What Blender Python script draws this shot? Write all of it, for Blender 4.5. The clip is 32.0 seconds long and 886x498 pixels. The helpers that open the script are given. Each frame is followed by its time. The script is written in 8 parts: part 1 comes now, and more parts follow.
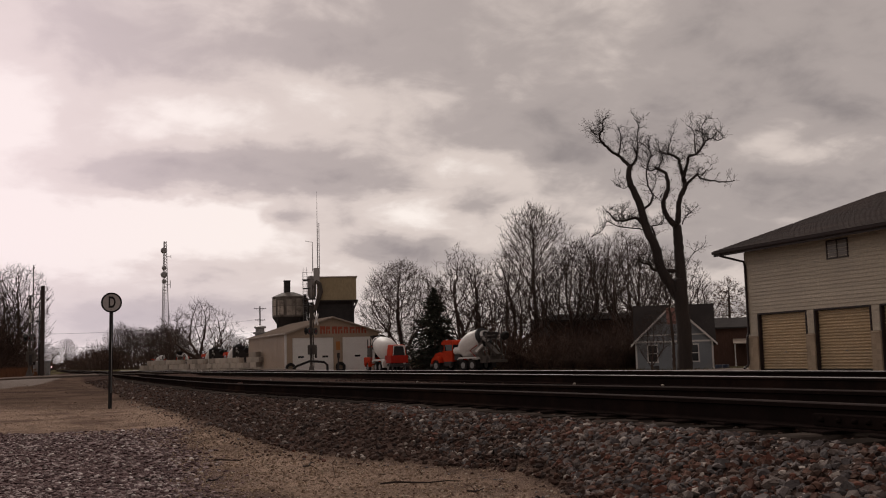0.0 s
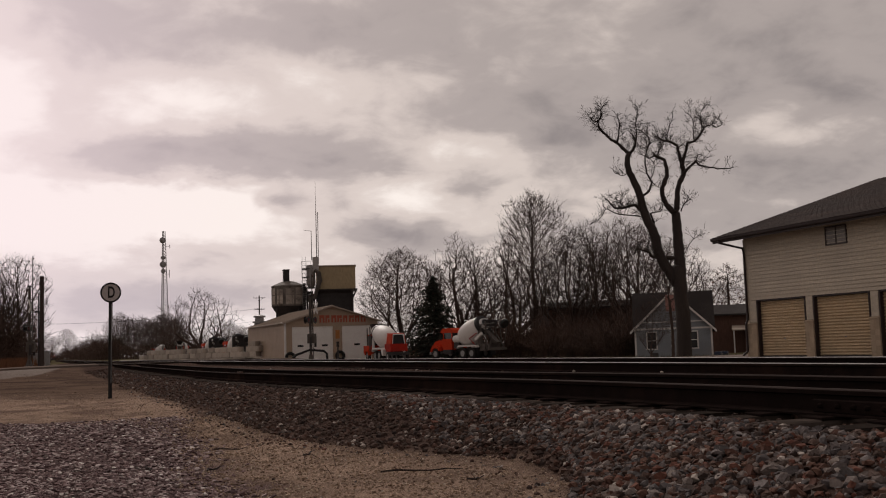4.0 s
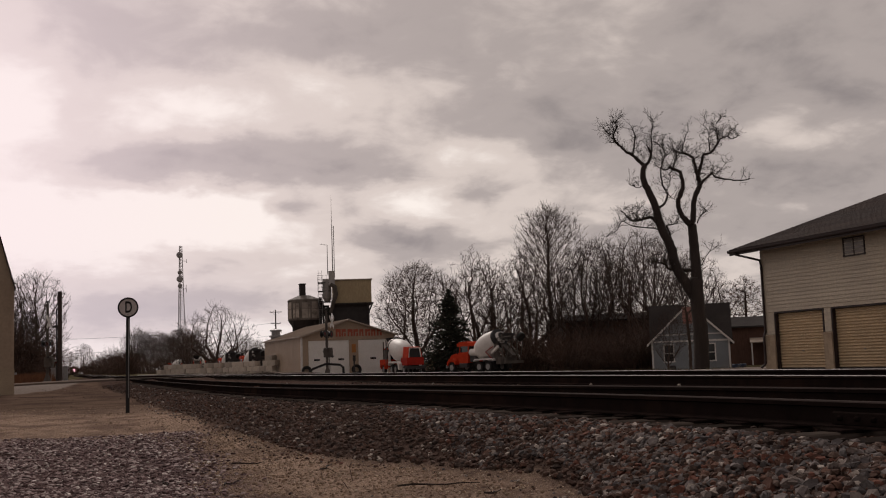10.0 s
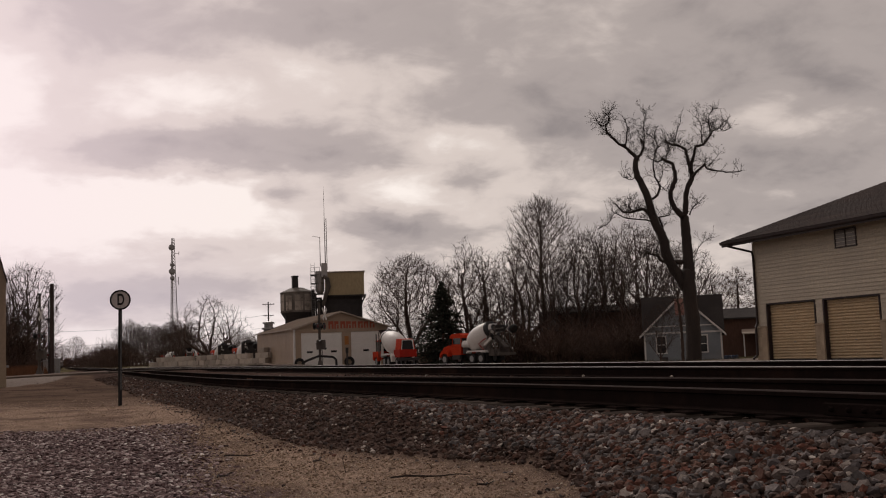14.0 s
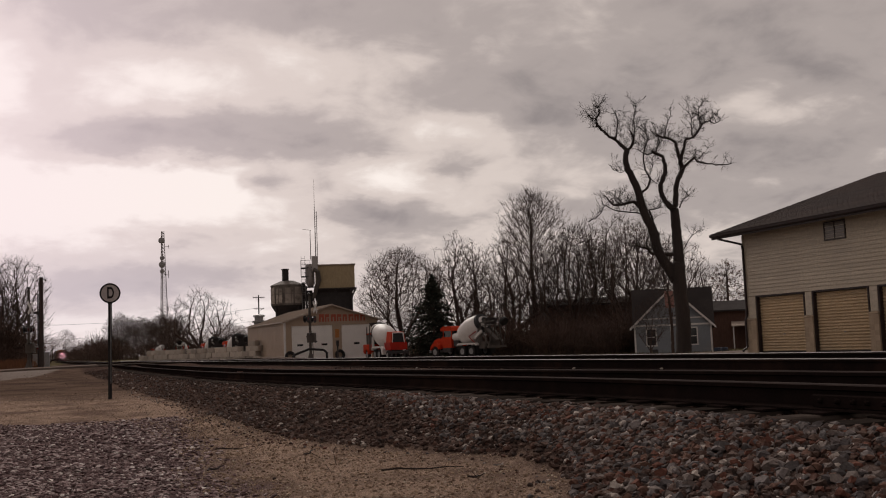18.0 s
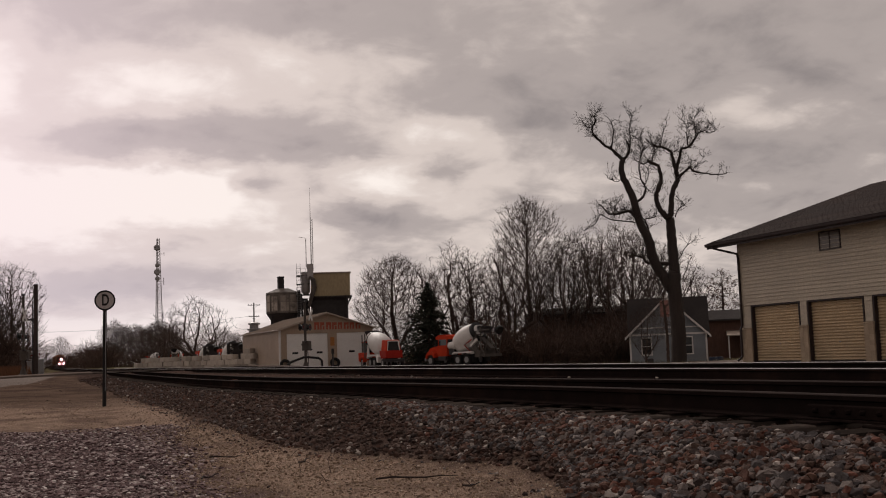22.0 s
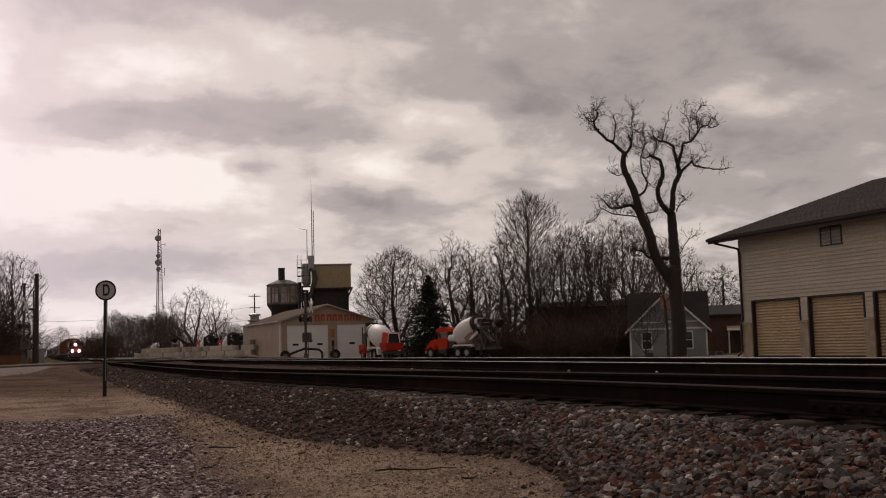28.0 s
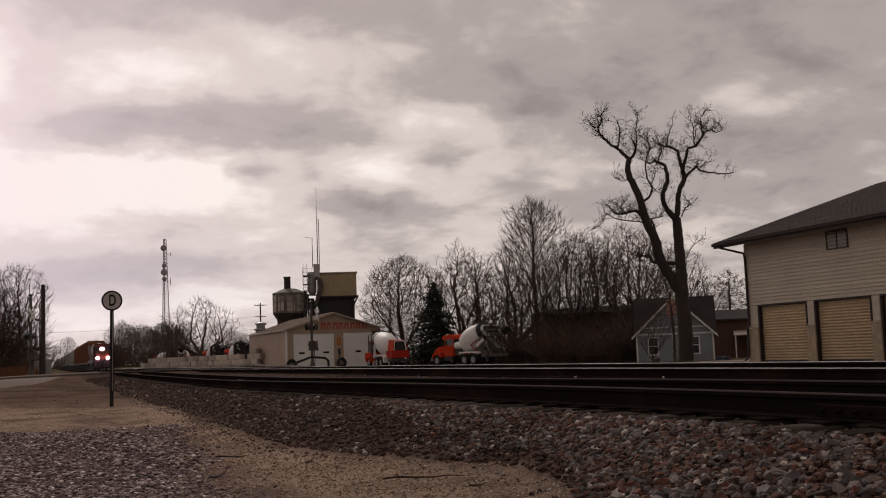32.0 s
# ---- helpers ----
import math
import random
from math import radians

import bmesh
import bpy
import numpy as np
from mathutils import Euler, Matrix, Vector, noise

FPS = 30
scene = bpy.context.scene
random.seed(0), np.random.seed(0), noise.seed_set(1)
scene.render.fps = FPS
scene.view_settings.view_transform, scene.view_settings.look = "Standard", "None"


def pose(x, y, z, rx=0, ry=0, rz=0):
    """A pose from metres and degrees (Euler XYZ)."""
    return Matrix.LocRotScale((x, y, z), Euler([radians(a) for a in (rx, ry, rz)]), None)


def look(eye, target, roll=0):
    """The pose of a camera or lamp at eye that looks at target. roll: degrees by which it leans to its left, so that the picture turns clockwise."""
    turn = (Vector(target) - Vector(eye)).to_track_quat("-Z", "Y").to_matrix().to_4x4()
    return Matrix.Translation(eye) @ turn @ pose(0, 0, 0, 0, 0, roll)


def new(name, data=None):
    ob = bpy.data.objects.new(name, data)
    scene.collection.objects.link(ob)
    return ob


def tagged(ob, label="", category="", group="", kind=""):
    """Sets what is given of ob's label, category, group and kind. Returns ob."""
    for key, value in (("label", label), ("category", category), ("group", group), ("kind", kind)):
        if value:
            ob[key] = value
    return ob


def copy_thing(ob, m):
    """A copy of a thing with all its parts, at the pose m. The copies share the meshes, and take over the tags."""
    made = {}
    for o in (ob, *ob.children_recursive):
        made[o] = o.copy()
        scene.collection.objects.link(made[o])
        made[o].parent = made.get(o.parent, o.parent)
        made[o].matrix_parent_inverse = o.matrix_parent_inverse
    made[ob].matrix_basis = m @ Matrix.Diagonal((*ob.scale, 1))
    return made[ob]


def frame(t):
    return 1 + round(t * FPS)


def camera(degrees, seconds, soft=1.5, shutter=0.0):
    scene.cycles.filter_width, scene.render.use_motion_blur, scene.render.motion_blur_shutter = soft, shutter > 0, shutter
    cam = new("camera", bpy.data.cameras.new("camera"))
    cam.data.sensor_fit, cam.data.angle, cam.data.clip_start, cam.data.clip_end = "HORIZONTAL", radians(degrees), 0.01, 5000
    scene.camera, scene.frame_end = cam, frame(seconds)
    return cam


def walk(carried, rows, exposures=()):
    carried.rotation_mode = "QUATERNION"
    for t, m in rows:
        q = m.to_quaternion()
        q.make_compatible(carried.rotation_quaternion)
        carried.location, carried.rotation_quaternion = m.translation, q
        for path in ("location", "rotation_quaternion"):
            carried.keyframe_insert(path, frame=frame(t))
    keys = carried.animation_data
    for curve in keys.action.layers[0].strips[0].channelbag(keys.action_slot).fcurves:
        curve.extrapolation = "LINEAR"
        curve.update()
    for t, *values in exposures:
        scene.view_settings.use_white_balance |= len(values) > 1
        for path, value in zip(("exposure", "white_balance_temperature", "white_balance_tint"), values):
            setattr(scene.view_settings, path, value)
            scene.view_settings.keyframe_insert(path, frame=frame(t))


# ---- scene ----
# ---- camera ----
# the main track runs along +y at x 9.7, the siding beside it; the camera stands in the yard and turns a little
EYE = 0.9
cam = camera(45.92, 32.0, soft=1.1)
walk(cam, [
    (0.0, pose(0, 0, EYE, 95.957, 1.568, -20.931)),
    (0.5, pose(0, 0, EYE, 95.953, 1.289, -20.946)),
    (1.0, pose(0, 0, EYE, 95.960, 1.236, -20.951)),
    (1.5, pose(0, 0, EYE, 95.904, 1.532, -20.821)),
    (2.0, pose(0, 0, EYE, 95.875, 1.877, -20.703)),
    (2.5, pose(0, 0, EYE, 95.874, 2.015, -20.717)),
    (3.0, pose(0, 0, EYE, 95.445, 1.916, -20.837)),
    (3.5, pose(0, 0, EYE, 95.240, 2.013, -20.889)),
    (5.5, pose(0, 0, EYE, 95.935, 1.107, -21.358)),
    (6.0, pose(0, 0, EYE, 96.042, 1.589, -21.347)),
    (6.5, pose(0, 0, EYE, 96.231, 1.827, -21.019)),
    (7.0, pose(0, 0, EYE, 96.373, 1.888, -20.636)),
    (7.5, pose(0, 0, EYE, 96.406, 1.856, -20.375)),
    (8.0, pose(0, 0, EYE, 96.390, 1.795, -20.250)),
    (8.5, pose(0, 0, EYE, 96.353, 1.945, -20.198)),
    (9.0, pose(0, 0, EYE, 96.234, 2.021, -20.123)),
    (9.5, pose(0, 0, EYE, 96.142, 2.031, -20.070)),
    (10.0, pose(0, 0, EYE, 96.077, 2.083, -20.073)),
    (10.5, pose(0, 0, EYE, 95.939, 1.988, -20.176)),
    (11.0, pose(0, 0, EYE, 95.798, 2.022, -20.268)),
    (11.5, pose(0, 0, EYE, 95.685, 1.981, -20.397)),
    (12.0, pose(0, 0, EYE, 95.609, 1.644, -20.454)),
    (12.5, pose(0, 0, EYE, 95.588, 2.218, -20.439)),
    (13.0, pose(0, 0, EYE, 95.604, 2.394, -20.487)),
    (13.5, pose(0, 0, EYE, 95.621, 2.227, -20.495)),
    (14.0, pose(0, 0, EYE, 95.625, 2.186, -20.464)),
    (14.5, pose(0, 0, EYE, 95.590, 2.125, -20.428)),
    (16.5, pose(0, 0, EYE, 95.452, 1.706, -20.389)),
    (17.0, pose(0, 0, EYE, 95.456, 2.426, -20.572)),
    (17.5, pose(0, 0, EYE, 95.330, 2.365, -20.834)),
    (18.0, pose(0, 0, EYE, 95.212, 2.294, -20.977)),
    (18.5, pose(0, 0, EYE, 95.123, 2.195, -21.058)),
    (19.0, pose(0, 0, EYE, 95.088, 2.217, -21.068)),
    (19.5, pose(0, 0, EYE, 95.137, 2.188, -21.085)),
    (20.0, pose(0, 0, EYE, 95.223, 1.667, -21.264)),
    (20.5, pose(0, 0, EYE, 95.404, 1.812, -21.355)),
    (21.0, pose(0, 0, EYE, 95.592, 2.100, -21.382)),
    (21.5, pose(0, 0, EYE, 95.676, 2.089, -21.318)),
    (22.0, pose(0, 0, EYE, 95.661, 2.095, -21.235)),
    (22.5, pose(0, 0, EYE, 95.641, 1.985, -21.177)),
    (23.0, pose(0, 0, EYE, 95.632, 2.068, -21.162)),
    (23.5, pose(0, 0, EYE, 95.575, 1.964, -21.157)),
    (24.0, pose(0, 0, EYE, 95.483, 1.802, -20.995)),
    (24.5, pose(0, 0, EYE, 95.318, 1.886, -20.953)),
    (25.0, pose(0, 0, EYE, 95.162, 1.937, -21.032)),
    (25.5, pose(0, 0, EYE, 95.135, 1.969, -21.139)),
    (27.5, pose(0, 0, EYE, 95.188, 2.044, -21.124)),
    (28.0, pose(0, 0, EYE, 95.263, 1.642, -21.225)),
    (28.5, pose(0, 0, EYE, 95.392, 1.613, -21.249)),
    (29.0, pose(0, 0, EYE, 95.525, 1.732, -21.215)),
    (29.5, pose(0, 0, EYE, 95.742, 2.030, -21.071)),
    (30.0, pose(0, 0, EYE, 95.865, 1.951, -20.991)),
    (30.5, pose(0, 0, EYE, 95.897, 2.038, -20.930)),
    (31.0, pose(0, 0, EYE, 95.829, 2.296, -20.925)),
    (31.5, pose(0, 0, EYE, 95.753, 2.133, -20.932)),
    (32.0, pose(0, 0, EYE, 95.669, 2.143, -20.883)),])

# ---- world, sun, exposure ----
SUN_AZ, SUN_EL = 3.0, 38.0


def heading(az, el=0.0):
    a, e = radians(az), radians(el)
    return Vector((math.sin(a) * math.cos(e), math.cos(a) * math.cos(e), math.sin(e)))


def cloud_colour(nt, way, masses):
    """Nodes for the colour of the overcast sky in a heading, with its large cloud masses."""
    N = nt.nodes.new

    def math_node(op, a, b=None, clamp=False):
        n = N("ShaderNodeMath")
        n.operation, n.use_clamp = op, clamp
        for i, v in enumerate((a, b)):
            if v is None:
                continue
            if isinstance(v, (int, float)):
                n.inputs[i].default_value = v
            else:
                nt.links.new(v, n.inputs[i])
        return n.outputs[0]

    def mix(fac, a, b, kind="MIX"):
        n = N("ShaderNodeMix")
        n.data_type, n.blend_type = "RGBA", kind
        for i, v in ((0, fac), (6, a), (7, b)):
            if isinstance(v, (int, float)):
                n.inputs[i].default_value = v
            elif isinstance(v, tuple):
                n.inputs[i].default_value = (*v, 1)
            else:
                nt.links.new(v, n.inputs[i])
        return n.outputs[2]

    def ramp(v, stops):
        n = N("ShaderNodeValToRGB")
        n.color_ramp.interpolation = "EASE"
        els = n.color_ramp.elements
        while len(els) < len(stops):
            els.new(0.5)
        for el, (p, c) in zip(els, stops):
            el.position, el.color = p, (*c, 1)
        nt.links.new(v, n.inputs[0])
        return n.outputs[0]

    def blob(az, el, width, tall, seen=None):
        # a soft brighter or darker cloud mass round one heading
        seen = seen or way
        c, r = heading(az, el), heading(az + 90)
        u = c.cross(r) * -1
        outs = []
        for axis, size in ((r, width), (u, tall)):
            d = N("ShaderNodeVectorMath")
            d.operation = "DOT_PRODUCT"
            nt.links.new(seen, d.inputs[0])
            d.inputs[1].default_value = axis
            off = c.dot(axis)
            outs.append(math_node("POWER", math_node("DIVIDE", math_node("SUBTRACT", d.outputs["Value"], off), math.sin(radians(size))), 2))
        front = N("ShaderNodeVectorMath")
        front.operation = "DOT_PRODUCT"
        nt.links.new(way, front.inputs[0])
        front.inputs[1].default_value = c
        g = math_node("EXPONENT", math_node("MULTIPLY", math_node("ADD", outs[0], outs[1]), -1))
        return math_node("MULTIPLY", g, math_node("GREATER_THAN", front.outputs["Value"], 0))

    sep = N("ShaderNodeSeparateXYZ")
    nt.links.new(way, sep.inputs[0])
    # project the headings on a flat cloud deck, so that clouds shrink towards the horizon
    up = math_node("ADD", math_node("MAXIMUM", sep.outputs[2], 0.0), 0.30)
    deck = N("ShaderNodeCombineXYZ")
    nt.links.new(math_node("DIVIDE", sep.outputs[0], up), deck.inputs[0])
    nt.links.new(math_node("DIVIDE", sep.outputs[1], up), deck.inputs[1])

    def clouds(scale, detail, rough, shift, warp):
        m = N("ShaderNodeMapping")
        nt.links.new(deck.outputs[0], m.inputs[0])
        m.inputs["Location"].default_value = shift
        m.inputs["Scale"].default_value = (1.0, 1.0, 1.0)
        t = N("ShaderNodeTexNoise")
        t.inputs["Scale"].default_value = scale
        t.inputs["Detail"].default_value = detail
        t.inputs["Roughness"].default_value = rough
        t.inputs["Distortion"].default_value = warp
        nt.links.new(m.outputs[0], t.inputs["Vector"])
        return t.outputs["Fac"]

    big = clouds(3.0, 8, 0.52, (5.1, 9.7, 0), 0.3)
    small = clouds(9.0, 7, 0.55, (7.3, 2.2, 0), 0.35)
    v = math_node("ADD", math_node("MULTIPLY", big, 0.6), math_node("MULTIPLY", small, 0.4))
    v = math_node("ADD", math_node("MULTIPLY", math_node("SUBTRACT", v, 0.5), 0.95), 0.572)
    # the wind frays the edges of the masses
    fray = way
    for scale, size, shift in ((4.0, 0.05, 3.0), (12.0, 0.026, 8.0)):
        t = N("ShaderNodeTexNoise")
        t.inputs["Scale"].default_value, t.inputs["Detail"].default_value, t.inputs["Roughness"].default_value = scale, 5, 0.6
        m = N("ShaderNodeMapping")
        m.inputs["Location"].default_value = (shift, shift * 2, 0)
        nt.links.new(deck.outputs[0], m.inputs[0])
        nt.links.new(m.outputs[0], t.inputs["Vector"])
        off, add = N("ShaderNodeVectorMath"), N("ShaderNodeVectorMath")
        off.operation, add.operation = "SUBTRACT", "MULTIPLY_ADD"
        off.inputs[1].default_value = (0.5, 0.5, 0.5)
        nt.links.new(t.outputs["Color"], off.inputs[0])
        nt.links.new(off.outputs[0], add.inputs[0])
        add.inputs[1].default_value = (size, size, size * 0.7)
        nt.links.new(fray, add.inputs[2])
        fray = add.outputs[0]
    for az, el, wide, tall, gain in masses:
        v = math_node("ADD", v, math_node("MULTIPLY", blob(az, el, wide, tall, fray), gain * 1.12))
    col = ramp(v, [(0.0, (0.155, 0.132, 0.128)), (0.30, (0.265, 0.226, 0.214)), (0.52, (0.42, 0.358, 0.330)), (0.72, (0.70, 0.60, 0.54)), (0.94, (1.0, 0.90, 0.825))])
    # thin rosy veil towards the bright side
    veil = blob(-9, 10, 17, 26)
    col = mix(math_node("MULTIPLY", veil, 0.55), col, (1.0, 0.80, 0.86))
    # lavender haze low over the line
    col = mix(math_node("MULTIPLY", blob(3, 3.2, 10, 2.0), 0.45), col, (0.60, 0.515, 0.555))
    # the deck thickens and darkens away from the bright quarter
    d = N("ShaderNodeVectorMath")
    d.operation = "DOT_PRODUCT"
    nt.links.new(way, d.inputs[0])
    d.inputs[1].default_value = heading(8, 22)
    fall = N("ShaderNodeMapRange")
    fall.interpolation_type = "SMOOTHSTEP"
    for key, value in (("From Min", -0.7), ("From Max", 0.8), ("To Min", 0.60), ("To Max", 1.0)):
        fall.inputs[key].default_value = value
    nt.links.new(d.outputs["Value"], fall.inputs["Value"])
    grey = N("ShaderNodeCombineColor")
    for i in range(3):
        nt.links.new(fall.outputs[0], grey.inputs[i])
    col = mix(1.0, col, grey.outputs[0], "MULTIPLY")
    sky = N("ShaderNodeTexSky")
    sky.sky_type, sky.sun_disc = "NISHITA", False
    sky.sun_elevation, sky.sun_rotation = radians(SUN_EL), radians(SUN_AZ)
    dim = mix(1.0, sky.outputs[0], (0.1, 0.1, 0.1), "MULTIPLY")
    col = mix(0.95, dim, col)
    return col


def make_world():
    w = bpy.data.worlds.new("overcast_sky")
    w.use_nodes = True
    scene.world = w
    nt = w.node_tree
    nt.nodes.clear()
    col = cloud_colour(nt, nt.nodes.new("ShaderNodeTexCoord").outputs["Generated"], BROAD_MASSES)
    bg = nt.nodes.new("ShaderNodeBackground")
    bg.inputs[1].default_value = 1.0
    nt.links.new(col, bg.inputs[0])
    nt.links.new(bg.outputs[0], nt.nodes.new("ShaderNodeOutputWorld").inputs[0])


def make_cloud_bank():
    """The clouds over the line, far out, that drift in the wind: a wide shell round the yard's sky."""
    R, az, el = 3200.0, [-60 + 2.5 * i for i in range(65)], [-5 + 2.0 * i for i in range(16)]
    me = bpy.data.meshes.new("backdrop")
    n = len(az)
    me.from_pydata([tuple(heading(a, e) * R) for e in el for a in az], [], [(j * n + i, j * n + i + 1, (j + 1) * n + i + 1, (j + 1) * n + i) for j in range(len(el) - 1) for i in range(n - 1)])
    m = bpy.data.materials.new("drifting_clouds")
    m.use_nodes = True
    nt = m.node_tree
    nt.nodes.clear()
    unit = nt.nodes.new("ShaderNodeVectorMath")
    unit.operation = "NORMALIZE"
    nt.links.new(nt.nodes.new("ShaderNodeTexCoord").outputs["Object"], unit.inputs[0])
    em = nt.nodes.new("ShaderNodeEmission")
    nt.links.new(cloud_colour(nt, unit.outputs[0], BROAD_MASSES + LIGHT_GAPS + DARK_BANKS), em.inputs[0])
    nt.links.new(em.outputs[0], nt.nodes.new("ShaderNodeOutputMaterial").inputs[0])
    me.materials.append(m)
    me.shade_smooth()
    return tagged(new("backdrop", me), "grey overcast clouds with bright gaps drifting slowly", "sky", kind="structure")


# heading, height above the horizon, widths (all degrees) and gain of each mass
BROAD_MASSES = [(2, 9, 17, 9, 0.10), (40, 14, 18, 9, -0.05), (20, 2.5, 30, 2.2, 0.08), (20, 19, 24, 4, -0.02), (12, 15, 9, 5, 0.07)]
LIGHT_GAPS = [
    (-0.4, 7.3, 4.5, 1.7, 0.30), (8.2, 8.5, 4.2, 1.5, 0.34), (3.0, 8.8, 3.0, 1.2, 0.24), (6.8, 14.4, 4.5, 1.3, 0.12), (18.7, 9.1, 2.6, 1.2, 0.20),
    (22.2, 11.7, 2.8, 0.8, 0.17), (23.0, 8.3, 2.2, 1.2, 0.17), (26.2, 10.8, 2.4, 0.9, 0.14), (0.6, 1.4, 5.0, 1.1, 0.24), (9.3, 2.2, 4.0, 1.1, 0.22),
    (28.9, 8.7, 3.4, 1.3, 0.12), (38.0, 11.8, 4.0, 1.3, 0.08), (1.0, 5.8, 6.0, 1.6, 0.06), (-3.0, 14.0, 3.0, 7.0, 0.22), (14.0, 6.5, 3.0, 1.3, 0.12), (14.5, 15.6, 6.0, 2.2, 0.11), (30.0, 5.0, 8.0, 1.6, 0.06),
]
DARK_BANKS = [
    (5.9, 11.4, 4.2, 1.3, -0.20), (10.1, 12.0, 4.6, 1.2, -0.16), (14.7, 11.2, 2.8, 1.2, -0.18), (11.5, 8.9, 1.4, 0.7, -0.17), (17.4, 7.3, 2.6, 0.9, -0.19),
    (21.8, 9.3, 1.6, 1.2, -0.15), (27.5, 11.5, 3.4, 1.1, -0.15), (27.6, 14.1, 7.0, 1.6, -0.10), (39.3, 9.3, 5.0, 1.1, -0.11), (5.3, 17.8, 7.0, 1.3, -0.08),
    (4.4, 4.0, 6.0, 1.2, -0.19), (42.3, 13.6, 4.0, 2.4, -0.07), (20.0, 14.0, 5.0, 1.2, -0.09), (18.0, 18.0, 9.0, 1.5, -0.07), (33.0, 7.0, 4.0, 1.0, -0.07),
]
make_world()
CLOUDS = make_cloud_bank()
sun = new("sun", bpy.data.lights.new("sun", "SUN"))
sun.data.energy, sun.data.angle, sun.data.color = 1.5, radians(16), (1.0, 0.92, 0.85)
sun.matrix_world = look(heading(SUN_AZ, SUN_EL) * 100, (0, 0, 0))
scene.view_settings.exposure = 0.0


# ---- materials ----
def material(name, a, b=None, scale=3.0, rough=0.8, metal=0.0, bump=0.3, fine=40.0, stain=None, stain_scale=0.6, stain_amount=0.5, vary=0.0, island=0.0, streak=1.0, spec=0.3, coords="Object"):
    """A worn surface: two tones mixed by coarse and fine noise, stains of their own shape, relief; vary: lightness from piece to piece."""
    b = b or tuple(c * 0.75 for c in a)
    m = bpy.data.materials.new(name)
    m.use_nodes = True
    nt = m.node_tree
    p = nt.nodes["Principled BSDF"]
    N, L = nt.nodes.new, nt.links.new
    tc = N("ShaderNodeTexCoord").outputs[coords]
    mp = N("ShaderNodeMapping")
    L(tc, mp.inputs[0])
    mp.inputs["Scale"].default_value = (1, 1, streak)

    def noise_tex(s, detail=5, r=0.6):
        t = N("ShaderNodeTexNoise")
        t.inputs["Scale"].default_value, t.inputs["Detail"].default_value, t.inputs["Roughness"].default_value = s, detail, r
        L(mp.outputs[0], t.inputs["Vector"])
        return t.outputs["Fac"]

    def ramp(v, lo, hi):
        n = N("ShaderNodeMapRange")
        n.inputs["From Min"].default_value, n.inputs["From Max"].default_value = lo, hi
        n.interpolation_type = "SMOOTHSTEP"
        L(v, n.inputs["Value"])
        return n.outputs[0]

    def mix(f, x, y, kind="MIX"):
        n = N("ShaderNodeMix")
        n.data_type, n.blend_type = "RGBA", kind
        for i, v in ((0, f), (6, x), (7, y)):
            if isinstance(v, (int, float)):
                n.inputs[i].default_value = v
            elif isinstance(v, tuple):
                n.inputs[i].default_value = (*v, 1)
            else:
                L(v, n.inputs[i])
        return n.outputs[2]

    coarse, grain = noise_tex(scale), noise_tex(fine, 4)
    col = mix(ramp(coarse, 0.33, 0.67), a, b)
    col = mix(ramp(grain, 0.25, 0.8), col, tuple(c * 0.72 for c in a))
    if stain:
        f = N("ShaderNodeMath")
        f.operation = "MULTIPLY"
        L(ramp(noise_tex(stain_scale, 6, 0.65), 0.50, 0.68), f.inputs[0])
        f.inputs[1].default_value = stain_amount
        col = mix(f.outputs[0], col, stain)
    for on, node, out in ((vary, "ShaderNodeObjectInfo", "Random"), (island, "ShaderNodeNewGeometry", "Random Per Island")):
        if on:
            r = N("ShaderNodeMapRange")
            r.inputs["To Min"].default_value, r.inputs["To Max"].default_value = 1 - on, 1 + on
            L(N(node).outputs[out], r.inputs["Value"])
            g = N("ShaderNodeCombineColor")
            for i in range(3):
                L(r.outputs[0], g.inputs[i])
            col = mix(1.0, col, g.outputs[0], "MULTIPLY")
    L(col, p.inputs["Base Color"])
    rr = N("ShaderNodeMapRange")
    rr.inputs["To Min"].default_value, rr.inputs["To Max"].default_value = max(rough - 0.12, 0.03), min(rough + 0.12, 1)
    L(grain, rr.inputs["Value"])
    L(rr.outputs[0], p.inputs["Roughness"])
    p.inputs["Metallic"].default_value = metal
    p.inputs["Specular IOR Level"].default_value = spec
    if bump:
        bp = N("ShaderNodeBump")
        bp.inputs["Strength"].default_value, bp.inputs["Distance"].default_value = bump, 0.02
        L(grain, bp.inputs["Height"])
        L(bp.outputs[0], p.inputs["Normal"])
    return m


def stones(name, colours):
    """Broken stone, each piece of its own colour."""
    m = material(name, (0.75, 0.75, 0.75), (1.0, 1.0, 1.0), 9.0, 0.9, bump=0.4, fine=70, spec=0.05)
    nt = m.node_tree
    p = nt.nodes["Principled BSDF"]
    tone = p.inputs["Base Color"].links[0].from_socket
    geo, rp, mx = nt.nodes.new("ShaderNodeNewGeometry"), nt.nodes.new("ShaderNodeValToRGB"), nt.nodes.new("ShaderNodeMix")
    rp.color_ramp.interpolation = "CONSTANT"
    els = rp.color_ramp.elements
    while len(els) < len(colours):
        els.new(0.5)
    for i, (el, c) in enumerate(zip(els, colours)):
        el.position, el.color = (i / (len(colours) - 1)) * 0.94 if i < len(colours) - 1 else 0.965, (*c, 1)
    nt.links.new(geo.outputs["Random Per Island"], rp.inputs[0])
    mx.data_type, mx.blend_type = "RGBA", "MULTIPLY"
    mx.inputs[0].default_value = 1.0
    nt.links.new(rp.outputs[0], mx.inputs[6])
    nt.links.new(tone, mx.inputs[7])
    nt.links.new(mx.outputs[2], p.inputs["Base Color"])
    return m


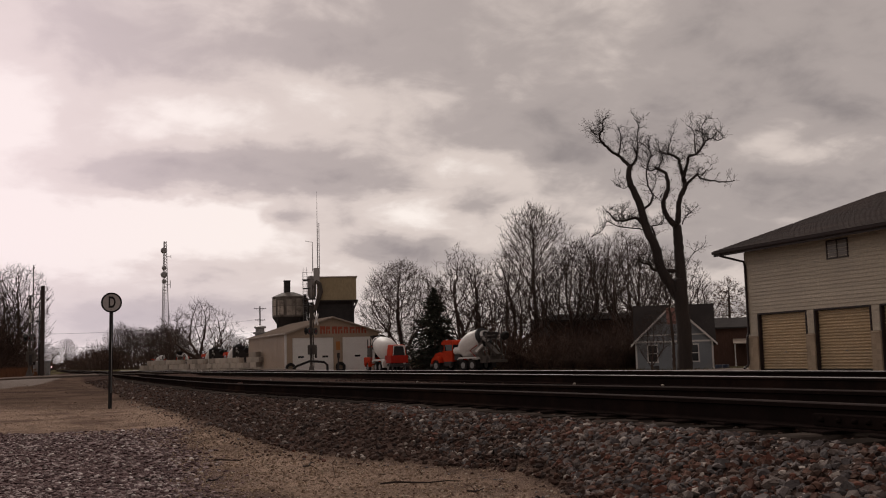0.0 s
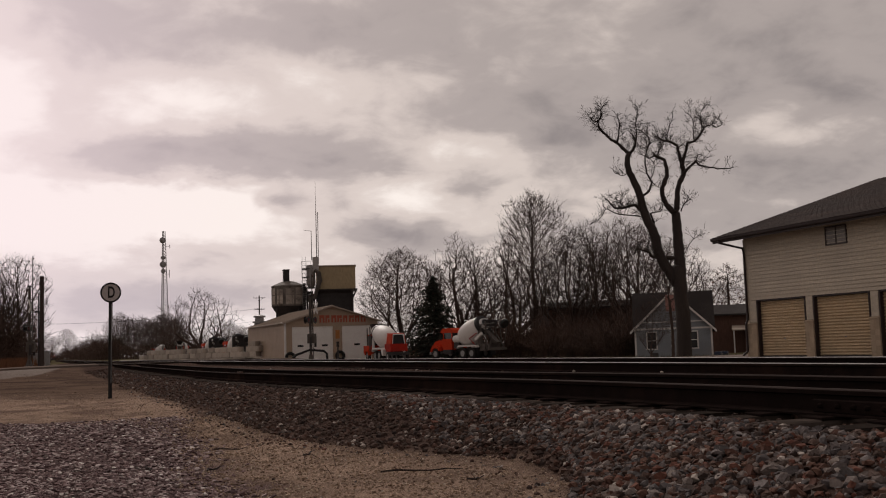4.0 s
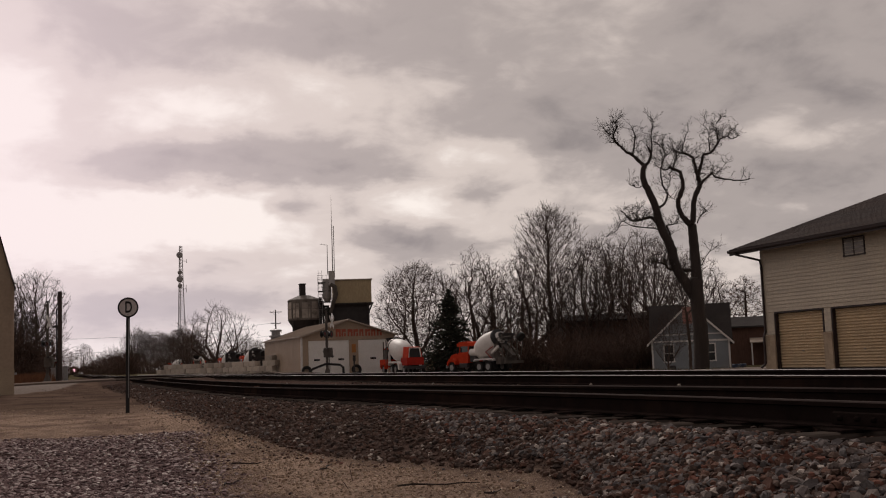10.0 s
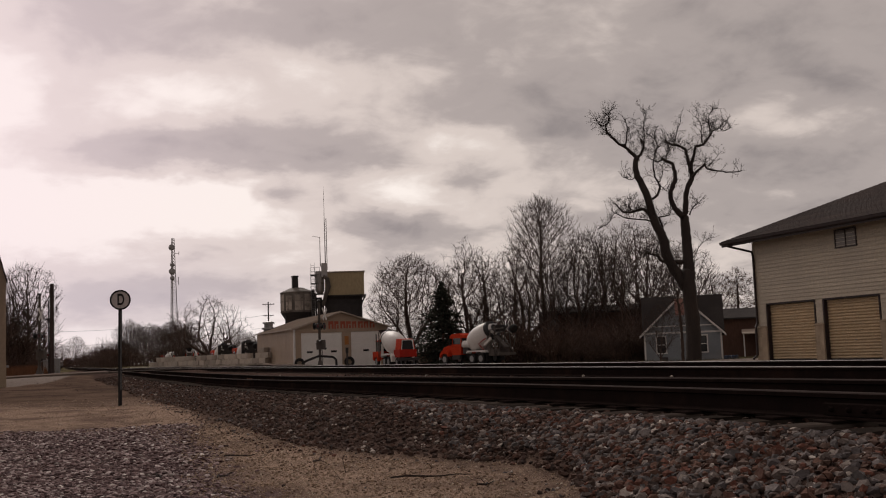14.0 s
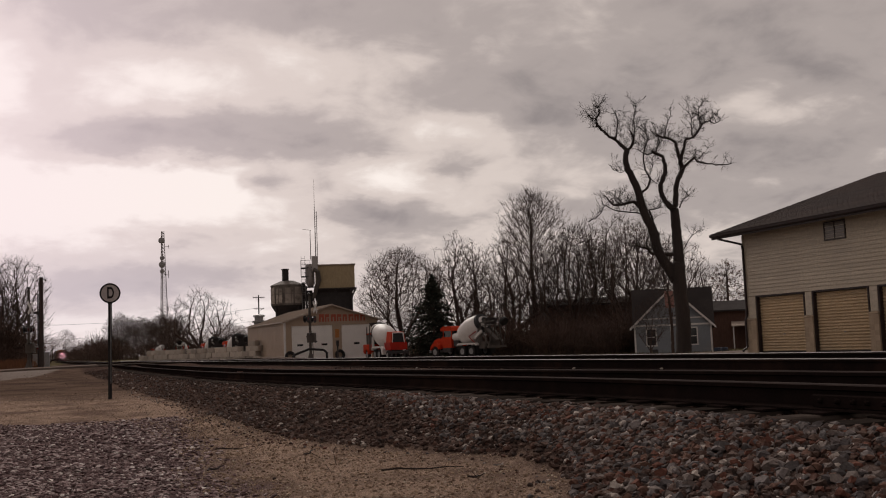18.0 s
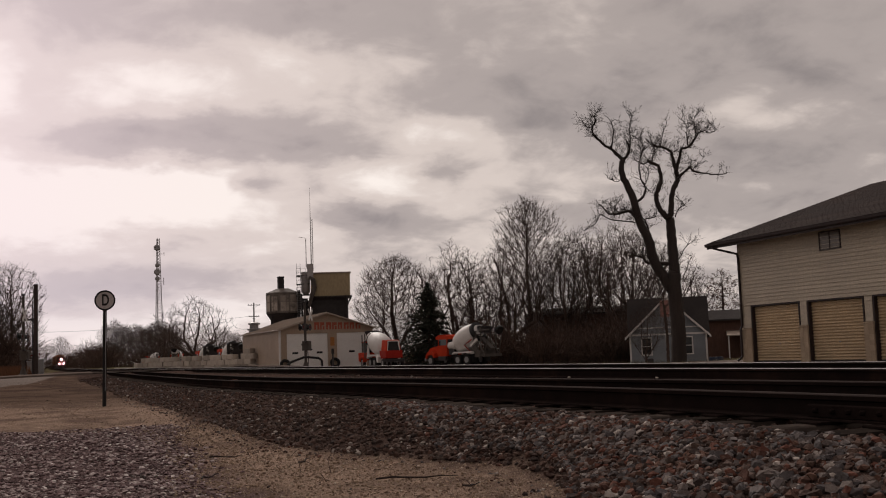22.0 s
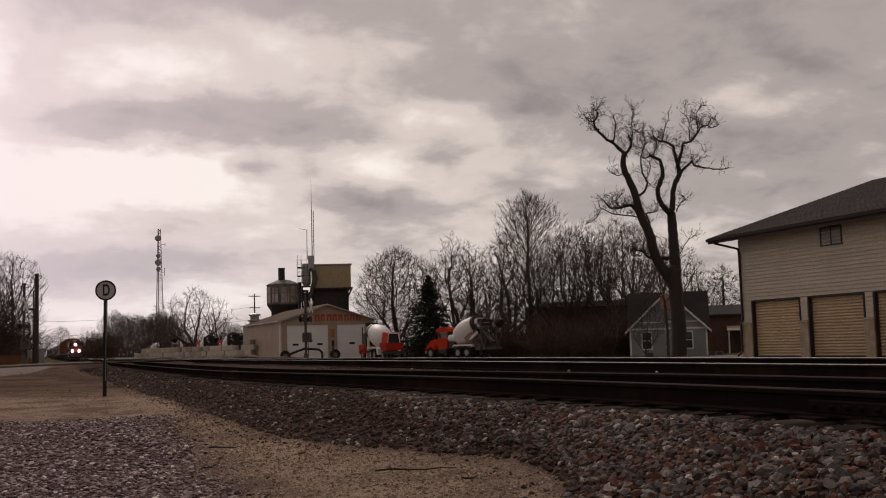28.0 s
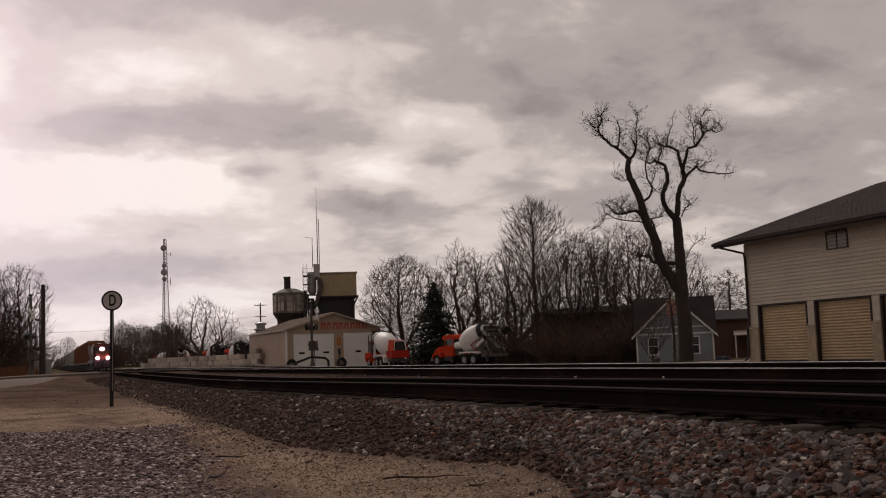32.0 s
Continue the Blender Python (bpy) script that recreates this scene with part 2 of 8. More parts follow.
def glow(name, colour, strength):
    m = bpy.data.materials.new(name)
    m.use_nodes = True
    p = m.node_tree.nodes["Principled BSDF"]
    p.inputs["Base Color"].default_value = (*colour, 1)
    p.inputs["Emission Color"].default_value = (*colour, 1)
    p.inputs["Emission Strength"].default_value = strength
    return m


def glass(name, tint=(0.02, 0.022, 0.025)):
    m = bpy.data.materials.new(name)
    m.use_nodes = True
    p = m.node_tree.nodes["Principled BSDF"]
    p.inputs["Base Color"].default_value = (*tint, 1)
    p.inputs["Roughness"].default_value = 0.06
    p.inputs["Specular IOR Level"].default_value = 0.6
    return m


BARK = material("bark", (0.085, 0.056, 0.047), (0.052, 0.036, 0.031), 1.5, 0.9, fine=25, streak=0.3, vary=0.25)
OAK_BARK = material("oak_bark", (0.050, 0.038, 0.034), (0.028, 0.022, 0.021), 2.0, 0.95, fine=18, streak=0.25, bump=0.7)
PALE_BARK = material("pale_bark", (0.10, 0.069, 0.058), (0.064, 0.045, 0.039), 1.5, 0.9, fine=25, streak=0.3)
NEEDLES = material("needles", (0.042, 0.044, 0.032), (0.024, 0.027, 0.021), 2.0, 0.9, fine=30, island=0.4)
REDCEDAR = material("red_brown_leaves", (0.15, 0.085, 0.062), (0.09, 0.055, 0.042), 2.0, 0.9, island=0.4)
DRY = material("dry_brush", (0.105, 0.063, 0.048), (0.062, 0.040, 0.032), 2.0, 0.95, island=0.35)
RUST_WEED = material("rust_brown_weeds", (0.20, 0.095, 0.05), (0.13, 0.065, 0.04), 2.0, 0.95, island=0.35)
GRASS = material("dead_grass", (0.11, 0.082, 0.05), (0.07, 0.062, 0.035), 2.0, 0.95, island=0.35)
STEEL_RAIL = material("rusty_rail", (0.022, 0.015, 0.014), (0.014, 0.011, 0.010), 4, 0.85, bump=0.4, fine=60, stain=(0.045, 0.026, 0.02), stain_amount=0.5, spec=0.0)
RAIL_HEAD = material("worn_rail_head", (0.18, 0.155, 0.15), (0.12, 0.10, 0.098), 3, 0.6, metal=0.3, bump=0.05)
RAIL_DULL = material("dull_rail_head", (0.05, 0.037, 0.034), (0.032, 0.025, 0.023), 3, 0.85, bump=0.1, spec=0.02)
TIE = material("creosoted_tie", (0.062, 0.049, 0.042), (0.030, 0.025, 0.023), 2.0, 0.95, fine=14, bump=0.8, vary=0.45, stain=(0.17, 0.14, 0.12), stain_scale=1.5, spec=0.0)
STONE = stones("ballast_stone", [(0.080, 0.058, 0.052), (0.185, 0.084, 0.063), (0.197, 0.160, 0.146), (0.126, 0.068, 0.054), (0.227, 0.196, 0.189), (0.109, 0.094, 0.094), (0.286, 0.240, 0.219), (0.176, 0.100, 0.077), (0.151, 0.136, 0.135), (0.554, 0.480, 0.431)])
DIRTY_STONE = stones("soiled_ballast_stone", [(0.085, 0.055, 0.046), (0.15, 0.088, 0.07), (0.115, 0.074, 0.062), (0.15, 0.098, 0.08), (0.07, 0.052, 0.047), (0.18, 0.13, 0.112), (0.11, 0.07, 0.056), (0.085, 0.06, 0.05), (0.50, 0.43, 0.38)])
PEBBLE = stones("gravel_stone", [(0.15, 0.098, 0.098), (0.36, 0.262, 0.255), (0.21, 0.137, 0.135), (0.50, 0.40, 0.385), (0.13, 0.088, 0.09), (0.42, 0.31, 0.30), (0.25, 0.168, 0.165), (0.60, 0.50, 0.475), (0.17, 0.112, 0.112), (0.86, 0.78, 0.73)])
SANDSTONE = stones("sandy_pebble", [(0.447, 0.318, 0.224), (0.344, 0.241, 0.172), (0.516, 0.396, 0.292), (0.275, 0.189, 0.142), (0.413, 0.310, 0.241), (0.619, 0.516, 0.413)])
CONCRETE = material("weathered_concrete", (0.47, 0.405, 0.34), (0.33, 0.28, 0.24), 0.8, 0.9, fine=14, bump=0.5, vary=0.30, stain=(0.13, 0.11, 0.10))
PALE_ASPHALT = material("pale_concrete_road", (0.18, 0.143, 0.125), (0.13, 0.103, 0.09), 0.3, 0.9, fine=20, bump=0.4, stain=(0.15, 0.13, 0.12), stain_scale=0.25, spec=0.0)
SIDING = material("cream_lap_siding", (0.60, 0.52, 0.415), (0.54, 0.465, 0.37), 0.7, 0.6, fine=9, bump=0.08, stain=(0.38, 0.33, 0.28), stain_scale=0.3, stain_amount=0.35, vary=0.05)
TAN_DOOR = material("tan_roll_up_door", (0.59, 0.44, 0.28), (0.52, 0.39, 0.25), 0.5, 0.5, fine=12, bump=0.05, stain=(0.36, 0.28, 0.19), stain_scale=0.5, stain_amount=0.4, vary=0.05)
BRICK_TAN = material("tan_block", (0.46, 0.355, 0.255), (0.38, 0.29, 0.21), 1.0, 0.9, fine=20, bump=0.5, vary=0.12)
BROWN_TRIM = material("dark_brown_trim", (0.040, 0.026, 0.025), (0.028, 0.019, 0.019), 2, 0.55, fine=20, bump=0.1)
SHINGLE = material("brown_shingle", (0.046, 0.031, 0.027), (0.030, 0.021, 0.019), 0.5, 0.97, fine=9, bump=0.8, vary=0.15, spec=0.08, stain=(0.035, 0.028, 0.027), stain_scale=0.25)
GREY_SHINGLE = material("grey_shingle", (0.060, 0.052, 0.050), (0.04, 0.035, 0.035), 0.5, 0.97, fine=9, bump=0.8, spec=0.08)
WINDOW = glass("window_glass")
# lighter greyish tan puts the panes' reflection into the colour
DULL_PANE = material("reflection_toned_pane", (0.20, 0.165, 0.14), (0.15, 0.125, 0.11), 1.2, 0.25, fine=6, bump=0.02, spec=0.5)
TAN_METAL = material("tan_metal_siding", (0.42, 0.31, 0.225), (0.35, 0.26, 0.19), 0.5, 0.55, fine=8, bump=0.1, stain=(0.25, 0.18, 0.13), stain_amount=0.4)
TAN_ROOF = material("weathered_metal_roof", (0.42, 0.34, 0.28), (0.33, 0.27, 0.225), 0.4, 0.6, fine=8, bump=0.1, stain=(0.22, 0.16, 0.13), stain_scale=0.3)
WHITE = material("white_paint", (0.74, 0.70, 0.67), (0.64, 0.60, 0.58), 0.6, 0.5, fine=12, bump=0.06, stain=(0.40, 0.35, 0.31), stain_scale=0.5, stain_amount=0.35)
# white_paint again, raised in tone to offset the shade on the shop front
DOOR_WHITE = material("brightened_door_white", (0.86, 0.82, 0.78), (0.80, 0.76, 0.72), 0.6, 0.5, fine=12, bump=0.04, stain=(0.55, 0.48, 0.42), stain_scale=0.5, stain_amount=0.25)
OLD_NOTICE = material("faded_notice", (0.46, 0.19, 0.06), (0.38, 0.16, 0.055), 2.0, 0.8, fine=12)
RED_SIGN = material("faded_red_paint", (0.42, 0.10, 0.06), (0.33, 0.085, 0.052), 1.5, 0.7, fine=12)
BIN_YELLOW = material("tan_yellow_bin", (0.45, 0.35, 0.215), (0.39, 0.30, 0.185), 0.4, 0.7, fine=6, bump=0.15, stain=(0.22, 0.155, 0.09), stain_scale=0.35, stain_amount=0.45, streak=0.35)
SILO_PLATE = material("dusty_silo_plates", (0.44, 0.38, 0.33), (0.28, 0.235, 0.205), 1.4, 0.8, fine=6, bump=0.3, stain=(0.08, 0.065, 0.057), stain_scale=1.1, stain_amount=0.75, vary=0.3)
SILO_GREY = material("dusty_grey_silo", (0.21, 0.18, 0.16), (0.10, 0.085, 0.076), 0.9, 0.8, fine=6, bump=0.3, stain=(0.07, 0.056, 0.05), stain_scale=0.9, stain_amount=0.8, streak=0.35)
DARK_STEEL = material("dark_steel", (0.045, 0.038, 0.038), (0.028, 0.024, 0.025), 2, 0.65, fine=20, bump=0.2)
GALV = material("galvanised_steel", (0.34, 0.33, 0.33), (0.25, 0.245, 0.245), 2, 0.5, metal=0.5, fine=20, bump=0.1)
TOWER_STEEL = material("tower_steel", (0.42, 0.39, 0.395), (0.32, 0.30, 0.305), 2, 0.6, metal=0.3, bump=0.0)
BLACK = material("black_paint", (0.018, 0.016, 0.017), (0.012, 0.011, 0.012), 3, 0.55, bump=0.1)
DUSTY = material("dusty_dark_steel", (0.11, 0.092, 0.081), (0.058, 0.049, 0.044), 1.2, 0.85, fine=14, bump=0.3)
RUBBER = material("tyre_rubber", (0.022, 0.020, 0.020), (0.015, 0.014, 0.014), 4, 0.9, bump=0.3)
ORANGE = material("orange_paint", (0.54, 0.046, 0.014), (0.44, 0.037, 0.012), 1.0, 0.55, fine=8, bump=0.04, stain=(0.26, 0.04, 0.02), stain_scale=0.8, stain_amount=0.35, spec=0.08)
RED = material("red_paint", (0.40, 0.026, 0.016), (0.31, 0.021, 0.014), 1.0, 0.55, fine=8, bump=0.04, stain=(0.2, 0.03, 0.02), stain_scale=0.8, stain_amount=0.3, spec=0.08)
BOX_ORANGE = material("rust_orange_steel", (0.27, 0.105, 0.05), (0.20, 0.08, 0.042), 0.5, 0.75, fine=6, bump=0.1, stain=(0.12, 0.06, 0.04), stain_scale=0.4)
TRAIN_ORANGE = material("dusty_orange_paint", (0.095, 0.034, 0.018), (0.06, 0.024, 0.015), 0.6, 0.6, fine=6, bump=0.05, stain=(0.18, 0.06, 0.03), stain_scale=0.5)
WOOD_POLE = material("weathered_pole", (0.070, 0.050, 0.045), (0.045, 0.034, 0.032), 2, 0.9, fine=15, streak=0.15, bump=0.5)
DISC_GREY = material("reflective_disc", (0.60, 0.54, 0.53), (0.54, 0.49, 0.48), 3, 0.7, fine=30, bump=0.05)
CONTAINER = material("pale_grey_steel", (0.42, 0.39, 0.38), (0.33, 0.305, 0.30), 0.5, 0.7, fine=6, bump=0.1, stain=(0.2, 0.15, 0.13), stain_scale=0.4, vary=0.2)
HOUSE_GREY = material("pale_blue_grey_siding", (0.24, 0.255, 0.275), (0.19, 0.20, 0.22), 0.7, 0.7, fine=8, bump=0.1, stain=(0.2, 0.19, 0.19), stain_scale=0.5)
FADED_RED = material("faded_red_board", (0.36, 0.19, 0.165), (0.29, 0.155, 0.135), 1.5, 0.8, fine=10, bump=0.1)
BROWN_WALL = material("brown_barn_board", (0.115, 0.060, 0.044), (0.08, 0.044, 0.034), 0.6, 0.9, fine=8, bump=0.3, streak=0.3)
BLUE = material("blue_plastic", (0.018, 0.028, 0.055), None, 2, 0.5, bump=0.1)
# pink emission stands in for the reddish glare round the white lamps
HEADLIGHT = glow("lit_headlight", (1.0, 0.40, 0.48), 60.0)
RED_LENS = material("red_lens", (0.09, 0.006, 0.008), None, 3, 0.25, bump=0.0)


# ---- mesh helpers ----
class Geo:
    """Vertices and faces of one mesh, gathered piece by piece."""

    def __init__(self):
        self.v, self.f = [], []

    def add(self, verts, faces):
        k = len(self.v)
        self.v.extend(verts)
        self.f.extend([tuple(i + k for i in f) for f in faces])
        return self

    def box(self, x0, y0, z0, x1, y1, z1, c=0.0):
        """A box, its upright and upper edges cut off by c."""
        if c <= 0:
            return self.add([(x, y, z) for z in (z0, z1) for y in (y0, y1) for x in (x0, x1)],
                            [(0, 2, 3, 1), (4, 5, 7, 6), (0, 1, 5, 4), (2, 6, 7, 3), (0, 4, 6, 2), (1, 3, 7, 5)])
        ring = [(x0 + c, y0), (x1 - c, y0), (x1, y0 + c), (x1, y1 - c), (x1 - c, y1), (x0 + c, y1), (x0, y1 - c), (x0, y0 + c)]
        mx, my = (x0 + x1) / 2, (y0 + y1) / 2
        inner = [(x + (c if x < mx else -c) * 0.7, y + (c if y < my else -c) * 0.7) for x, y in ring]
        vs = [(x, y, z0) for x, y in ring] + [(x, y, z1 - c) for x, y in ring] + [(x, y, z1) for x, y in inner]
        fs = [(i, (i + 1) % 8, 8 + (i + 1) % 8, 8 + i) for i in range(8)] + [(8 + i, 8 + (i + 1) % 8, 16 + (i + 1) % 8, 16 + i) for i in range(8)]
        return self.add(vs, fs + [tuple(range(16, 24)), tuple(range(7, -1, -1))])

    def prism(self, outline, axis, a, b):
        """An outline, drawn in the two other axes, swept along one axis from a to b."""
        n = len(outline)
        put = {"x": lambda p, s: (s, p[0], p[1]), "y": lambda p, s: (p[0], s, p[1]), "z": lambda p, s: (p[0], p[1], s)}[axis]
        return self.add([put(p, a) for p in outline] + [put(p, b) for p in outline],
                        [(i, (i + 1) % n, n + (i + 1) % n, n + i) for i in range(n)] + [tuple(range(n - 1, -1, -1)), tuple(range(n, 2 * n))])

    def tube(self, pts, radii, n=6, cap=True):
        pts = [Vector(p) for p in pts]
        if isinstance(radii, (int, float)):
            radii = [radii] * len(pts)
        k = len(self.v)
        side = None
        for i, p in enumerate(pts):
            t = (pts[min(i + 1, len(pts) - 1)] - pts[max(i - 1, 0)])
            t = t.normalized() if t.length > 1e-9 else Vector((0, 0, 1))
            if side is None:
                side = t.orthogonal().normalized()
            else:
                side = (side - t * side.dot(t))
                side = side.normalized() if side.length > 1e-6 else t.orthogonal().normalized()
            other = t.cross(side)
            for j in range(n):
                a = 2 * math.pi * j / n
                self.v.append(tuple(p + (side * math.cos(a) + other * math.sin(a)) * radii[i]))
        for i in range(len(pts) - 1):
            for j in range(n):
                self.f.append((k + i * n + j, k + i * n + (j + 1) % n, k + (i + 1) * n + (j + 1) % n, k + (i + 1) * n + j))
        if cap and n > 3:
            self.f.append(tuple(k + j for j in range(n - 1, -1, -1)))
            self.f.append(tuple(k + (len(pts) - 1) * n + j for j in range(n)))
        return self

    def lathe(self, profile, n=20, centre=(0, 0), turn=None):
        """Radius and height pairs turned round the z axis (or round the axis that turn lays it to)."""
        k = len(self.v)
        vs = []
        for r, z in profile:
            for j in range(n):
                a = 2 * math.pi * j / n
                vs.append((centre[0] + r * math.cos(a), centre[1] + r * math.sin(a), z))
        if turn:
            vs = [tuple(turn @ Vector(v)) for v in vs]
        fs = [(i * n + j, i * n + (j + 1) % n, (i + 1) * n + (j + 1) % n, (i + 1) * n + j) for i in range(len(profile) - 1) for j in range(n)]
        fs += [tuple(range(n - 1, -1, -1)), tuple((len(profile) - 1) * n + j for j in range(n))]
        return self.add(vs, fs)

    def moved(self, m):
        self.v = [tuple(m @ Vector(v)) for v in self.v]
        return self

    def mesh(self, name, mat, smooth=False):
        me = bpy.data.meshes.new(name)
        me.from_pydata(self.v, [], self.f)
        me.materials.append(mat)
        if smooth:
            me.shade_smooth()
        me.update()
        return me


def part(name, geo, mat, parent, label="", smooth=False, at=None):
    """One mesh object under a thing or under a part."""
    ob = new(name, geo if isinstance(geo, bpy.types.Mesh) else geo.mesh(name, mat, smooth))
    ob.parent = parent
    if at is not None:
        ob.matrix_basis = at
    if label:
        ob["label"] = label
    return ob


def thing(name, label, category, at=None, group="", kind=""):
    ob = tagged(new(name), label, category, group, kind)
    ob.empty_display_size = 0.3
    if at is not None:
        ob.matrix_basis = at
    return ob


def whole(name, geo, mat, label, category, at=None, group="", kind="", smooth=False):
    ob = tagged(new(name, geo.mesh(name, mat, smooth)), label, category, group, kind)
    if at is not None:
        ob.matrix_basis = at
    return ob


def spot(az, dist, z=0.0):
    """A place by its heading from the track's line and its distance from the camera's stand."""
    return Vector((math.sin(radians(az)) * dist, math.cos(radians(az)) * dist, z))


def smooth_step(a, b, x):
    t = min(max((x - a) / (b - a), 0.0), 1.0)
    return t * t * (3 - 2 * t)


# ---- ground, road, tracks ----
MAIN_X, GAUGE = 9.71, 1.435
ROAD_Y = 73.0


def main_z(y):
    return 0.545 - 0.10 * smooth_step(10, 90, y) - 0.22 * smooth_step(90, 190, y)


def siding_x(y):
    return 5.58 - 0.66 * smooth_step(4, 26, y)


def siding_z(y):
    return 0.545 - 0.115 * smooth_step(5, 32, y) + 0.03 * smooth_step(42, 66, y)


def ballast_toe(y):
    """Where the sand gives way to ballast: a tongue of sand runs up to the ties near the camera's stand."""
    return 2.3 + 1.05 * math.exp(-((y - 7.2) / 2.0) ** 2)


def lot_drop(x, y):
    """The lot across the tracks lies lower than the yard."""
    return (0.42 + 0.28 * smooth_step(41, 50, x)) * smooth_step(15, 24, x) * smooth_step(44, 60, y) * (1 - smooth_step(112, 140, y))


def ground_z(x, y):
    lump = (0.05 + 0.06 * smooth_step(20, 32, y)) * noise.noise((x * 0.35, y * 0.35, 1.0)) + 0.02 * noise.noise((x * 1.3, y * 1.3, 4.0))
    far = smooth_step(14, 22, x)
    z = lump * (1 - 0.8 * far) - 0.02 - lot_drop(x, y)
    # dirt rises a little towards the road
    z += 0.10 * smooth_step(30, 60, y) * (1 - smooth_step(10, 16, x))
    # ballast bed of both tracks
    top = (siding_z(y) - 0.226) * (1 - smooth_step(6.6, 8.0, x)) + (main_z(y) - 0.20) * smooth_step(6.6, 8.0, x)
    toe = ballast_toe(y) + 0.16 * noise.noise((y * 0.5, 3.0, 0.0))
    near = smooth_step(toe - 0.15, siding_x(y) - 1.32, x)
    bed = min(near, 1 - smooth_step(11.4, 13.4, x))
    z = z * (1 - bed) + (top + 0.015 * noise.noise((x * 3, y * 3, 2.0))) * bed
    # the road's ramp up to the crossing
    w = 1 - smooth_step(5.0, 9.0, abs(y - ROAD_Y))
    ramp = 0.40 * smooth_step(-16, 2.5, x) * (1 - smooth_step(14, 26, x))
    z = z * (1 - w) + max(z if 2.5 < x < 13.5 else -9, ramp - 0.02 - lot_drop(x, y) - 0.45 * smooth_step(24, 34, x)) * w
    return z


def spread(lo, hi, step, far, growth):
    """Grid lines: even steps from lo to hi, ever wider ones out to far on both sides."""
    mid = list(np.arange(lo, hi + step / 2, step))
    out, s = [], step
    x = hi
    while x < far:
        s *= growth
        x += s
        out.append(x)
    back, s = [], step
    x = lo
    while x > -far:
        s *= growth
        x -= s
        back.append(x)
    return back[::-1] + mid + out


def ground_material():
    m = bpy.data.materials.new("yard_ground")
    m.use_nodes = True
    nt = m.node_tree
    p = nt.nodes["Principled BSDF"]
    N, L = nt.nodes.new, nt.links.new
    tc = N("ShaderNodeTexCoord").outputs["Object"]
    sep = N("ShaderNodeSeparateXYZ")
    L(tc, sep.inputs[0])

    def tex(s, detail=6, r=0.6):
        t = N("ShaderNodeTexNoise")
        t.inputs["Scale"].default_value, t.inputs["Detail"].default_value, t.inputs["Roughness"].default_value = s, detail, r
        L(tc, t.inputs["Vector"])
        return t.outputs["Fac"]

    def mth(op, a, b):
        n = N("ShaderNodeMath")
        n.operation = op
        for i, v in enumerate((a, b)):
            if isinstance(v, (int, float)):
                n.inputs[i].default_value = v
            else:
                L(v, n.inputs[i])
        return n.outputs[0]

    def step(v, lo, hi):
        n = N("ShaderNodeMapRange")
        n.inputs["From Min"].default_value, n.inputs["From Max"].default_value = lo, hi
        n.interpolation_type = "SMOOTHSTEP"
        L(v, n.inputs["Value"])
        return n.outputs[0]

    def mix(f, x, y):
        n = N("ShaderNodeMix")
        n.data_type = "RGBA"
        for i, v in ((0, f), (6, x), (7, y)):
            if isinstance(v, (int, float)):
                n.inputs[i].default_value = v
            elif isinstance(v, tuple):
                n.inputs[i].default_value = (*v, 1)
            else:
                L(v, n.inputs[i])
        return n.outputs[2]

    edge = mth("MULTIPLY", mth("SUBTRACT", tex(0.9, 4), 0.5), 1.6)
    x, y = mth("ADD", sep.outputs[0], edge), mth("ADD", sep.outputs[1], mth("MULTIPLY", edge, 2.0))
    fine, mid = tex(45, 5, 0.75), tex(5, 6, 0.7)
    sand = mix(step(mid, 0.35, 0.65), (0.30, 0.207, 0.155), (0.20, 0.137, 0.105))
    sand = mix(step(fine, 0.42, 0.66), sand, (0.43, 0.322, 0.25))
    sand = mix(step(tex(0.75, 7, 0.7), 0.44, 0.62), sand, (0.16, 0.11, 0.088))
    bed = mix(step(fine, 0.35, 0.7), (0.062, 0.042, 0.036), (0.125, 0.086, 0.072))
    bed = mix(step(mid, 0.42, 0.66), bed, (0.045, 0.030, 0.026))
    grass = mix(step(tex(1.2, 6), 0.4, 0.6), (0.105, 0.090, 0.048), (0.075, 0.060, 0.040))
    lot = mix(step(mid, 0.35, 0.65), (0.25, 0.21, 0.188), (0.18, 0.15, 0.136))
    gravel = mix(step(fine, 0.38, 0.62), (0.085, 0.058, 0.057), (0.19, 0.135, 0.13))
    col = mix(step(y, 22, 32), sand, mix(step(tex(0.35, 6, 0.7), 0.40, 0.62), (0.145, 0.10, 0.077), (0.08, 0.055, 0.044)))
    # the grey gravel patch, the ballast, the lot across the tracks, grass far off
    patch = mth("MULTIPLY", mth("SUBTRACT", 1.0, step(mth("SUBTRACT", x, mth("MULTIPLY", sep.outputs[1], 0.075)), 0.45, 0.95)), mth("SUBTRACT", 1.0, step(y, 15.2, 16.8)))
    col = mix(patch, col, gravel)
    apron = mth("MULTIPLY", step(mth("SUBTRACT", y, mth("MULTIPLY", sep.outputs[0], 5.5)), 61.0, 63.5), mth("SUBTRACT", 1.0, step(sep.outputs[0], 1.2, 2.4)))
    col = mix(apron, col, lot)
    near = mth("DIVIDE", mth("SUBTRACT", sep.outputs[1], 7.2), 2.0)
    tongue = mth("MULTIPLY", mth("EXPONENT", mth("MULTIPLY", mth("MULTIPLY", near, near), -1.0), 0.0), 1.05)
    ballast = mth("MULTIPLY", step(mth("SUBTRACT", mth("ADD", sep.outputs[0], mth("MULTIPLY", edge, 0.5)), tongue), 2.1, 2.6), mth("SUBTRACT", 1.0, step(x, 16.5, 18.5)))
    col = mix(ballast, col, bed)
    col = mix(step(x, 16.5, 19.0), col, lot)
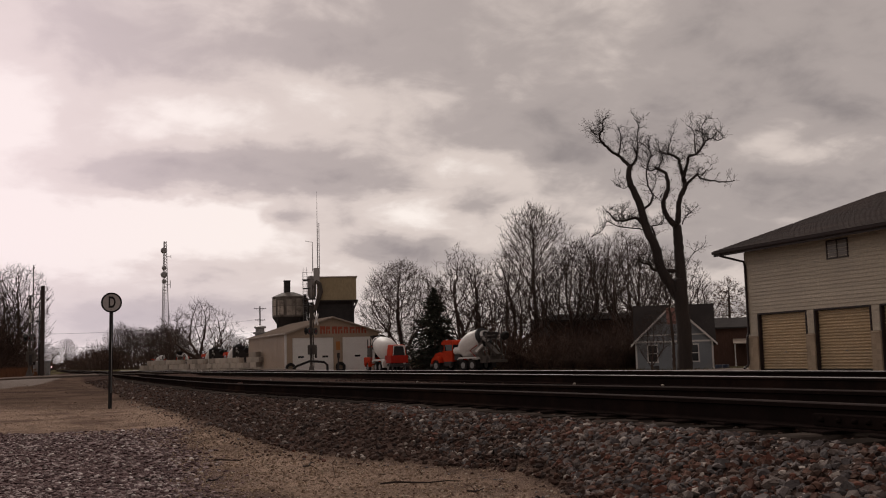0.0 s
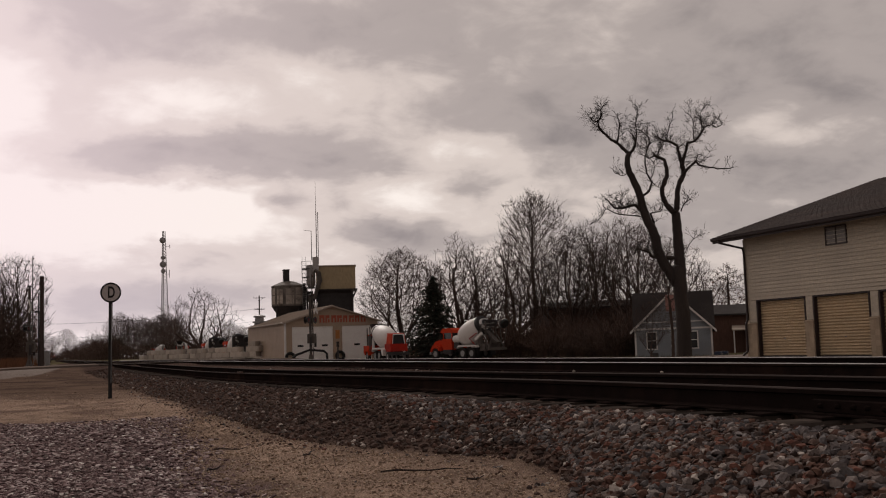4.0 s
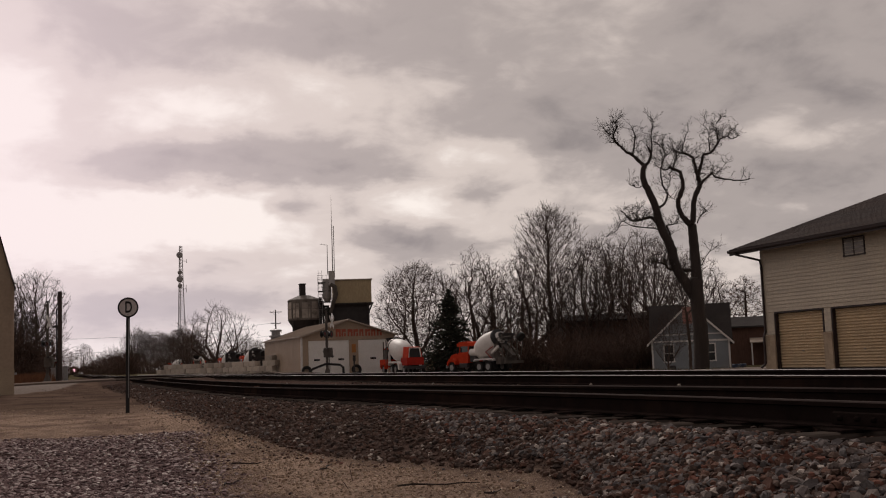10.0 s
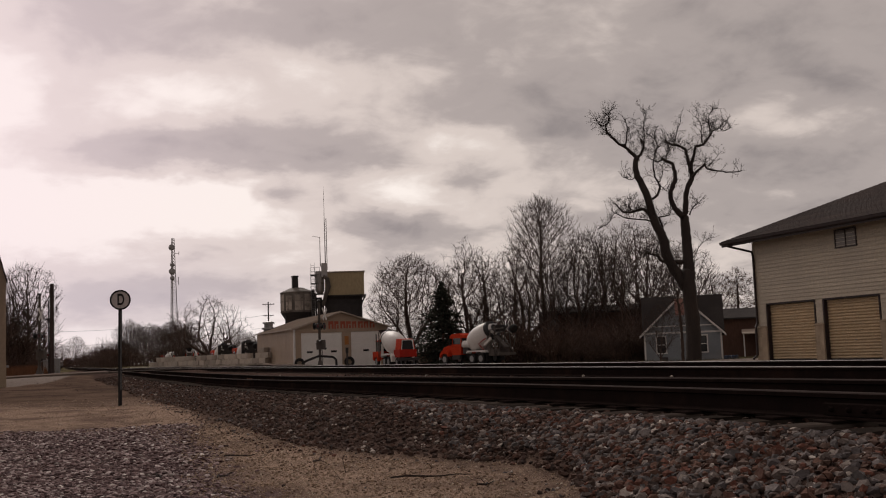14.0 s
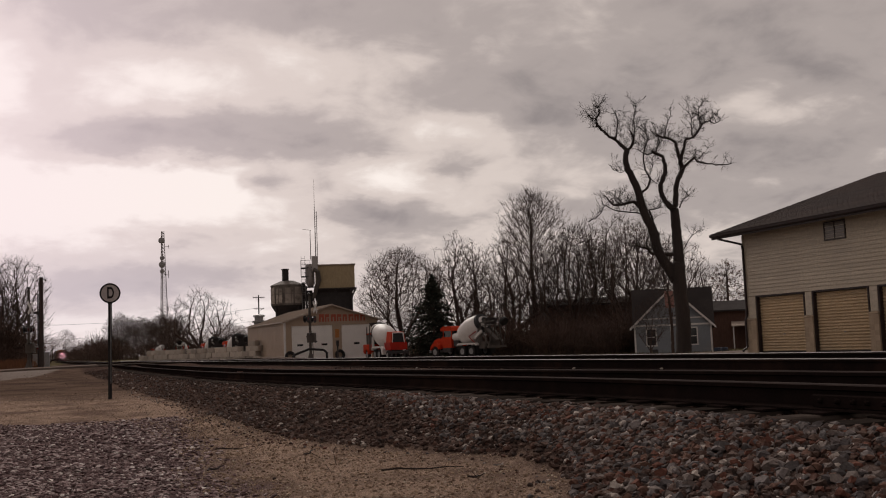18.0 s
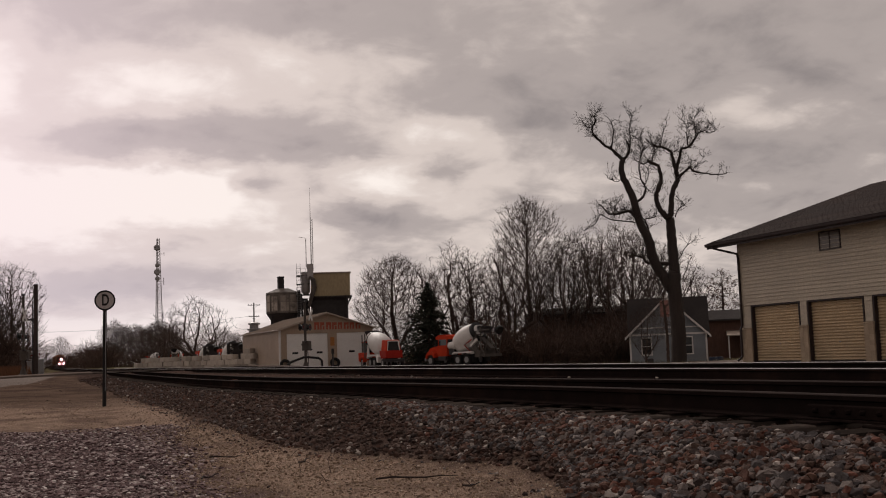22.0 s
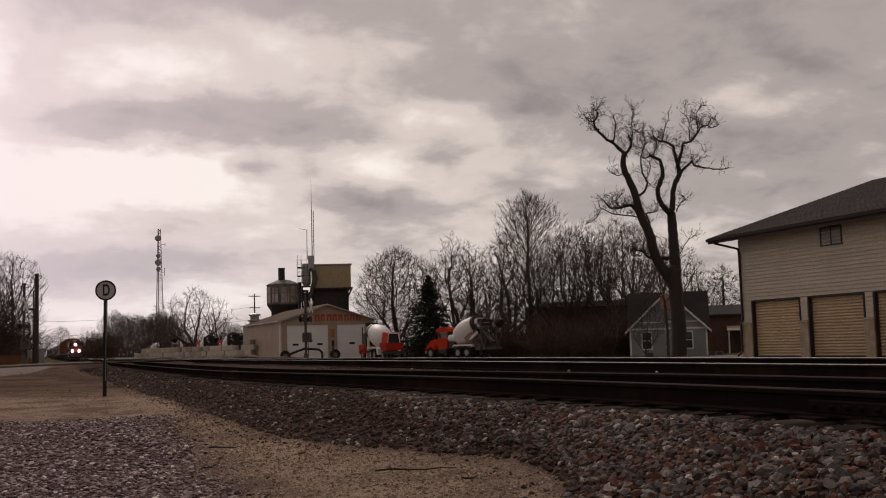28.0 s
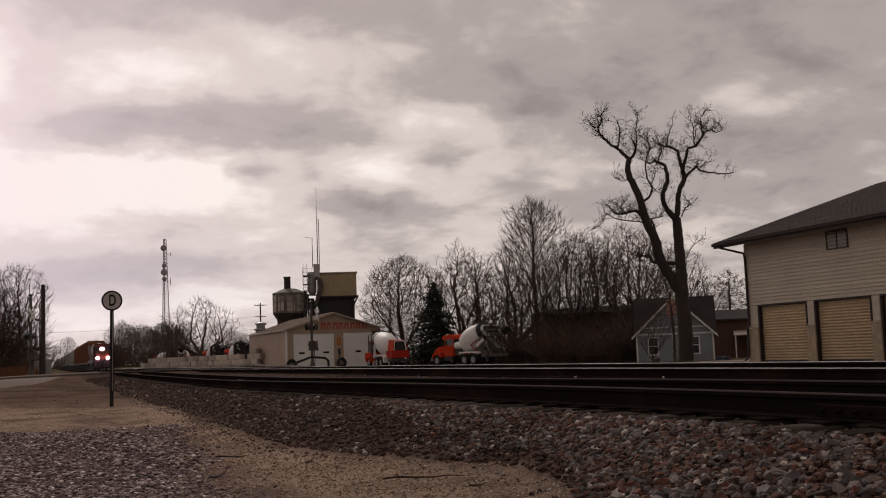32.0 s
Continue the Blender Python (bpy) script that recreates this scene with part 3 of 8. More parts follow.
    verge = mth("MULTIPLY", step(x, 16.0, 19.0), mth("SUBTRACT", 1.0, step(mth("SUBTRACT", y, mth("MULTIPLY", sep.outputs[0], 1.1)), 40.0, 50.0)))
    col = mix(mth("MULTIPLY", verge, step(sep.outputs[1], 42, 50)), col, grass)
    out = mth("MAXIMUM", mth("MAXIMUM", step(y, 150, 175), step(x, 44, 50)), mth("MAXIMUM", step(mth("MULTIPLY", x, -1.0), 12, 16), mth("MULTIPLY", step(y, 84, 90), mth("SUBTRACT", 1.0, step(x, 1.0, 2.5)))))
    col = mix(out, col, grass)
    L(col, p.inputs["Base Color"])
    p.inputs["Roughness"].default_value = 0.95
    p.inputs["Specular IOR Level"].default_value = 0.0
    bp = N("ShaderNodeBump")
    bp.inputs["Strength"].default_value, bp.inputs["Distance"].default_value = 0.9, 0.03
    L(mth("ADD", fine, mth("MULTIPLY", mid, 1.5)), bp.inputs["Height"])
    L(bp.outputs[0], p.inputs["Normal"])
    return m


def make_ground():
    xs, ys = spread(-2.0, 14.0, 0.16, 3800, 1.22), spread(4.0, 30.0, 0.2, 3800, 1.10)
    g = Geo()
    g.v = [(x, y, ground_z(x, y)) for y in ys for x in xs]
    n = len(xs)
    g.f = [(j * n + i, j * n + i + 1, (j + 1) * n + i + 1, (j + 1) * n + i) for j in range(len(ys) - 1) for i in range(n - 1)]
    whole("ground", g, ground_material(), "sandy gravel yard with dark ballast bank and dead grass", "ground", kind="structure", smooth=True)


make_ground()


def make_road():
    g = Geo()
    xs = [x * 1.5 for x in range(-60, 3)] + [3.0, 3.4] 
    for side in (xs, [13.6, 14.2] + [14.5 + 1.5 * i for i in range(60)]):
        k = len(g.v)
        for x in side:
            z = 0.40 * smooth_step(-16, 2.5, x) * (1 - smooth_step(14, 26, x)) + 0.012 - lot_drop(x, ROAD_Y) - 0.45 * smooth_step(24, 34, x)
            if 2.5 < x < 14:
                z = max(z, 0.425)
            for y in (ROAD_Y - 4.2, ROAD_Y - 4.15, ROAD_Y, ROAD_Y + 4.15, ROAD_Y + 4.2):
                g.v.append((x, y, z + (0.04 if abs(y - ROAD_Y) < 4.18 else -0.2) + (0.05 if y == ROAD_Y else 0)))
        m = len(side)
        g.f += [(k + i * 5 + j, k + (i + 1) * 5 + j, k + (i + 1) * 5 + j + 1, k + i * 5 + j + 1) for i in range(m - 1) for j in range(4)]
    whole("road", g, PALE_ASPHALT, "worn pale road climbing to the level crossing", "road", kind="structure")
    # planks of the crossing between and beside the rails
    road = thing("crossing_deck", "worn timber planks of the level crossing between the rails", "crossing", kind="structure")
    for x0, x1, zf in ((siding_x(73) - 1.5, siding_x(73) - 0.8, siding_z), (siding_x(73) - 0.64, siding_x(73) + 0.64, siding_z), (siding_x(73) + 0.8, MAIN_X - 0.8, main_z), (MAIN_X - 0.64, MAIN_X + 0.64, main_z), (MAIN_X + 0.8, 13.7, main_z)):
        n = max(1, round((x1 - x0) / 0.35))
        for i in range(n):
            a, b = x0 + (x1 - x0) * i / n, x0 + (x1 - x0) * (i + 1) / n - 0.015
            part("plank", Geo().box(a, ROAD_Y - 4.2, zf(73) - 0.14, b, ROAD_Y + 4.2, zf(73) - 0.005, 0.01), TIE, road)


make_road()

# half of a rail's outline: out from the middle, up from the base
RAIL_SIDE = [(0.076, 0.0), (0.076, 0.012), (0.012, 0.028), (0.009, 0.125), (0.036, 0.135), (0.037, 0.162)]
HEAD_SIDE = [(0.037, 0.162), (0.034, 0.169), (0.024, 0.1725), (0.0, 0.1735)]


def rail_mesh(xf, zf, y0, y1, shift, lift, outline, close):
    g = Geo()
    ring = outline + [(-a, b) for a, b in outline[::-1] if a > 1e-6 or not close]
    n = len(ring)
    ys = []
    y = y0
    while y < y1:
        ys.append(y)
        y += 1.0 if y < 60 else 4.0 if y < 200 else 40.0
    ys.append(y1)
    for y in ys:
        for a, b in ring:
            g.v.append((xf(y) + shift + a, y, zf(y) + lift - 0.1735 + b))
    last = n if not close else n - 1
    for i in range(len(ys) - 1):
        for j in range(n - 1):
            g.f.append((i * n + j, i * n + j + 1, (i + 1) * n + j + 1, (i + 1) * n + j))
        if not close:
            g.f.append((i * n + n - 1, i * n, (i + 1) * n, (i + 1) * n + n - 1))
    return g


def make_track(name, label, xf, zf, y1, head, cant):
    track = thing(name, label, "railway track", kind="structure")
    for side in (-1, 1):
        lift = cant if side > 0 else 0.0
        r = part("rail", rail_mesh(xf, zf, -30, y1, side * 0.754, lift, RAIL_SIDE, False), STEEL_RAIL, track)
        part("rail_head", rail_mesh(xf, zf, -30, y1, side * 0.754, lift, HEAD_SIDE, True), head, r, "worn bright running surface", smooth=True)
    rng = random.Random(5 if cant else 9)
    shapes = []
    for k in range(5):
        c = 0.012 + 0.01 * rng.random()
        g = Geo().box(-1.30, -0.115, -0.18, 1.30, 0.115, 0.0, c)
        g.v = [(x + rng.uniform(-0.03, 0.03) * (abs(x) > 1.2), y + rng.uniform(-0.012, 0.012), z + rng.uniform(-0.012, 0.004)) for x, y, z in g.v]
        shapes.append(g.mesh("tie", TIE))
    plate = Geo().box(-0.19, -0.1, 0, 0.19, 0.1, 0.016, 0.004).mesh("tie_plate", STEEL_RAIL)
    y, n = -8.0, 0
    joined = Geo()
    while y < 300:
        x, z = xf(y), zf(y) - 0.1735 - 0.016
        turn = pose(x + rng.uniform(-0.05, 0.05), y, z, 0, math.degrees(-cant / 1.5), rng.uniform(-1.5, 1.5))
        turn.translation.z += cant / 2
        if y < 66:
            t = part("tie", shapes[rng.randrange(5)], TIE, track, at=turn)
            if y < 30:
                for s in (-0.754, 0.754):
                    part("tie_plate", plate, STEEL_RAIL, t, at=pose(s, 0, 0))
        elif not 67 < y < 79:
            joined.box(x - 1.3, y - 0.11, z - 0.18, x + 1.3, y + 0.11, z, 0.01)
        y += 0.53 + rng.uniform(-0.03, 0.03)
    far = part("far_ties", joined, TIE, track)
    far["kind"] = "stuff"


make_track("main_track", "main railway track with bright worn rails on dark ties", lambda y: MAIN_X, main_z, 2600, RAIL_HEAD, 0.03)
make_track("siding_track", "siding track with dull rusty rails on weathered ties", siding_x, siding_z, 330, RAIL_DULL, 0.0)


def stone_shapes(seed, count):
    """Cut stones of eight to ten corners: squashed boxes with broken edges."""
    rng = random.Random(seed)
    out = []
    for _ in range(count):
        bm = bmesh.new()
        bmesh.ops.create_icosphere(bm, subdivisions=1, radius=1.0)
        for v in bm.verts:
            v.co *= rng.uniform(0.82, 1.1)
        pick = rng.sample(list(bm.verts), 2)
        bmesh.ops.dissolve_verts(bm, verts=pick)
        bmesh.ops.triangulate(bm, faces=bm.faces)
        vs = np.array([tuple(v.co) for v in bm.verts])
        bm.verts.index_update()
        fs = np.array([[v.index for v in f.verts] for f in bm.faces])
        bm.free()
        vs *= np.array([1.0, rng.uniform(0.65, 0.95), rng.uniform(0.5, 0.8)])
        out.append((vs, fs))
    return out


def scatter(name, label, mat, regions, seed, flat=1.0, ragged=0.0):
    """Loose stones over the ground: regions of (x0, x1, y0, y1, number, smallest, largest)."""
    rng = np.random.RandomState(seed)
    shapes = stone_shapes(seed, 14)
    V, F, k = [], [], 0
    for xa, xb, y0, y1, number, small, large in regions:
        for _ in range(number):
            y = rng.uniform(y0, y1)
            x0, x1 = (f(y) if callable(f) else f for f in (xa, xb))
            x = rng.uniform(x0, x1 + ragged * rng.normal())
            s = small + (large - small) * rng.rand() ** 1.8
            vs, fs = shapes[rng.randint(14)]
            a, t, u = rng.uniform(0, 6.283), rng.normal(0, 0.35 * flat), rng.normal(0, 0.35 * flat)
            ca, sa = math.cos(a), math.sin(a)
            v = vs * s * np.array([1.0, 1.0, flat])
            v = np.stack([v[:, 0], v[:, 1] * math.cos(t) - v[:, 2] * math.sin(t), v[:, 1] * math.sin(t) + v[:, 2] * math.cos(t)], 1)
            v = np.stack([v[:, 0] * math.cos(u) + v[:, 2] * math.sin(u), v[:, 1], -v[:, 0] * math.sin(u) + v[:, 2] * math.cos(u)], 1)
            v = np.stack([v[:, 0] * ca - v[:, 1] * sa + x, v[:, 0] * sa + v[:, 1] * ca + y, v[:, 2] + ground_z(x, y) + s * rng.uniform(0.1, 0.42)], 1)
            V.append(v)
            F.append(fs + k)
            k += len(v)
    me = bpy.data.meshes.new(name)
    me.from_pydata(np.concatenate(V).tolist(), [], np.concatenate(F).tolist())
    me.materials.append(mat)
    tagged(new(name, me), label, "gravel", kind="stuff")


def make_stones():
    tie_end = lambda y: siding_x(y) - 1.2
    toe = lambda y: ballast_toe(y) + 0.1
    scatter("ballast_stones", "reddish and grey broken ballast stones along the siding", STONE, [
        (lambda y: ballast_toe(y) + 0.12 * max(y - 5, 0), tie_end, 3.0, 8.0, 5600, 0.016, 0.049), (3.0, tie_end, -6.0, 3.0, 2600, 0.02, 0.055), (lambda y: 2.9 + 0.15 * max(y - 6, 0), tie_end, 8, 13.5, 1500, 0.02, 0.05),
        (toe, tie_end, 12, 40, 700, 0.014, 0.045), (lambda y: ballast_toe(y) - 0.25, toe, 5, 30, 260, 0.008, 0.03), (1.0, 2.3, 5, 28, 60, 0.006, 0.02)], 3)
    scatter("soiled_ballast", "dark brown soil-stained ballast stones along the siding", DIRTY_STONE, [
        (toe, tie_end, 3.5, 8.5, 2200, 0.014, 0.048), (toe, tie_end, 7.8, 16, 6000, 0.012, 0.042), (lambda y: ballast_toe(y) - 0.2, toe, 5, 20, 220, 0.008, 0.026), (toe, tie_end, 16, 28, 2600, 0.012, 0.040), (lambda y: 2.3, tie_end, 28, 66, 2600, 0.016, 0.05),
        (tie_end, lambda y: siding_x(y) + 1.2, 3, 30, 3800, 0.02, 0.04), (-3.0, 2.2, 30, 62, 160, 0.01, 0.035),
        (lambda y: siding_x(y) + 1.3, MAIN_X - 1.3, 3, 30, 900, 0.025, 0.05)], 13)
    edge = lambda y: 0.50 + 0.085 * min(y, 15) + 0.12 * math.sin(y * 1.3)
    scatter("gravel_patch", "purplish grey crushed gravel spread on the sandy yard", PEBBLE, [
        (-1.2, edge, 6, 9.5, 8000, 0.009, 0.031), (-1.5, edge, -3, 6, 2600, 0.012, 0.036), (-1.6, edge, 9.5, 16.6, 10000, 0.012, 0.038)], 4, 0.55, 0.14)
    scatter("sandy_pebbles", "tan pebbles trodden into the sandy track", SANDSTONE, [
        (0.9, toe, 5.0, 9, 6500, 0.004, 0.017), (1.2, toe, 9, 16, 3600, 0.006, 0.018), (-1.6, 2.3, 16.5, 30, 1800, 0.007, 0.02)], 6)


make_stones()


# ---- storage building across the tracks ----
def make_storage():
    X, Y1 = 29.0, 38.2          # front wall, its far corner
    Y0, XB = 8.0, 46.0          # the wall goes on past the view; the back wall
    b = thing("storage_building", "two-storey cream-sided storage building with tan roll-up doors and brown roof", "building")
    DOOR_W, STEP, TOP = 3.06, 3.56, 2.40
    doors = [37.5 - STEP * i for i in range(8)]           # far edge of each door
    wall = part("front_wall", Geo(), SIDING, b)
    g = Geo()
    # front wall in piers and the part above the doors, 0.25 thick
    edges = [Y1]
    for d in doors:
        edges += [d, d - DOOR_W]
    edges.append(Y0)
    for a, c in zip(edges[0::2], edges[1::2]):
        g.box(X + 0.03, c, 0, X + 0.25, a, TOP)
    g.box(X + 0.03, Y0, TOP, X + 0.25, Y1, 5.26)
    g.box(X + 0.25, Y1 - 0.25, 0, XB, Y1 - 0.03, 5.2).box(X + 0.25, Y0, 0, XB, Y0 + 0.25, 5.2).box(XB - 0.25, Y0 + 0.25, 0, XB, Y1 - 0.25, 5.2)
    part("wall_core", g, SIDING, b)
    # lap boards, each a wedge that stands proud at its lower edge
    pitch = 0.152
    z = TOP + 0.06
    while z < 5.2:
        part("lap_board", Geo().prism([(X + 0.03, z), (X - 0.016, z), (X + 0.018, z + pitch + 0.01), (X + 0.03, z + pitch + 0.01)], "y", Y0, Y1), SIDING, b)
        z += pitch
    for a, c in zip(edges[0::2], edges[1::2]):
        z = 1.50
        while z < TOP:
            part("lap_board", Geo().prism([(X + 0.03, z), (X - 0.016, z), (X + 0.018, min(z + pitch, TOP + 0.05) + 0.008), (X + 0.03, min(z + pitch, TOP + 0.05) + 0.008)], "y", c + (0.06 if c != Y0 else 0), a - (0.06 if a != Y1 else 0)), SIDING, b)
            z += pitch
        # masonry pier below, with a sloped cap
        pier = part("masonry_pier", Geo().box(X - 0.07, c, -0.1, X + 0.03, a, 1.40, 0.008), BRICK_TAN, b)
        part("pier_cap", Geo().prism([(X + 0.03, 1.40), (X - 0.10, 1.40), (X - 0.10, 1.43), (X - 0.0, 1.485), (X + 0.03, 1.485)], "y", c - 0.01, a + 0.01), BRICK_TAN, pier)
        if a - c < 2:
            for row in range(7):
                for k in range(2):
                    off = 0.0 if row % 2 else 0.18
                    lo, hi = c + 0.004 + (a - c) * k / 2 * (1 if not off else 1), c + (a - c) * (k + 1) / 2 - 0.004
                    part("block", Geo().box(X - 0.076, lo, 0.004 + row * 0.2, X - 0.068, hi, 0.196 + row * 0.2, 0.003), BRICK_TAN, pier)
    bpy.data.objects.remove(wall)
    # doors
    for d in doors:
        door = part("roll_up_door", Geo().box(X + 0.19, d - DOOR_W, 0.0, X + 0.215, d, TOP + 0.02), TAN_DOOR, b)
        n = 20
        for i in range(n):
            z0, h = 0.03 + i * (TOP - 0.03) / n, (TOP - 0.03) / n
            part("slat", Geo().prism([(X + 0.195, z0), (X + 0.185, z0 + 0.012), (X + 0.142, z0 + h * 0.42), (X + 0.144, z0 + h * 0.62), (X + 0.188, z0 + h * 0.93), (X + 0.195, z0 + h)], "y", d - DOOR_W + 0.05, d - 0.02), TAN_DOOR, door)
        part("bottom_bar", Geo().box(X + 0.15, d - DOOR_W + 0.03, 0.0, X + 0.19, d - 0.02, 0.05, 0.005), DARK_STEEL, door)
        fr = part("door_jamb", Geo().box(X - 0.012, d - 0.05, 0, X + 0.19, d + 0.02, TOP + 0.05), BROWN_TRIM, door)
        part("door_jamb", Geo().box(X - 0.012, d - DOOR_W - 0.02, 0, X + 0.19, d - DOOR_W + 0.05, TOP + 0.05), BROWN_TRIM, door)
        part("lintel", Geo().box(X - 0.014, d - DOOR_W + 0.05, TOP - 0.01, X + 0.19, d - 0.05, TOP + 0.05), BROWN_TRIM, door)
        part("door_lock", Geo().box(X + 0.145, d - DOOR_W / 2 - 0.06, 0.75, X + 0.16, d - DOOR_W / 2 + 0.06, 0.80, 0.004), GALV, door)
    # corner board and upper windows
    part("corner_board", Geo().box(X - 0.02, Y1 - 0.14, 1.485, X + 0.03, Y1 + 0.01, 5.15, 0.004), SIDING, b)
    for y in (33.0, 22.0, 13.0):
        w = part("window", Geo().box(X - 0.035, y - 1.19, 4.40, X + 0.02, y - 1.14, 5.10).box(X - 0.035, y - 0.05, 4.40, X + 0.02, y, 5.10).box(X - 0.045, y - 1.2, 4.36, X + 0.02, y + 0.01, 4.40).box(X - 0.035, y - 1.14, 5.05, X + 0.02, y - 0.05, 5.10).box(X - 0.03, y - 0.61, 4.40, X + 0.01, y - 0.57, 5.05), BROWN_TRIM, b)
        part("pane", Geo().box(X - 0.012, y - 1.14, 4.40, X - 0.006, y - 0.61, 5.05), DULL_PANE, w)
        part("pane", Geo().box(X - 0.012, y - 0.57, 4.40, X - 0.006, y - 0.05, 5.05), DULL_PANE, w)
    # roof: eave at x 28, ridge over the middle, both gables overhanging
    EX, EZ, RX, RZ, YA, YB = 28.2, 5.27, 38.0, 8.27, 6.8, 39.3
    sl = (RZ - EZ) / (RX - EX)
    roof = part("roof", Geo().prism([(EX, EZ), (EX, EZ + 0.05), (RX, RZ + 0.05), (2 * RX - EX, EZ + 0.05), (2 * RX - EX, EZ), (RX, RZ - 0.1)], "y", YA, YB), SHINGLE, b, "brown asphalt shingle roof")
    rows = 34
    rng = random.Random(2)
    for i in range(rows):
        a, c = i / rows, (i + 1) / rows + 0.006
        x0, x1 = EX - 0.03 + (RX - EX) * a, EX + (RX - EX) * c
        z0, z1 = EZ + 0.07 + (x0 - EX) * sl, EZ + 0.052 + (x1 - EX) * sl
        part("shingle_course", Geo().prism([(x0, z0 - 0.02), (x0, z0), (x1, z1 + 0.004), (x1, z1 - 0.016)], "y", YA - 0.02, YB + 0.02), SHINGLE, roof)
    part("fascia", Geo().box(EX - 0.02, YA, EZ - 0.2, EX + 0.03, YB, EZ + 0.045), BROWN_TRIM, b)
    part("soffit", Geo().box(EX + 0.03, YA, EZ - 0.03, X + 0.24, YB, EZ), BROWN_TRIM, b)
    part("gable_wall", Geo().prism([(X + 0.25, 5.2), (XB - 0.05, 5.2), (RX, RZ - 0.12)], "y", Y1 - 0.2, Y1 - 0.04), SIDING, b)
    for ya in (YA, YB):
        part("rake_board", Geo().prism([(EX, EZ - 0.16), (EX, EZ + 0.05), (RX, RZ + 0.06), (2 * RX - EX, EZ + 0.05), (2 * RX - EX, EZ - 0.16), (RX, RZ - 0.16)], "y", ya - 0.02, ya + 0.02), BROWN_TRIM, b)
    gut = part("gutter", Geo().prism([(EX - 0.14, EZ + 0.02), (EX - 0.13, EZ - 0.07), (EX - 0.09, EZ - 0.11), (EX - 0.02, EZ - 0.11), (EX - 0.02, EZ + 0.02), (EX - 0.03, EZ + 0.02), (EX - 0.03, EZ - 0.09), (EX - 0.12, EZ - 0.06)], "y", YA, YB), BROWN_TRIM, b)
    y = Y1 - 0.1
    part("downspout", Geo().tube([(EX - 0.08, y + 0.7, EZ - 0.1), (EX - 0.08, y + 0.65, EZ - 0.2), (X - 0.07, y + 0.08, EZ - 0.5), (X - 0.07, y, EZ - 0.75), (X - 0.07, y, 1.62), (X - 0.16, y, 1.45), (X - 0.16, y, 0.25), (X - 0.4, y, 0.08)], 0.052, 8), BROWN_TRIM, gut, "dark brown downspout")


make_storage()


# ---- sign by the track ----
def make_disc_sign():
    s = thing("disc_sign", "round grey disc sign with black letter D on a dark post", "sign", pose(1.56, 26.45, -0.02, 0, 0.5, -3))
    post = part("post", Geo().box(-0.045, -0.035, -0.3, 0.045, 0.035, 2.24, 0.008), BLACK, s)
    part("post_edge", Geo().box(0.012, -0.041, 0.3, 0.024, -0.036, 2.2), GALV, post, "narrow bright steel strip on the post front")
    flat = Matrix.Rotation(radians(90), 4, "X")
    at = Matrix.Translation((0, -0.05, 2.47))
    disc = part("disc", Geo().lathe([(0.0, -0.006), (0.235, -0.006), (0.24, -0.002), (0.24, 0.006), (0.0, 0.006)], 48).moved(at @ flat), DISC_GREY, s, "grey disc")
    ring = Geo()
    for r0, r1 in ((0.205, 0.243),):
        n = 48
        vs, fs = [], []
        for yy in (-0.065, -0.048):
            for r in (r0, r1):
                for j in range(n):
                    a = 2 * math.pi * j / n
                    vs.append((r * math.cos(a), yy, 2.47 + r * math.sin(a)))
        for j in range(n):
            k = (j + 1) % n
            fs += [(j, k, n + k, n + j), (2 * n + j, 3 * n + j, 3 * n + k, 2 * n + k), (n + j, n + k, 3 * n + k, 3 * n + j), (j, 2 * n + j, 2 * n + k, k)]
        ring.add(vs, fs)
    part("rim", ring, BLACK, disc, "black rim")
    txt = bpy.data.curves.new("letter", "FONT")
    txt.body, txt.size, txt.extrude, txt.align_x, txt.align_y, txt.offset = "D", 0.38, 0.004, "CENTER", "CENTER", 0.009
    ob = new("letter", txt)
    bpy.context.view_layer.update()
    me = bpy.data.meshes.new_from_object(ob.evaluated_get(bpy.context.evaluated_depsgraph_get()))
    bpy.data.objects.remove(ob)
    me.materials.clear()
    me.materials.append(BLACK)
    let = part("letter", me, BLACK, disc, "black letter D", at=Matrix.Translation((0.01, -0.062, 2.465)) @ flat @ Matrix.Diagonal((0.62, 1.0, 1, 1)))
    for zz in (2.3, 2.62):
        part("bolt", Geo().lathe([(0.014, 0), (0.014, 0.01), (0.008, 0.014)], 6).moved(Matrix.Translation((0, -0.058, zz)) @ flat), GALV, disc)


make_disc_sign()


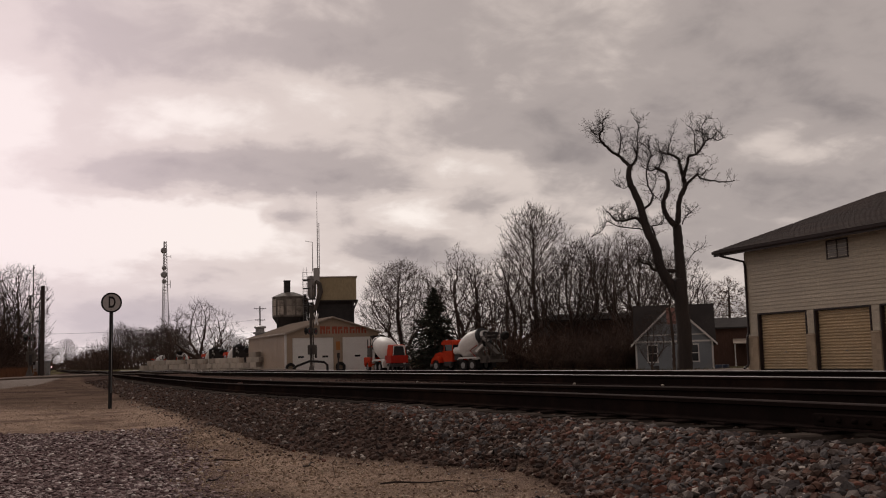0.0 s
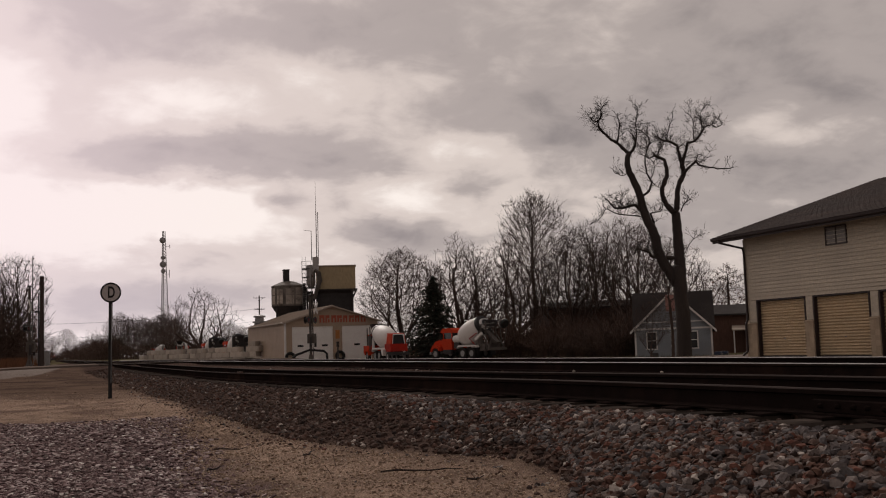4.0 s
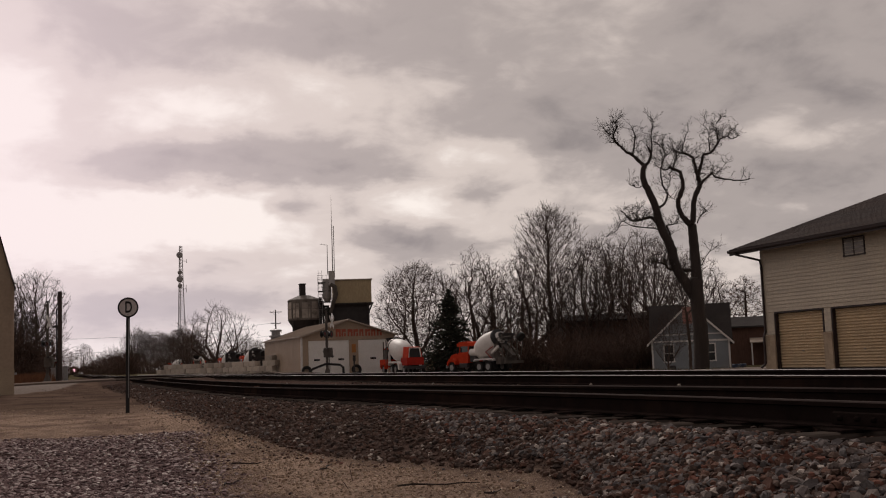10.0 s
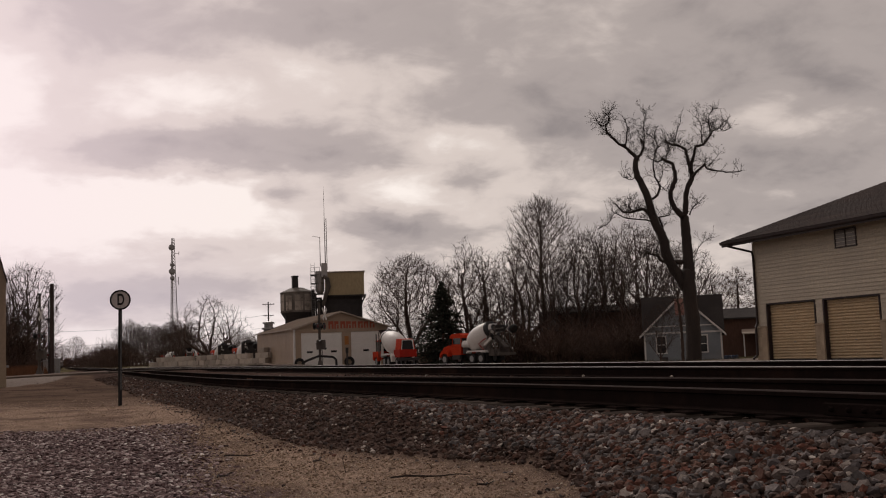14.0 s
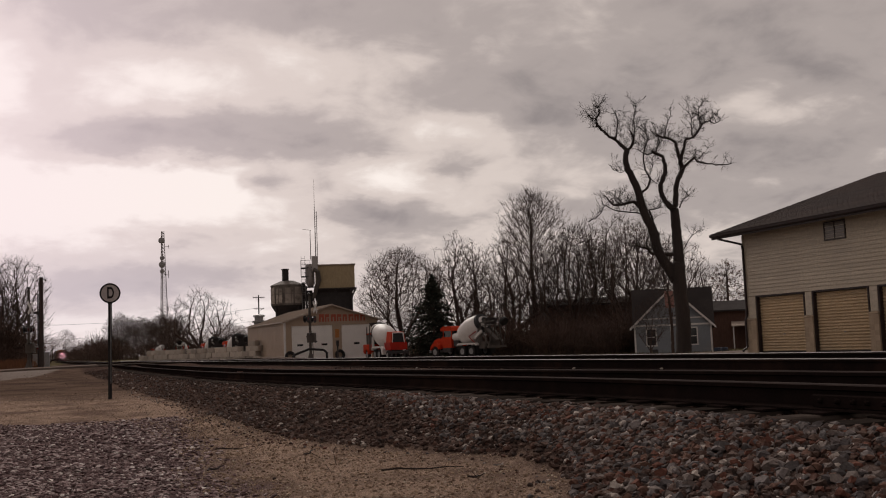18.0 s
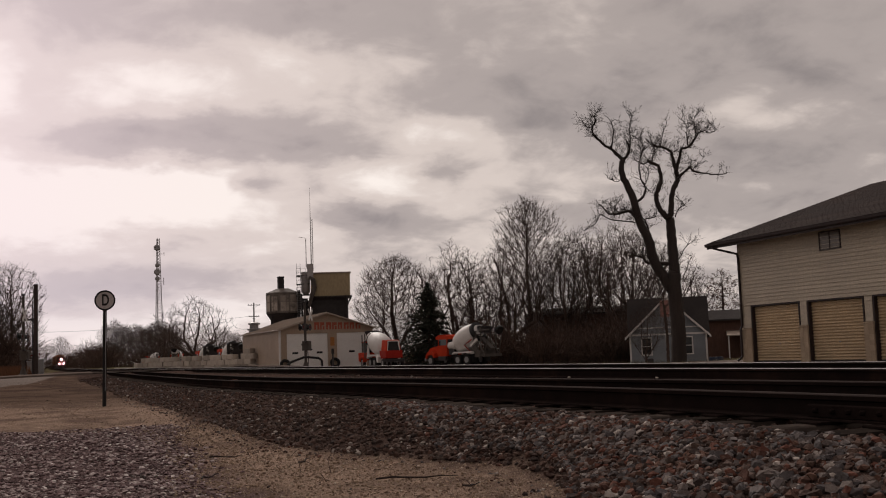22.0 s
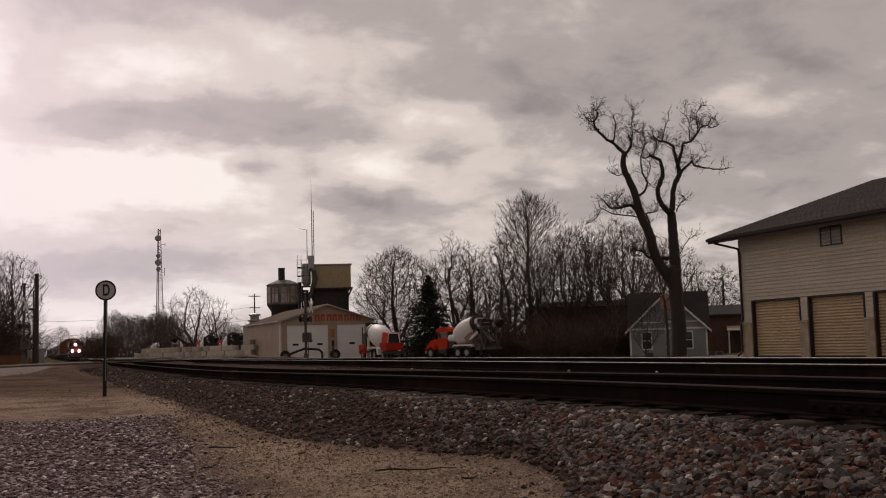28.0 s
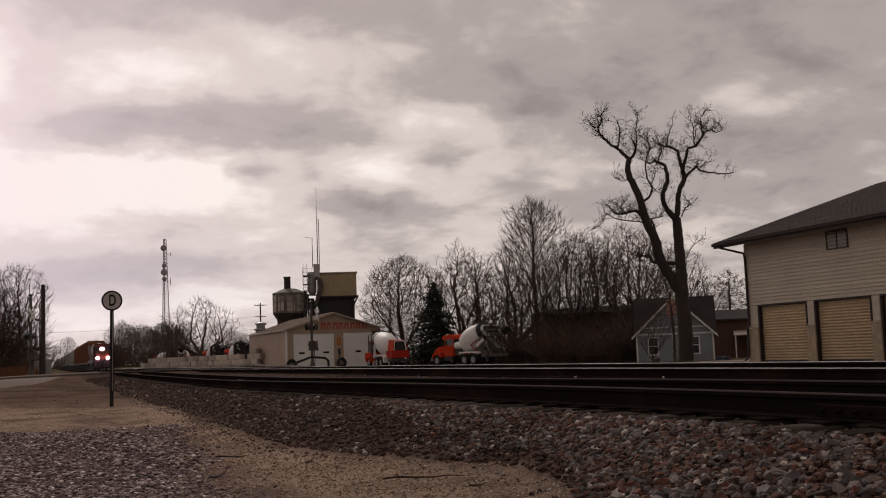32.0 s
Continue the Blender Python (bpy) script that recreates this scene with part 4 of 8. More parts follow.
# ---- gabled truck shop ----
def make_shop():
    X0, X1, Y0, Y1, E, R = 26.4, 37.7, 120.0, 143.0, 4.2, 6.0
    XM = (X0 + X1) / 2
    b = thing("truck_shop", "tan metal shop with low gable and white overhead doors", "building")
    DH, DA, DB = 3.7, (27.25, 32.15), (33.25, 36.9)
    g = Geo()
    for a, c in ((X0, DA[0]), (DA[1], DB[0]), (DB[1], X1)):
        g.box(a, Y0, -0.5, c, Y0 + 0.25, DH)
    g.prism([(X0, DH), (X1, DH), (X1, E), (XM, R), (X0, E)], "y", Y0, Y0 + 0.25)
    part("front_wall", g, TAN_METAL, b)
    g = Geo()
    n = 46
    for i in range(n):
        y = Y0 + 0.25 + (Y1 - Y0 - 0.25) * i / n
        g.box(X0 - 0.012, y, -0.4, X0, y + 0.12, E - 0.05)
    part("side_ribs", g, TAN_METAL, b)
    part("side_wall", Geo().box(X0, Y0 + 0.25, -0.5, X0 + 0.2, Y1, E).box(X1 - 0.2, Y0 + 0.25, -0.5, X1, Y1, E), TAN_METAL, b)
    part("rear_wall", Geo().prism([(X0 + 0.2, -0.1), (X1 - 0.2, -0.1), (X1 - 0.2, E), (XM, R), (X0 + 0.2, E)], "y", Y1 - 0.2, Y1), TAN_METAL, b)
    roof = part("roof", Geo().prism([(X0 - 0.35, E - 0.1), (X0 - 0.35, E + 0.02), (XM, R + 0.14), (X1 + 0.35, E + 0.02), (X1 + 0.35, E - 0.1), (XM, R + 0.02)], "y", Y0 - 0.4, Y1 + 0.3), TAN_ROOF, b)
    g = Geo()
    sl = (R + 0.12 - E) / (XM - X0 + 0.35)
    for i in range(38):
        y = Y0 - 0.3 + i * 0.61
        g.add([(X0 - 0.35, y, E + 0.02), (X0 - 0.35, y + 0.06, E + 0.02), (XM, y, R + 0.145), (XM, y + 0.06, R + 0.145), (X0 - 0.35, y + 0.03, E + 0.07), (XM, y + 0.03, R + 0.19)], [(0, 4, 5, 2), (1, 3, 5, 4), (0, 1, 4)])
    part("standing_seams", g, TAN_ROOF, roof)
    part("corner_trim", Geo().box(X0 - 0.04, Y0 - 0.04, -0.4, X0 + 0.16, Y0, E).box(X0 - 0.045, Y0, -0.4, X0, Y0 + 0.2, E), WHITE, b)
    part("rake_trim", Geo().prism([(X0 - 0.35, E - 0.2), (X0 - 0.35, E + 0.03), (XM, R + 0.15), (X1 + 0.35, E + 0.03), (X1 + 0.35, E - 0.13), (XM, R - 0.01)], "y", Y0 - 0.46, Y0 - 0.4), TAN_ROOF, b)
    for k, (a, c) in enumerate((DA, DB)):
        door = part("overhead_door", Geo().box(a, Y0 + 0.1, -0.36, c, Y0 + 0.13, DH), DOOR_WHITE, b, "white sectional overhead door")
        for i in range(6):
            h = (DH + 0.34) / 6
            z = i * h - 0.34
            part("door_panel", Geo().box(a + 0.03, Y0 + 0.07, z + 0.012, c - 0.03, Y0 + 0.1, z + h - 0.012, 0.01), DOOR_WHITE, door)
        for xx in ((a + 1.0, c - 1.0) if k == 0 else ((a + c) / 2,)):
            part("door_window", Geo().box(xx - 0.35, Y0 + 0.062, 1.35, xx + 0.35, Y0 + 0.069, 1.58), WINDOW, door)
    for i, wd in enumerate((0.62, 0.5, 0.62, 0.56, 0.5, 0.6, 0.54, 0.6)):
        x = 30.55 + i * 0.72
        bar = part("sign_bar", Geo().box(x, Y0 - 0.02, 4.12, x + wd * 0.36, Y0, 5.0 - 0.02 * i), RED_SIGN, b, "faded red painted mark, unreadable")
        part("sign_stroke", Geo().box(x + wd * 0.36, Y0 - 0.018, 4.62, x + wd, Y0, 5.0 - 0.02 * i).box(x + wd * 0.62, Y0 - 0.018, 4.12, x + wd, Y0, 4.62 - 0.1 * (i % 2)), RED_SIGN, bar)
    part("notice", Geo().box(32.45, Y0 - 0.03, 2.2, 32.95, Y0, 3.2), OLD_NOTICE, b, "faded orange notice")
    part("vent", Geo().lathe([(0.7, 0), (0.7, 0.5), (0.95, 0.55), (0.95, 0.75), (0.6, 0.8), (0.6, 1.25), (0.8, 1.3), (0.8, 1.5), (0.2, 1.65)], 16, (X0 + 1.2, Y1 - 2.0)).moved(Matrix.Translation((0, 0, E + 0.1))), GALV, b, "stacked roof vent", smooth=False)


make_shop()


def make_tyre(at, group):
    ang = [(0.56, -0.14), (0.60, -0.11), (0.60, 0.11), (0.56, 0.14), (0.34, 0.13), (0.30, 0.09), (0.30, -0.09), (0.34, -0.13)]
    g = Geo()
    n = 24
    for r, z in ang:
        for j in range(n):
            a = 2 * math.pi * j / n
            g.v.append((r * math.cos(a), r * math.sin(a), z))
    m = len(ang)
    g.f = [(i * n + j, i * n + (j + 1) % n, ((i + 1) % m) * n + (j + 1) % n, ((i + 1) % m) * n + j) for i in range(m) for j in range(n)]
    return whole("discarded_tyre", g, RUBBER, "worn black truck tyre leaning against the shop wall", "tyre", at, group)


make_tyre(pose(26.95, 119.72, ground_z(26.95, 119.7) + 0.58, 78, 0, 0), "tyres at the shop")
make_tyre(pose(32.9, 119.70, ground_z(32.9, 119.7) + 0.58, 78, 0, 6), "tyres at the shop")


# ---- batching plant ----
def make_silo():
    c = spot(12.64, 150)
    s = thing("cement_silo", "grey dusty steel silo with conical bottom on legs", "silo", pose(c.x, c.y, 0))
    R = 2.35
    part("bottom_cone", Geo().lathe([(0.45, 4.3), (R - 0.02, 7.18), (R - 0.06, 7.22)], 28), DARK_STEEL, s, "dark conical bottom")
    shell = part("shell", Geo().lathe([(R - 0.1, 7.2), (R, 7.25), (R + 0.04, 7.3), (R + 0.04, 7.4), (R, 7.45), (R, 9.9), (R + 0.05, 9.95), (R + 0.05, 10.1), (R - 0.1, 10.2), (0.9, 10.75), (0.5, 10.8)], 28), SILO_GREY, s, "stained steel shell", smooth=False)
    for i in range(10):
        a = 2 * math.pi * (i + 0.3) / 10
        half = 2 * math.pi * (0.32 + 0.06 * (i % 3)) / 10
        for z0, z1 in ((7.5, 8.75), (8.8, 9.6 + 0.1 * (i % 3))):
            g = Geo()
            n = 4
            vs = [((R + 0.025) * math.cos(a + half * (2 * k / n - 1)), (R + 0.025) * math.sin(a + half * (2 * k / n - 1)), z) for z in (z0, z1) for k in range(n + 1)]
            g.add(vs, [(k, k + 1, n + 2 + k, n + 1 + k) for k in range(n)])
            part("plate", g, SILO_PLATE, shell)
    for i in range(8):
        a = math.pi / 4 * i
        part("seam", Geo().box(-0.04, R, 7.4, 0.04, R + 0.05, 9.95).moved(Matrix.Rotation(a, 4, "Z")), SILO_GREY, shell)
    part("vent_pipe", Geo().box(-0.75, -0.75, 10.3, 0.05, 0.05, 12.3, 0.04).box(-0.8, -0.8, 12.3, 0.1, 0.1, 12.45, 0.03), DARK_STEEL, s, "dark square-topped vent stack")
    for i in range(4):
        a = math.pi / 2 * i + 0.5
        part("leg", Geo().tube([(2.15 * math.cos(a), 2.15 * math.sin(a), -0.2), (2.15 * math.cos(a), 2.15 * math.sin(a), 7.3)], 0.13, 6), DARK_STEEL, s)
        b = a + math.pi / 2
        part("brace", Geo().tube([(2.15 * math.cos(a), 2.15 * math.sin(a), 0.5), (2.15 * math.cos(b), 2.15 * math.sin(b), 6.6)], 0.06, 5), DARK_STEEL, s)

def make_bin():
    c = spot(15.2, 150)
    s = thing("aggregate_bin", "tan boxy aggregate bin above dark hoppers and steel legs", "plant", pose(c.x, c.y, 0, 0, 0, -14))
    W, D = 2.75, 2.6
    box = part("bin_box", Geo().box(-W, -D, 9.4, W, D, 12.6, 0.04), BIN_YELLOW, s)
    for i in range(9):
        x = -W + 0.3 + i * (2 * W - 0.6) / 8
        part("panel_rib", Geo().box(x - 0.03, -D - 0.03, 9.45, x + 0.03, -D, 12.55), BIN_YELLOW, box)
    part("roof_cap", Geo().box(-W - 0.15, -D - 0.15, 12.6, W + 0.15, D + 0.15, 12.75, 0.04), TAN_ROOF, box)
    part("ledge", Geo().box(-W - 0.2, -D - 0.2, 9.25, W + 0.25, D + 0.2, 9.4), DARK_STEEL, s)
    hop = Geo()
    for cx in (-1.3, 1.3):
        hop.add([(cx - 1.3, -D, 9.3), (cx + 1.3, -D, 9.3), (cx + 1.3, D, 9.3), (cx - 1.3, D, 9.3), (cx - 0.5, -0.6, 7.0), (cx + 0.5, -0.6, 7.0), (cx + 0.5, 0.6, 7.0), (cx - 0.5, 0.6, 7.0)], [(0, 1, 5, 4), (1, 2, 6, 5), (2, 3, 7, 6), (3, 0, 4, 7), (4, 5, 6, 7), (0, 3, 2, 1)])
    part("hopper", hop, DARK_STEEL, s)
    part("lower_cladding", Geo().box(-W + 0.2, -D + 0.4, 2.0, W - 0.7, D - 0.4, 9.3), DARK_STEEL, s, "dark corrugated cladding under the bin")
    for x in (-W + 0.1, W - 0.5):
        for y in (-D + 0.15, D - 0.15):
            part("leg", Geo().box(x - 0.15, y - 0.15, -0.2, x + 0.15, y + 0.15, 9.3, 0.02), DARK_STEEL, s)
    part("side_strut", Geo().tube([(W + 0.15, -D, 9.3), (W - 0.45, -D, 8.0)], 0.09, 5).tube([(W + 0.15, D, 9.3), (W - 0.45, D, 8.0)], 0.09, 5), DARK_STEEL, s)
    # cylinder cabin and the conveyor head beside the bin
    part("dust_collector", Geo().lathe([(0.3, 9.6), (0.62, 10.2), (0.62, 12.8), (0.58, 12.9), (0.1, 13.0)], 18, (-W - 0.7, -1.2)), CONTAINER, s, "pale grey ribbed cylinder")
    part("square_housing", Geo().box(-W - 0.45, -D - 0.3, 11.9, -W + 0.4, -D + 0.5, 13.95, 0.03), CONTAINER, s)
    cone = part("conveyor_head", Geo().tube([(-W - 0.2, -D - 0.5, 12.1), (-W + 0.35, -D - 0.55, 11.7), (-W + 0.5, -D - 0.5, 10.6), (-W + 0.1, -D - 0.5, 9.4), (-W - 0.3, -D - 0.4, 8.0)], [0.22, 0.32, 0.36, 0.3, 0.22], 10), DUSTY, s, "dusty elbow chute")
    for k, z in enumerate((9.7, 11.2, 12.4)):
        part("platform", Geo().box(-W - 2.0, -1.8, z, -W - 0.1, 0.6, z + 0.06), DARK_STEEL, s)
        rl = Geo()
        for x in (-2.0, -1.35, -0.7, -0.1):
            rl.tube([(-W + x, -1.8, z), (-W + x, -1.8, z + 1.05)], 0.028, 4)
        for h in (0.5, 1.05):
            rl.tube([(-W - 2.0, -1.8, z + h), (-W - 0.1, -1.8, z + h)], 0.025, 4)
        part("guard_rail", rl, GALV, s)
    ladder = Geo()
    for x in (-1.9, -1.4):
        ladder.tube([(-W + x, -1.9, 5.0), (-W + x, -1.9, 14.1)], 0.03, 4)
    for i in range(28):
        ladder.tube([(-W - 1.9, -1.9, 5.1 + i * 0.32), (-W - 1.4, -1.9, 5.1 + i * 0.32)], 0.018, 4)
    part("ladder", ladder, GALV, s)
    mast = part("antenna_mast", Geo().tube([(-W + 0.15, -D, 11.0), (-W + 0.15, -D, 20.5)], [0.09, 0.05], 6).tube([(-W + 0.15, -D, 20.5), (-W + 0.15, -D, 24.8)], [0.04, 0.012], 5).tube([(-W + 0.4, -D, 13.0), (-W + 0.4, -D, 20.3)], 0.05, 5), GALV, s, "tall slim antenna mast")
    for i in range(22):
        part("mast_rung", Geo().tube([(-W + 0.15, -D, 13.2 + i * 0.33), (-W + 0.4, -D, 13.2 + i * 0.33)], 0.018, 4), GALV, mast)
    part("small_antenna", Geo().tube([(-W - 0.55, -D, 13.5), (-W - 0.55, -D, 17.6)], [0.07, 0.04], 5).tube([(-W - 1.6, -D, 17.8), (-W - 0.45, -D, 17.6)], 0.035, 4), GALV, s, "short mast with a yagi aerial")
    conv = part("conveyor", Geo().box(-0.45, 0, -0.3, 0.45, 17.0, 0.3).moved(Matrix.Translation((-W - 0.6, 1.5, 8.8)) @ Matrix.Rotation(radians(-28), 4, "X")), DARK_STEEL, s, "inclined covered conveyor")


make_silo()
make_bin()


def make_duct_between():
    a, b = spot(13.0, 149), spot(14.0, 149)
    g = Geo()
    g.tube([a + Vector((0, 0, 10.0)), a.lerp(b, 0.35) + Vector((0, 0, 9.6)), a.lerp(b, 0.6) + Vector((0, 0, 8.6)), b + Vector((0, 0, 7.4))], [0.35, 0.45, 0.4, 0.35], 8)
    g.tube([a.lerp(b, 0.5) + Vector((0, 0, -0.2)), a.lerp(b, 0.5) + Vector((0, 0, 10.4))], 0.22, 6)
    g.tube([a.lerp(b, 0.75) + Vector((0, 0, -0.2)), a.lerp(b, 0.62) + Vector((0, 0, 9.9))], 0.16, 6)
    g.box(a.x + 0.4, a.y - 0.4, 8.9, b.x, a.y + 0.4, 9.25)
    whole("transfer_duct", g, DARK_STEEL, "dark steel transfer duct and walkway between silo and bin", "duct")


make_duct_between()


# ---- lattice tower ----
def make_tower():
    c = spot(6.12, 370)
    t = thing("radio_tower", "slim grey lattice radio tower with round dishes", "tower", pose(c.x, c.y, 0, 0, 0, 10))
    H, n = 43.5, 40
    legs = []

    def corner(k, z):
        r = 1.75 - 1.25 * z / H
        a = 2 * math.pi * k / 3
        return Vector((r * math.cos(a), r * math.sin(a), z))

    for k in range(3):
        part("leg", Geo().tube([corner(k, 0), corner(k, H)], [0.16, 0.11], 5), TOWER_STEEL, t)
    for k in range(3):
        g = Geo()
        for i in range(n):
            z0, z1 = H * i / n, H * (i + 1) / n
            g.tube([corner(k, z0), corner((k + 1) % 3, z1)], 0.045, 3)
            g.tube([corner((k + 1) % 3, z0), corner(k, z1)], 0.045, 3)
        part("lattice", g, TOWER_STEEL, t)
    for z, r, dx in ((40.2, 1.05, -0.6), (34.2, 0.75, -0.5), (31.9, 1.05, -0.6), (29.6, 0.75, -0.5)):
        dish = part("dish", Geo().lathe([(0.1, -0.35), (r, -0.25), (r, 0.35), (r * 0.6, 0.5), (0.1, 0.52)], 20).moved(Matrix.Translation((dx, -0.8, z)) @ Matrix.Rotation(radians(90), 4, "X")), TOWER_STEEL, t, "round drum dish")
        part("bracket", Geo().tube([(dx, -0.8, z), (dx + 0.5, 0, z)], 0.09, 4), TOWER_STEEL, dish)
    part("side_aerial", Geo().tube([(0.3, 0, 38.2), (2.0, -0.2, 38.2)], 0.08, 4).tube([(2.0, -0.2, 37.6), (2.0, -0.2, 38.8)], 0.1, 4), TOWER_STEEL, t)
    part("side_aerial", Geo().tube([(0.3, 0, 28.6), (1.8, -0.2, 28.6)], 0.08, 4).tube([(1.8, -0.2, 27.4), (1.8, -0.2, 30.0)], 0.12, 4), TOWER_STEEL, t)


make_tower()


# ---- block wall ----
def make_block_wall():
    w = thing("block_wall", "long low wall of stacked pale tan concrete blocks", "wall")
    rng = random.Random(8)
    shapes = []
    for k in range(4):
        g = Geo().box(-0.38, -0.9 + 0.02 * k, 0, 0.38, 0.88, 0.66 - 0.015 * (k % 2), 0.03)
        g.v = [(x + rng.uniform(-0.02, 0.02), y + rng.uniform(-0.02, 0.02), z) for x, y, z in g.v]
        shapes.append(g.mesh("block", CONCRETE))
    a, b = Vector((25.9, 133.5)), Vector((12.4, 177.5))
    course = (b - a).normalized()
    length, turn = (b - a).length, math.degrees(math.atan2(-course.x, course.y))
    for r in range(4):
        s = 0.9 * (r % 2)
        while s < length * (1.0, 1.0, 0.78, 0.05)[r] - (0.0, 1.5, 0.0, 0.0)[r]:
            if not (r == 2 and rng.random() < 0.12) and not (r == 1 and s > length * 0.84):
                p = a + course * (s + rng.uniform(-0.03, 0.03))
                part("block", shapes[rng.randrange(4)], CONCRETE, w, at=pose(p.x + rng.uniform(-0.08, 0.08), p.y, -0.30 + r * 0.67, 0, 0, turn + rng.uniform(-2, 2)))
            s += 1.81


make_block_wall()


# ---- mixer trucks ----
def make_wheel(truck, x, y, r=0.52, dual=False):
    lie = Matrix.Translation((x, y, r)) @ Matrix.Rotation(radians(90), 4, "X")
    w = 0.28 if not dual else 0.55
    wheel = part("wheel", Geo().lathe([(r * 0.55, -w / 2), (r * 0.93, -w / 2), (r, -w / 2 + 0.05), (r, w / 2 - 0.05), (r * 0.93, w / 2), (r * 0.55, w / 2)], 20).moved(lie), RUBBER, truck)
    s = -1 if y < 0 else 1
    part("rim", Geo().lathe([(r * 0.56, -w / 2 - 0.01), (r * 0.5, -w / 2 + 0.06), (r * 0.2, -w / 2 + 0.03), (r * 0.12, -w / 2 - 0.03), (r * 0.12, w / 2 + 0.03), (r * 0.2, w / 2 - 0.03), (r * 0.5, w / 2 - 0.06), (r * 0.56, w / 2 + 0.01)], 16).moved(lie), GALV, wheel)


def make_mixer(label, at, cab_mat, front_window, group="mixer trucks", tilt_deg=17, rear=None):
    rear = rear or cab_mat
    t = thing("mixer_truck", label, "truck", at, group)
    # frame along x, front at +x; the drum tilts up to the rear
    part("chassis", Geo().box(-4.0, -0.45, 0.75, 3.6, -0.3, 1.05).box(-4.0, 0.3, 0.75, 3.6, 0.45, 1.05).box(-4.0, -0.4, 0.8, -3.8, 0.4, 1.0).box(0.2, -0.4, 0.8, 0.5, 0.4, 1.0), DARK_STEEL, t)
    for x in (-2.9, -1.6):
        for y in (-0.95, 0.95):
            make_wheel(t, x, y, 0.52, True)
    for y in (-1.02, 1.02):
        make_wheel(t, 2.75, y, 0.52)
    tilt = Matrix.Translation((-1.05, 0, 2.4)) @ Matrix.Rotation(radians(-90 + tilt_deg), 4, "Y")
    drum = part("drum", Geo().lathe([(0.2, -2.25), (0.5, -2.18), (0.86, -1.92), (1.06, -1.45), (1.16, -0.9), (1.17, -0.2), (1.10, 0.5), (0.93, 1.3), (0.76, 2.0), (0.60, 2.65), (0.52, 2.75)], 28).moved(tilt), WHITE, t, "dusty white drum", smooth=True)
    part("drum_band", Geo().lathe([(0.86, 1.42), (0.935, 1.42), (0.895, 1.62), (0.82, 1.62)], 28).moved(tilt), DARK_STEEL, drum)
    part("drum_ring", Geo().lathe([(0.66, 2.35), (0.74, 2.35), (0.72, 2.5), (0.62, 2.5)], 28).moved(tilt), DARK_STEEL, drum)
    # rear stand, hopper, chute
    for y in (-0.75, 0.75):
        part("stand", Geo().prism([(-3.9, 1.05), (-2.9, 1.05), (-3.15, 2.7), (-3.6, 2.7)], "y", y - 0.06, y + 0.06), rear, t)
    part("charge_hopper", Geo().add([(-4.3, -0.7, 3.75), (-3.1, -0.7, 3.75), (-3.1, 0.7, 3.75), (-4.3, 0.7, 3.75), (-3.9, -0.3, 3.0), (-3.4, -0.3, 3.0), (-3.4, 0.3, 3.0), (-3.9, 0.3, 3.0)], [(0, 1, 5, 4), (1, 2, 6, 5), (2, 3, 7, 6), (3, 0, 4, 7), (4, 5, 6, 7), (0, 4, 7, 3)]), DARK_STEEL, t)
    part("chute", Geo().prism([(-4.0, 2.55), (-3.8, 2.7), (-4.9, 1.35), (-5.05, 1.45)], "y", -0.3, 0.3).box(-4.3, -0.35, 2.2, -3.9, 0.35, 2.75, 0.03), DUSTY, t, "folded discharge chute")
    part("platform", Geo().box(-4.25, 0.75, 2.6, -3.3, 1.2, 2.66).tube([(-4.2, 1.15, 2.66), (-4.2, 1.15, 3.7), (-3.35, 1.15, 3.7), (-3.35, 1.15, 2.66)], 0.03, 5).tube([(-4.2, 1.15, 0.9), (-4.2, 1.15, 2.6)], 0.03, 5), DARK_STEEL, t)
    part("fender", Geo().prism([(-3.6, 1.08), (-3.45, 1.2), (-1.05, 1.2), (-0.9, 1.08), (-0.9, 1.12), (-1.05, 1.25), (-3.45, 1.25), (-3.6, 1.12)], "y", -1.25, -0.65).prism([(-3.6, 1.08), (-3.45, 1.2), (-1.05, 1.2), (-0.9, 1.08), (-0.9, 1.12), (-1.05, 1.25), (-3.45, 1.25), (-3.6, 1.12)], "y", 0.65, 1.25), WHITE if front_window else DARK_STEEL, t)
    part("water_tank", Geo().lathe([(0.1, -0.62), (0.34, -0.58), (0.34, 0.58), (0.1, 0.62)], 16).moved(Matrix.Translation((0.75, 0, 1.75)) @ Matrix.Rotation(radians(90), 4, "X")), WHITE, t, "white water tank", smooth=False)
    part("mud_guard", Geo().box(-4.0, -1.15, 0.35, -3.96, -0.65, 1.05), BLACK, t)
    part("mud_guard", Geo().box(-4.0, 0.65, 0.35, -3.96, 1.15, 1.05), BLACK, t)
    # dusty rear frame: uprights, ladder, spare chutes
    for y in (-1.1, 1.1):
        part("rear_upright", Geo().tube([(-4.35, y, 1.0), (-4.3, y * 0.9, 3.6)], 0.06, 6), DUSTY, t)
    part("rear_beam", Geo().box(-4.45, -1.2, 0.95, -4.2, 1.2, 1.15, 0.02), DUSTY, t)
    for k, zz in enumerate((1.3, 1.75)):
        part("spare_chute", Geo().prism([(-4.4, zz), (-3.0, zz + 0.1), (-3.0, zz + 0.38), (-4.4, zz + 0.28)], "y", -1.32, -1.2), DUSTY, t)
    part("tail_lamp", Geo().box(-4.03, -0.62, 0.85, -3.99, -0.45, 1.0), RED_LENS, t)
    part("tail_lamp", Geo().box(-4.03, 0.45, 0.85, -3.99, 0.62, 1.0), RED_LENS, t)
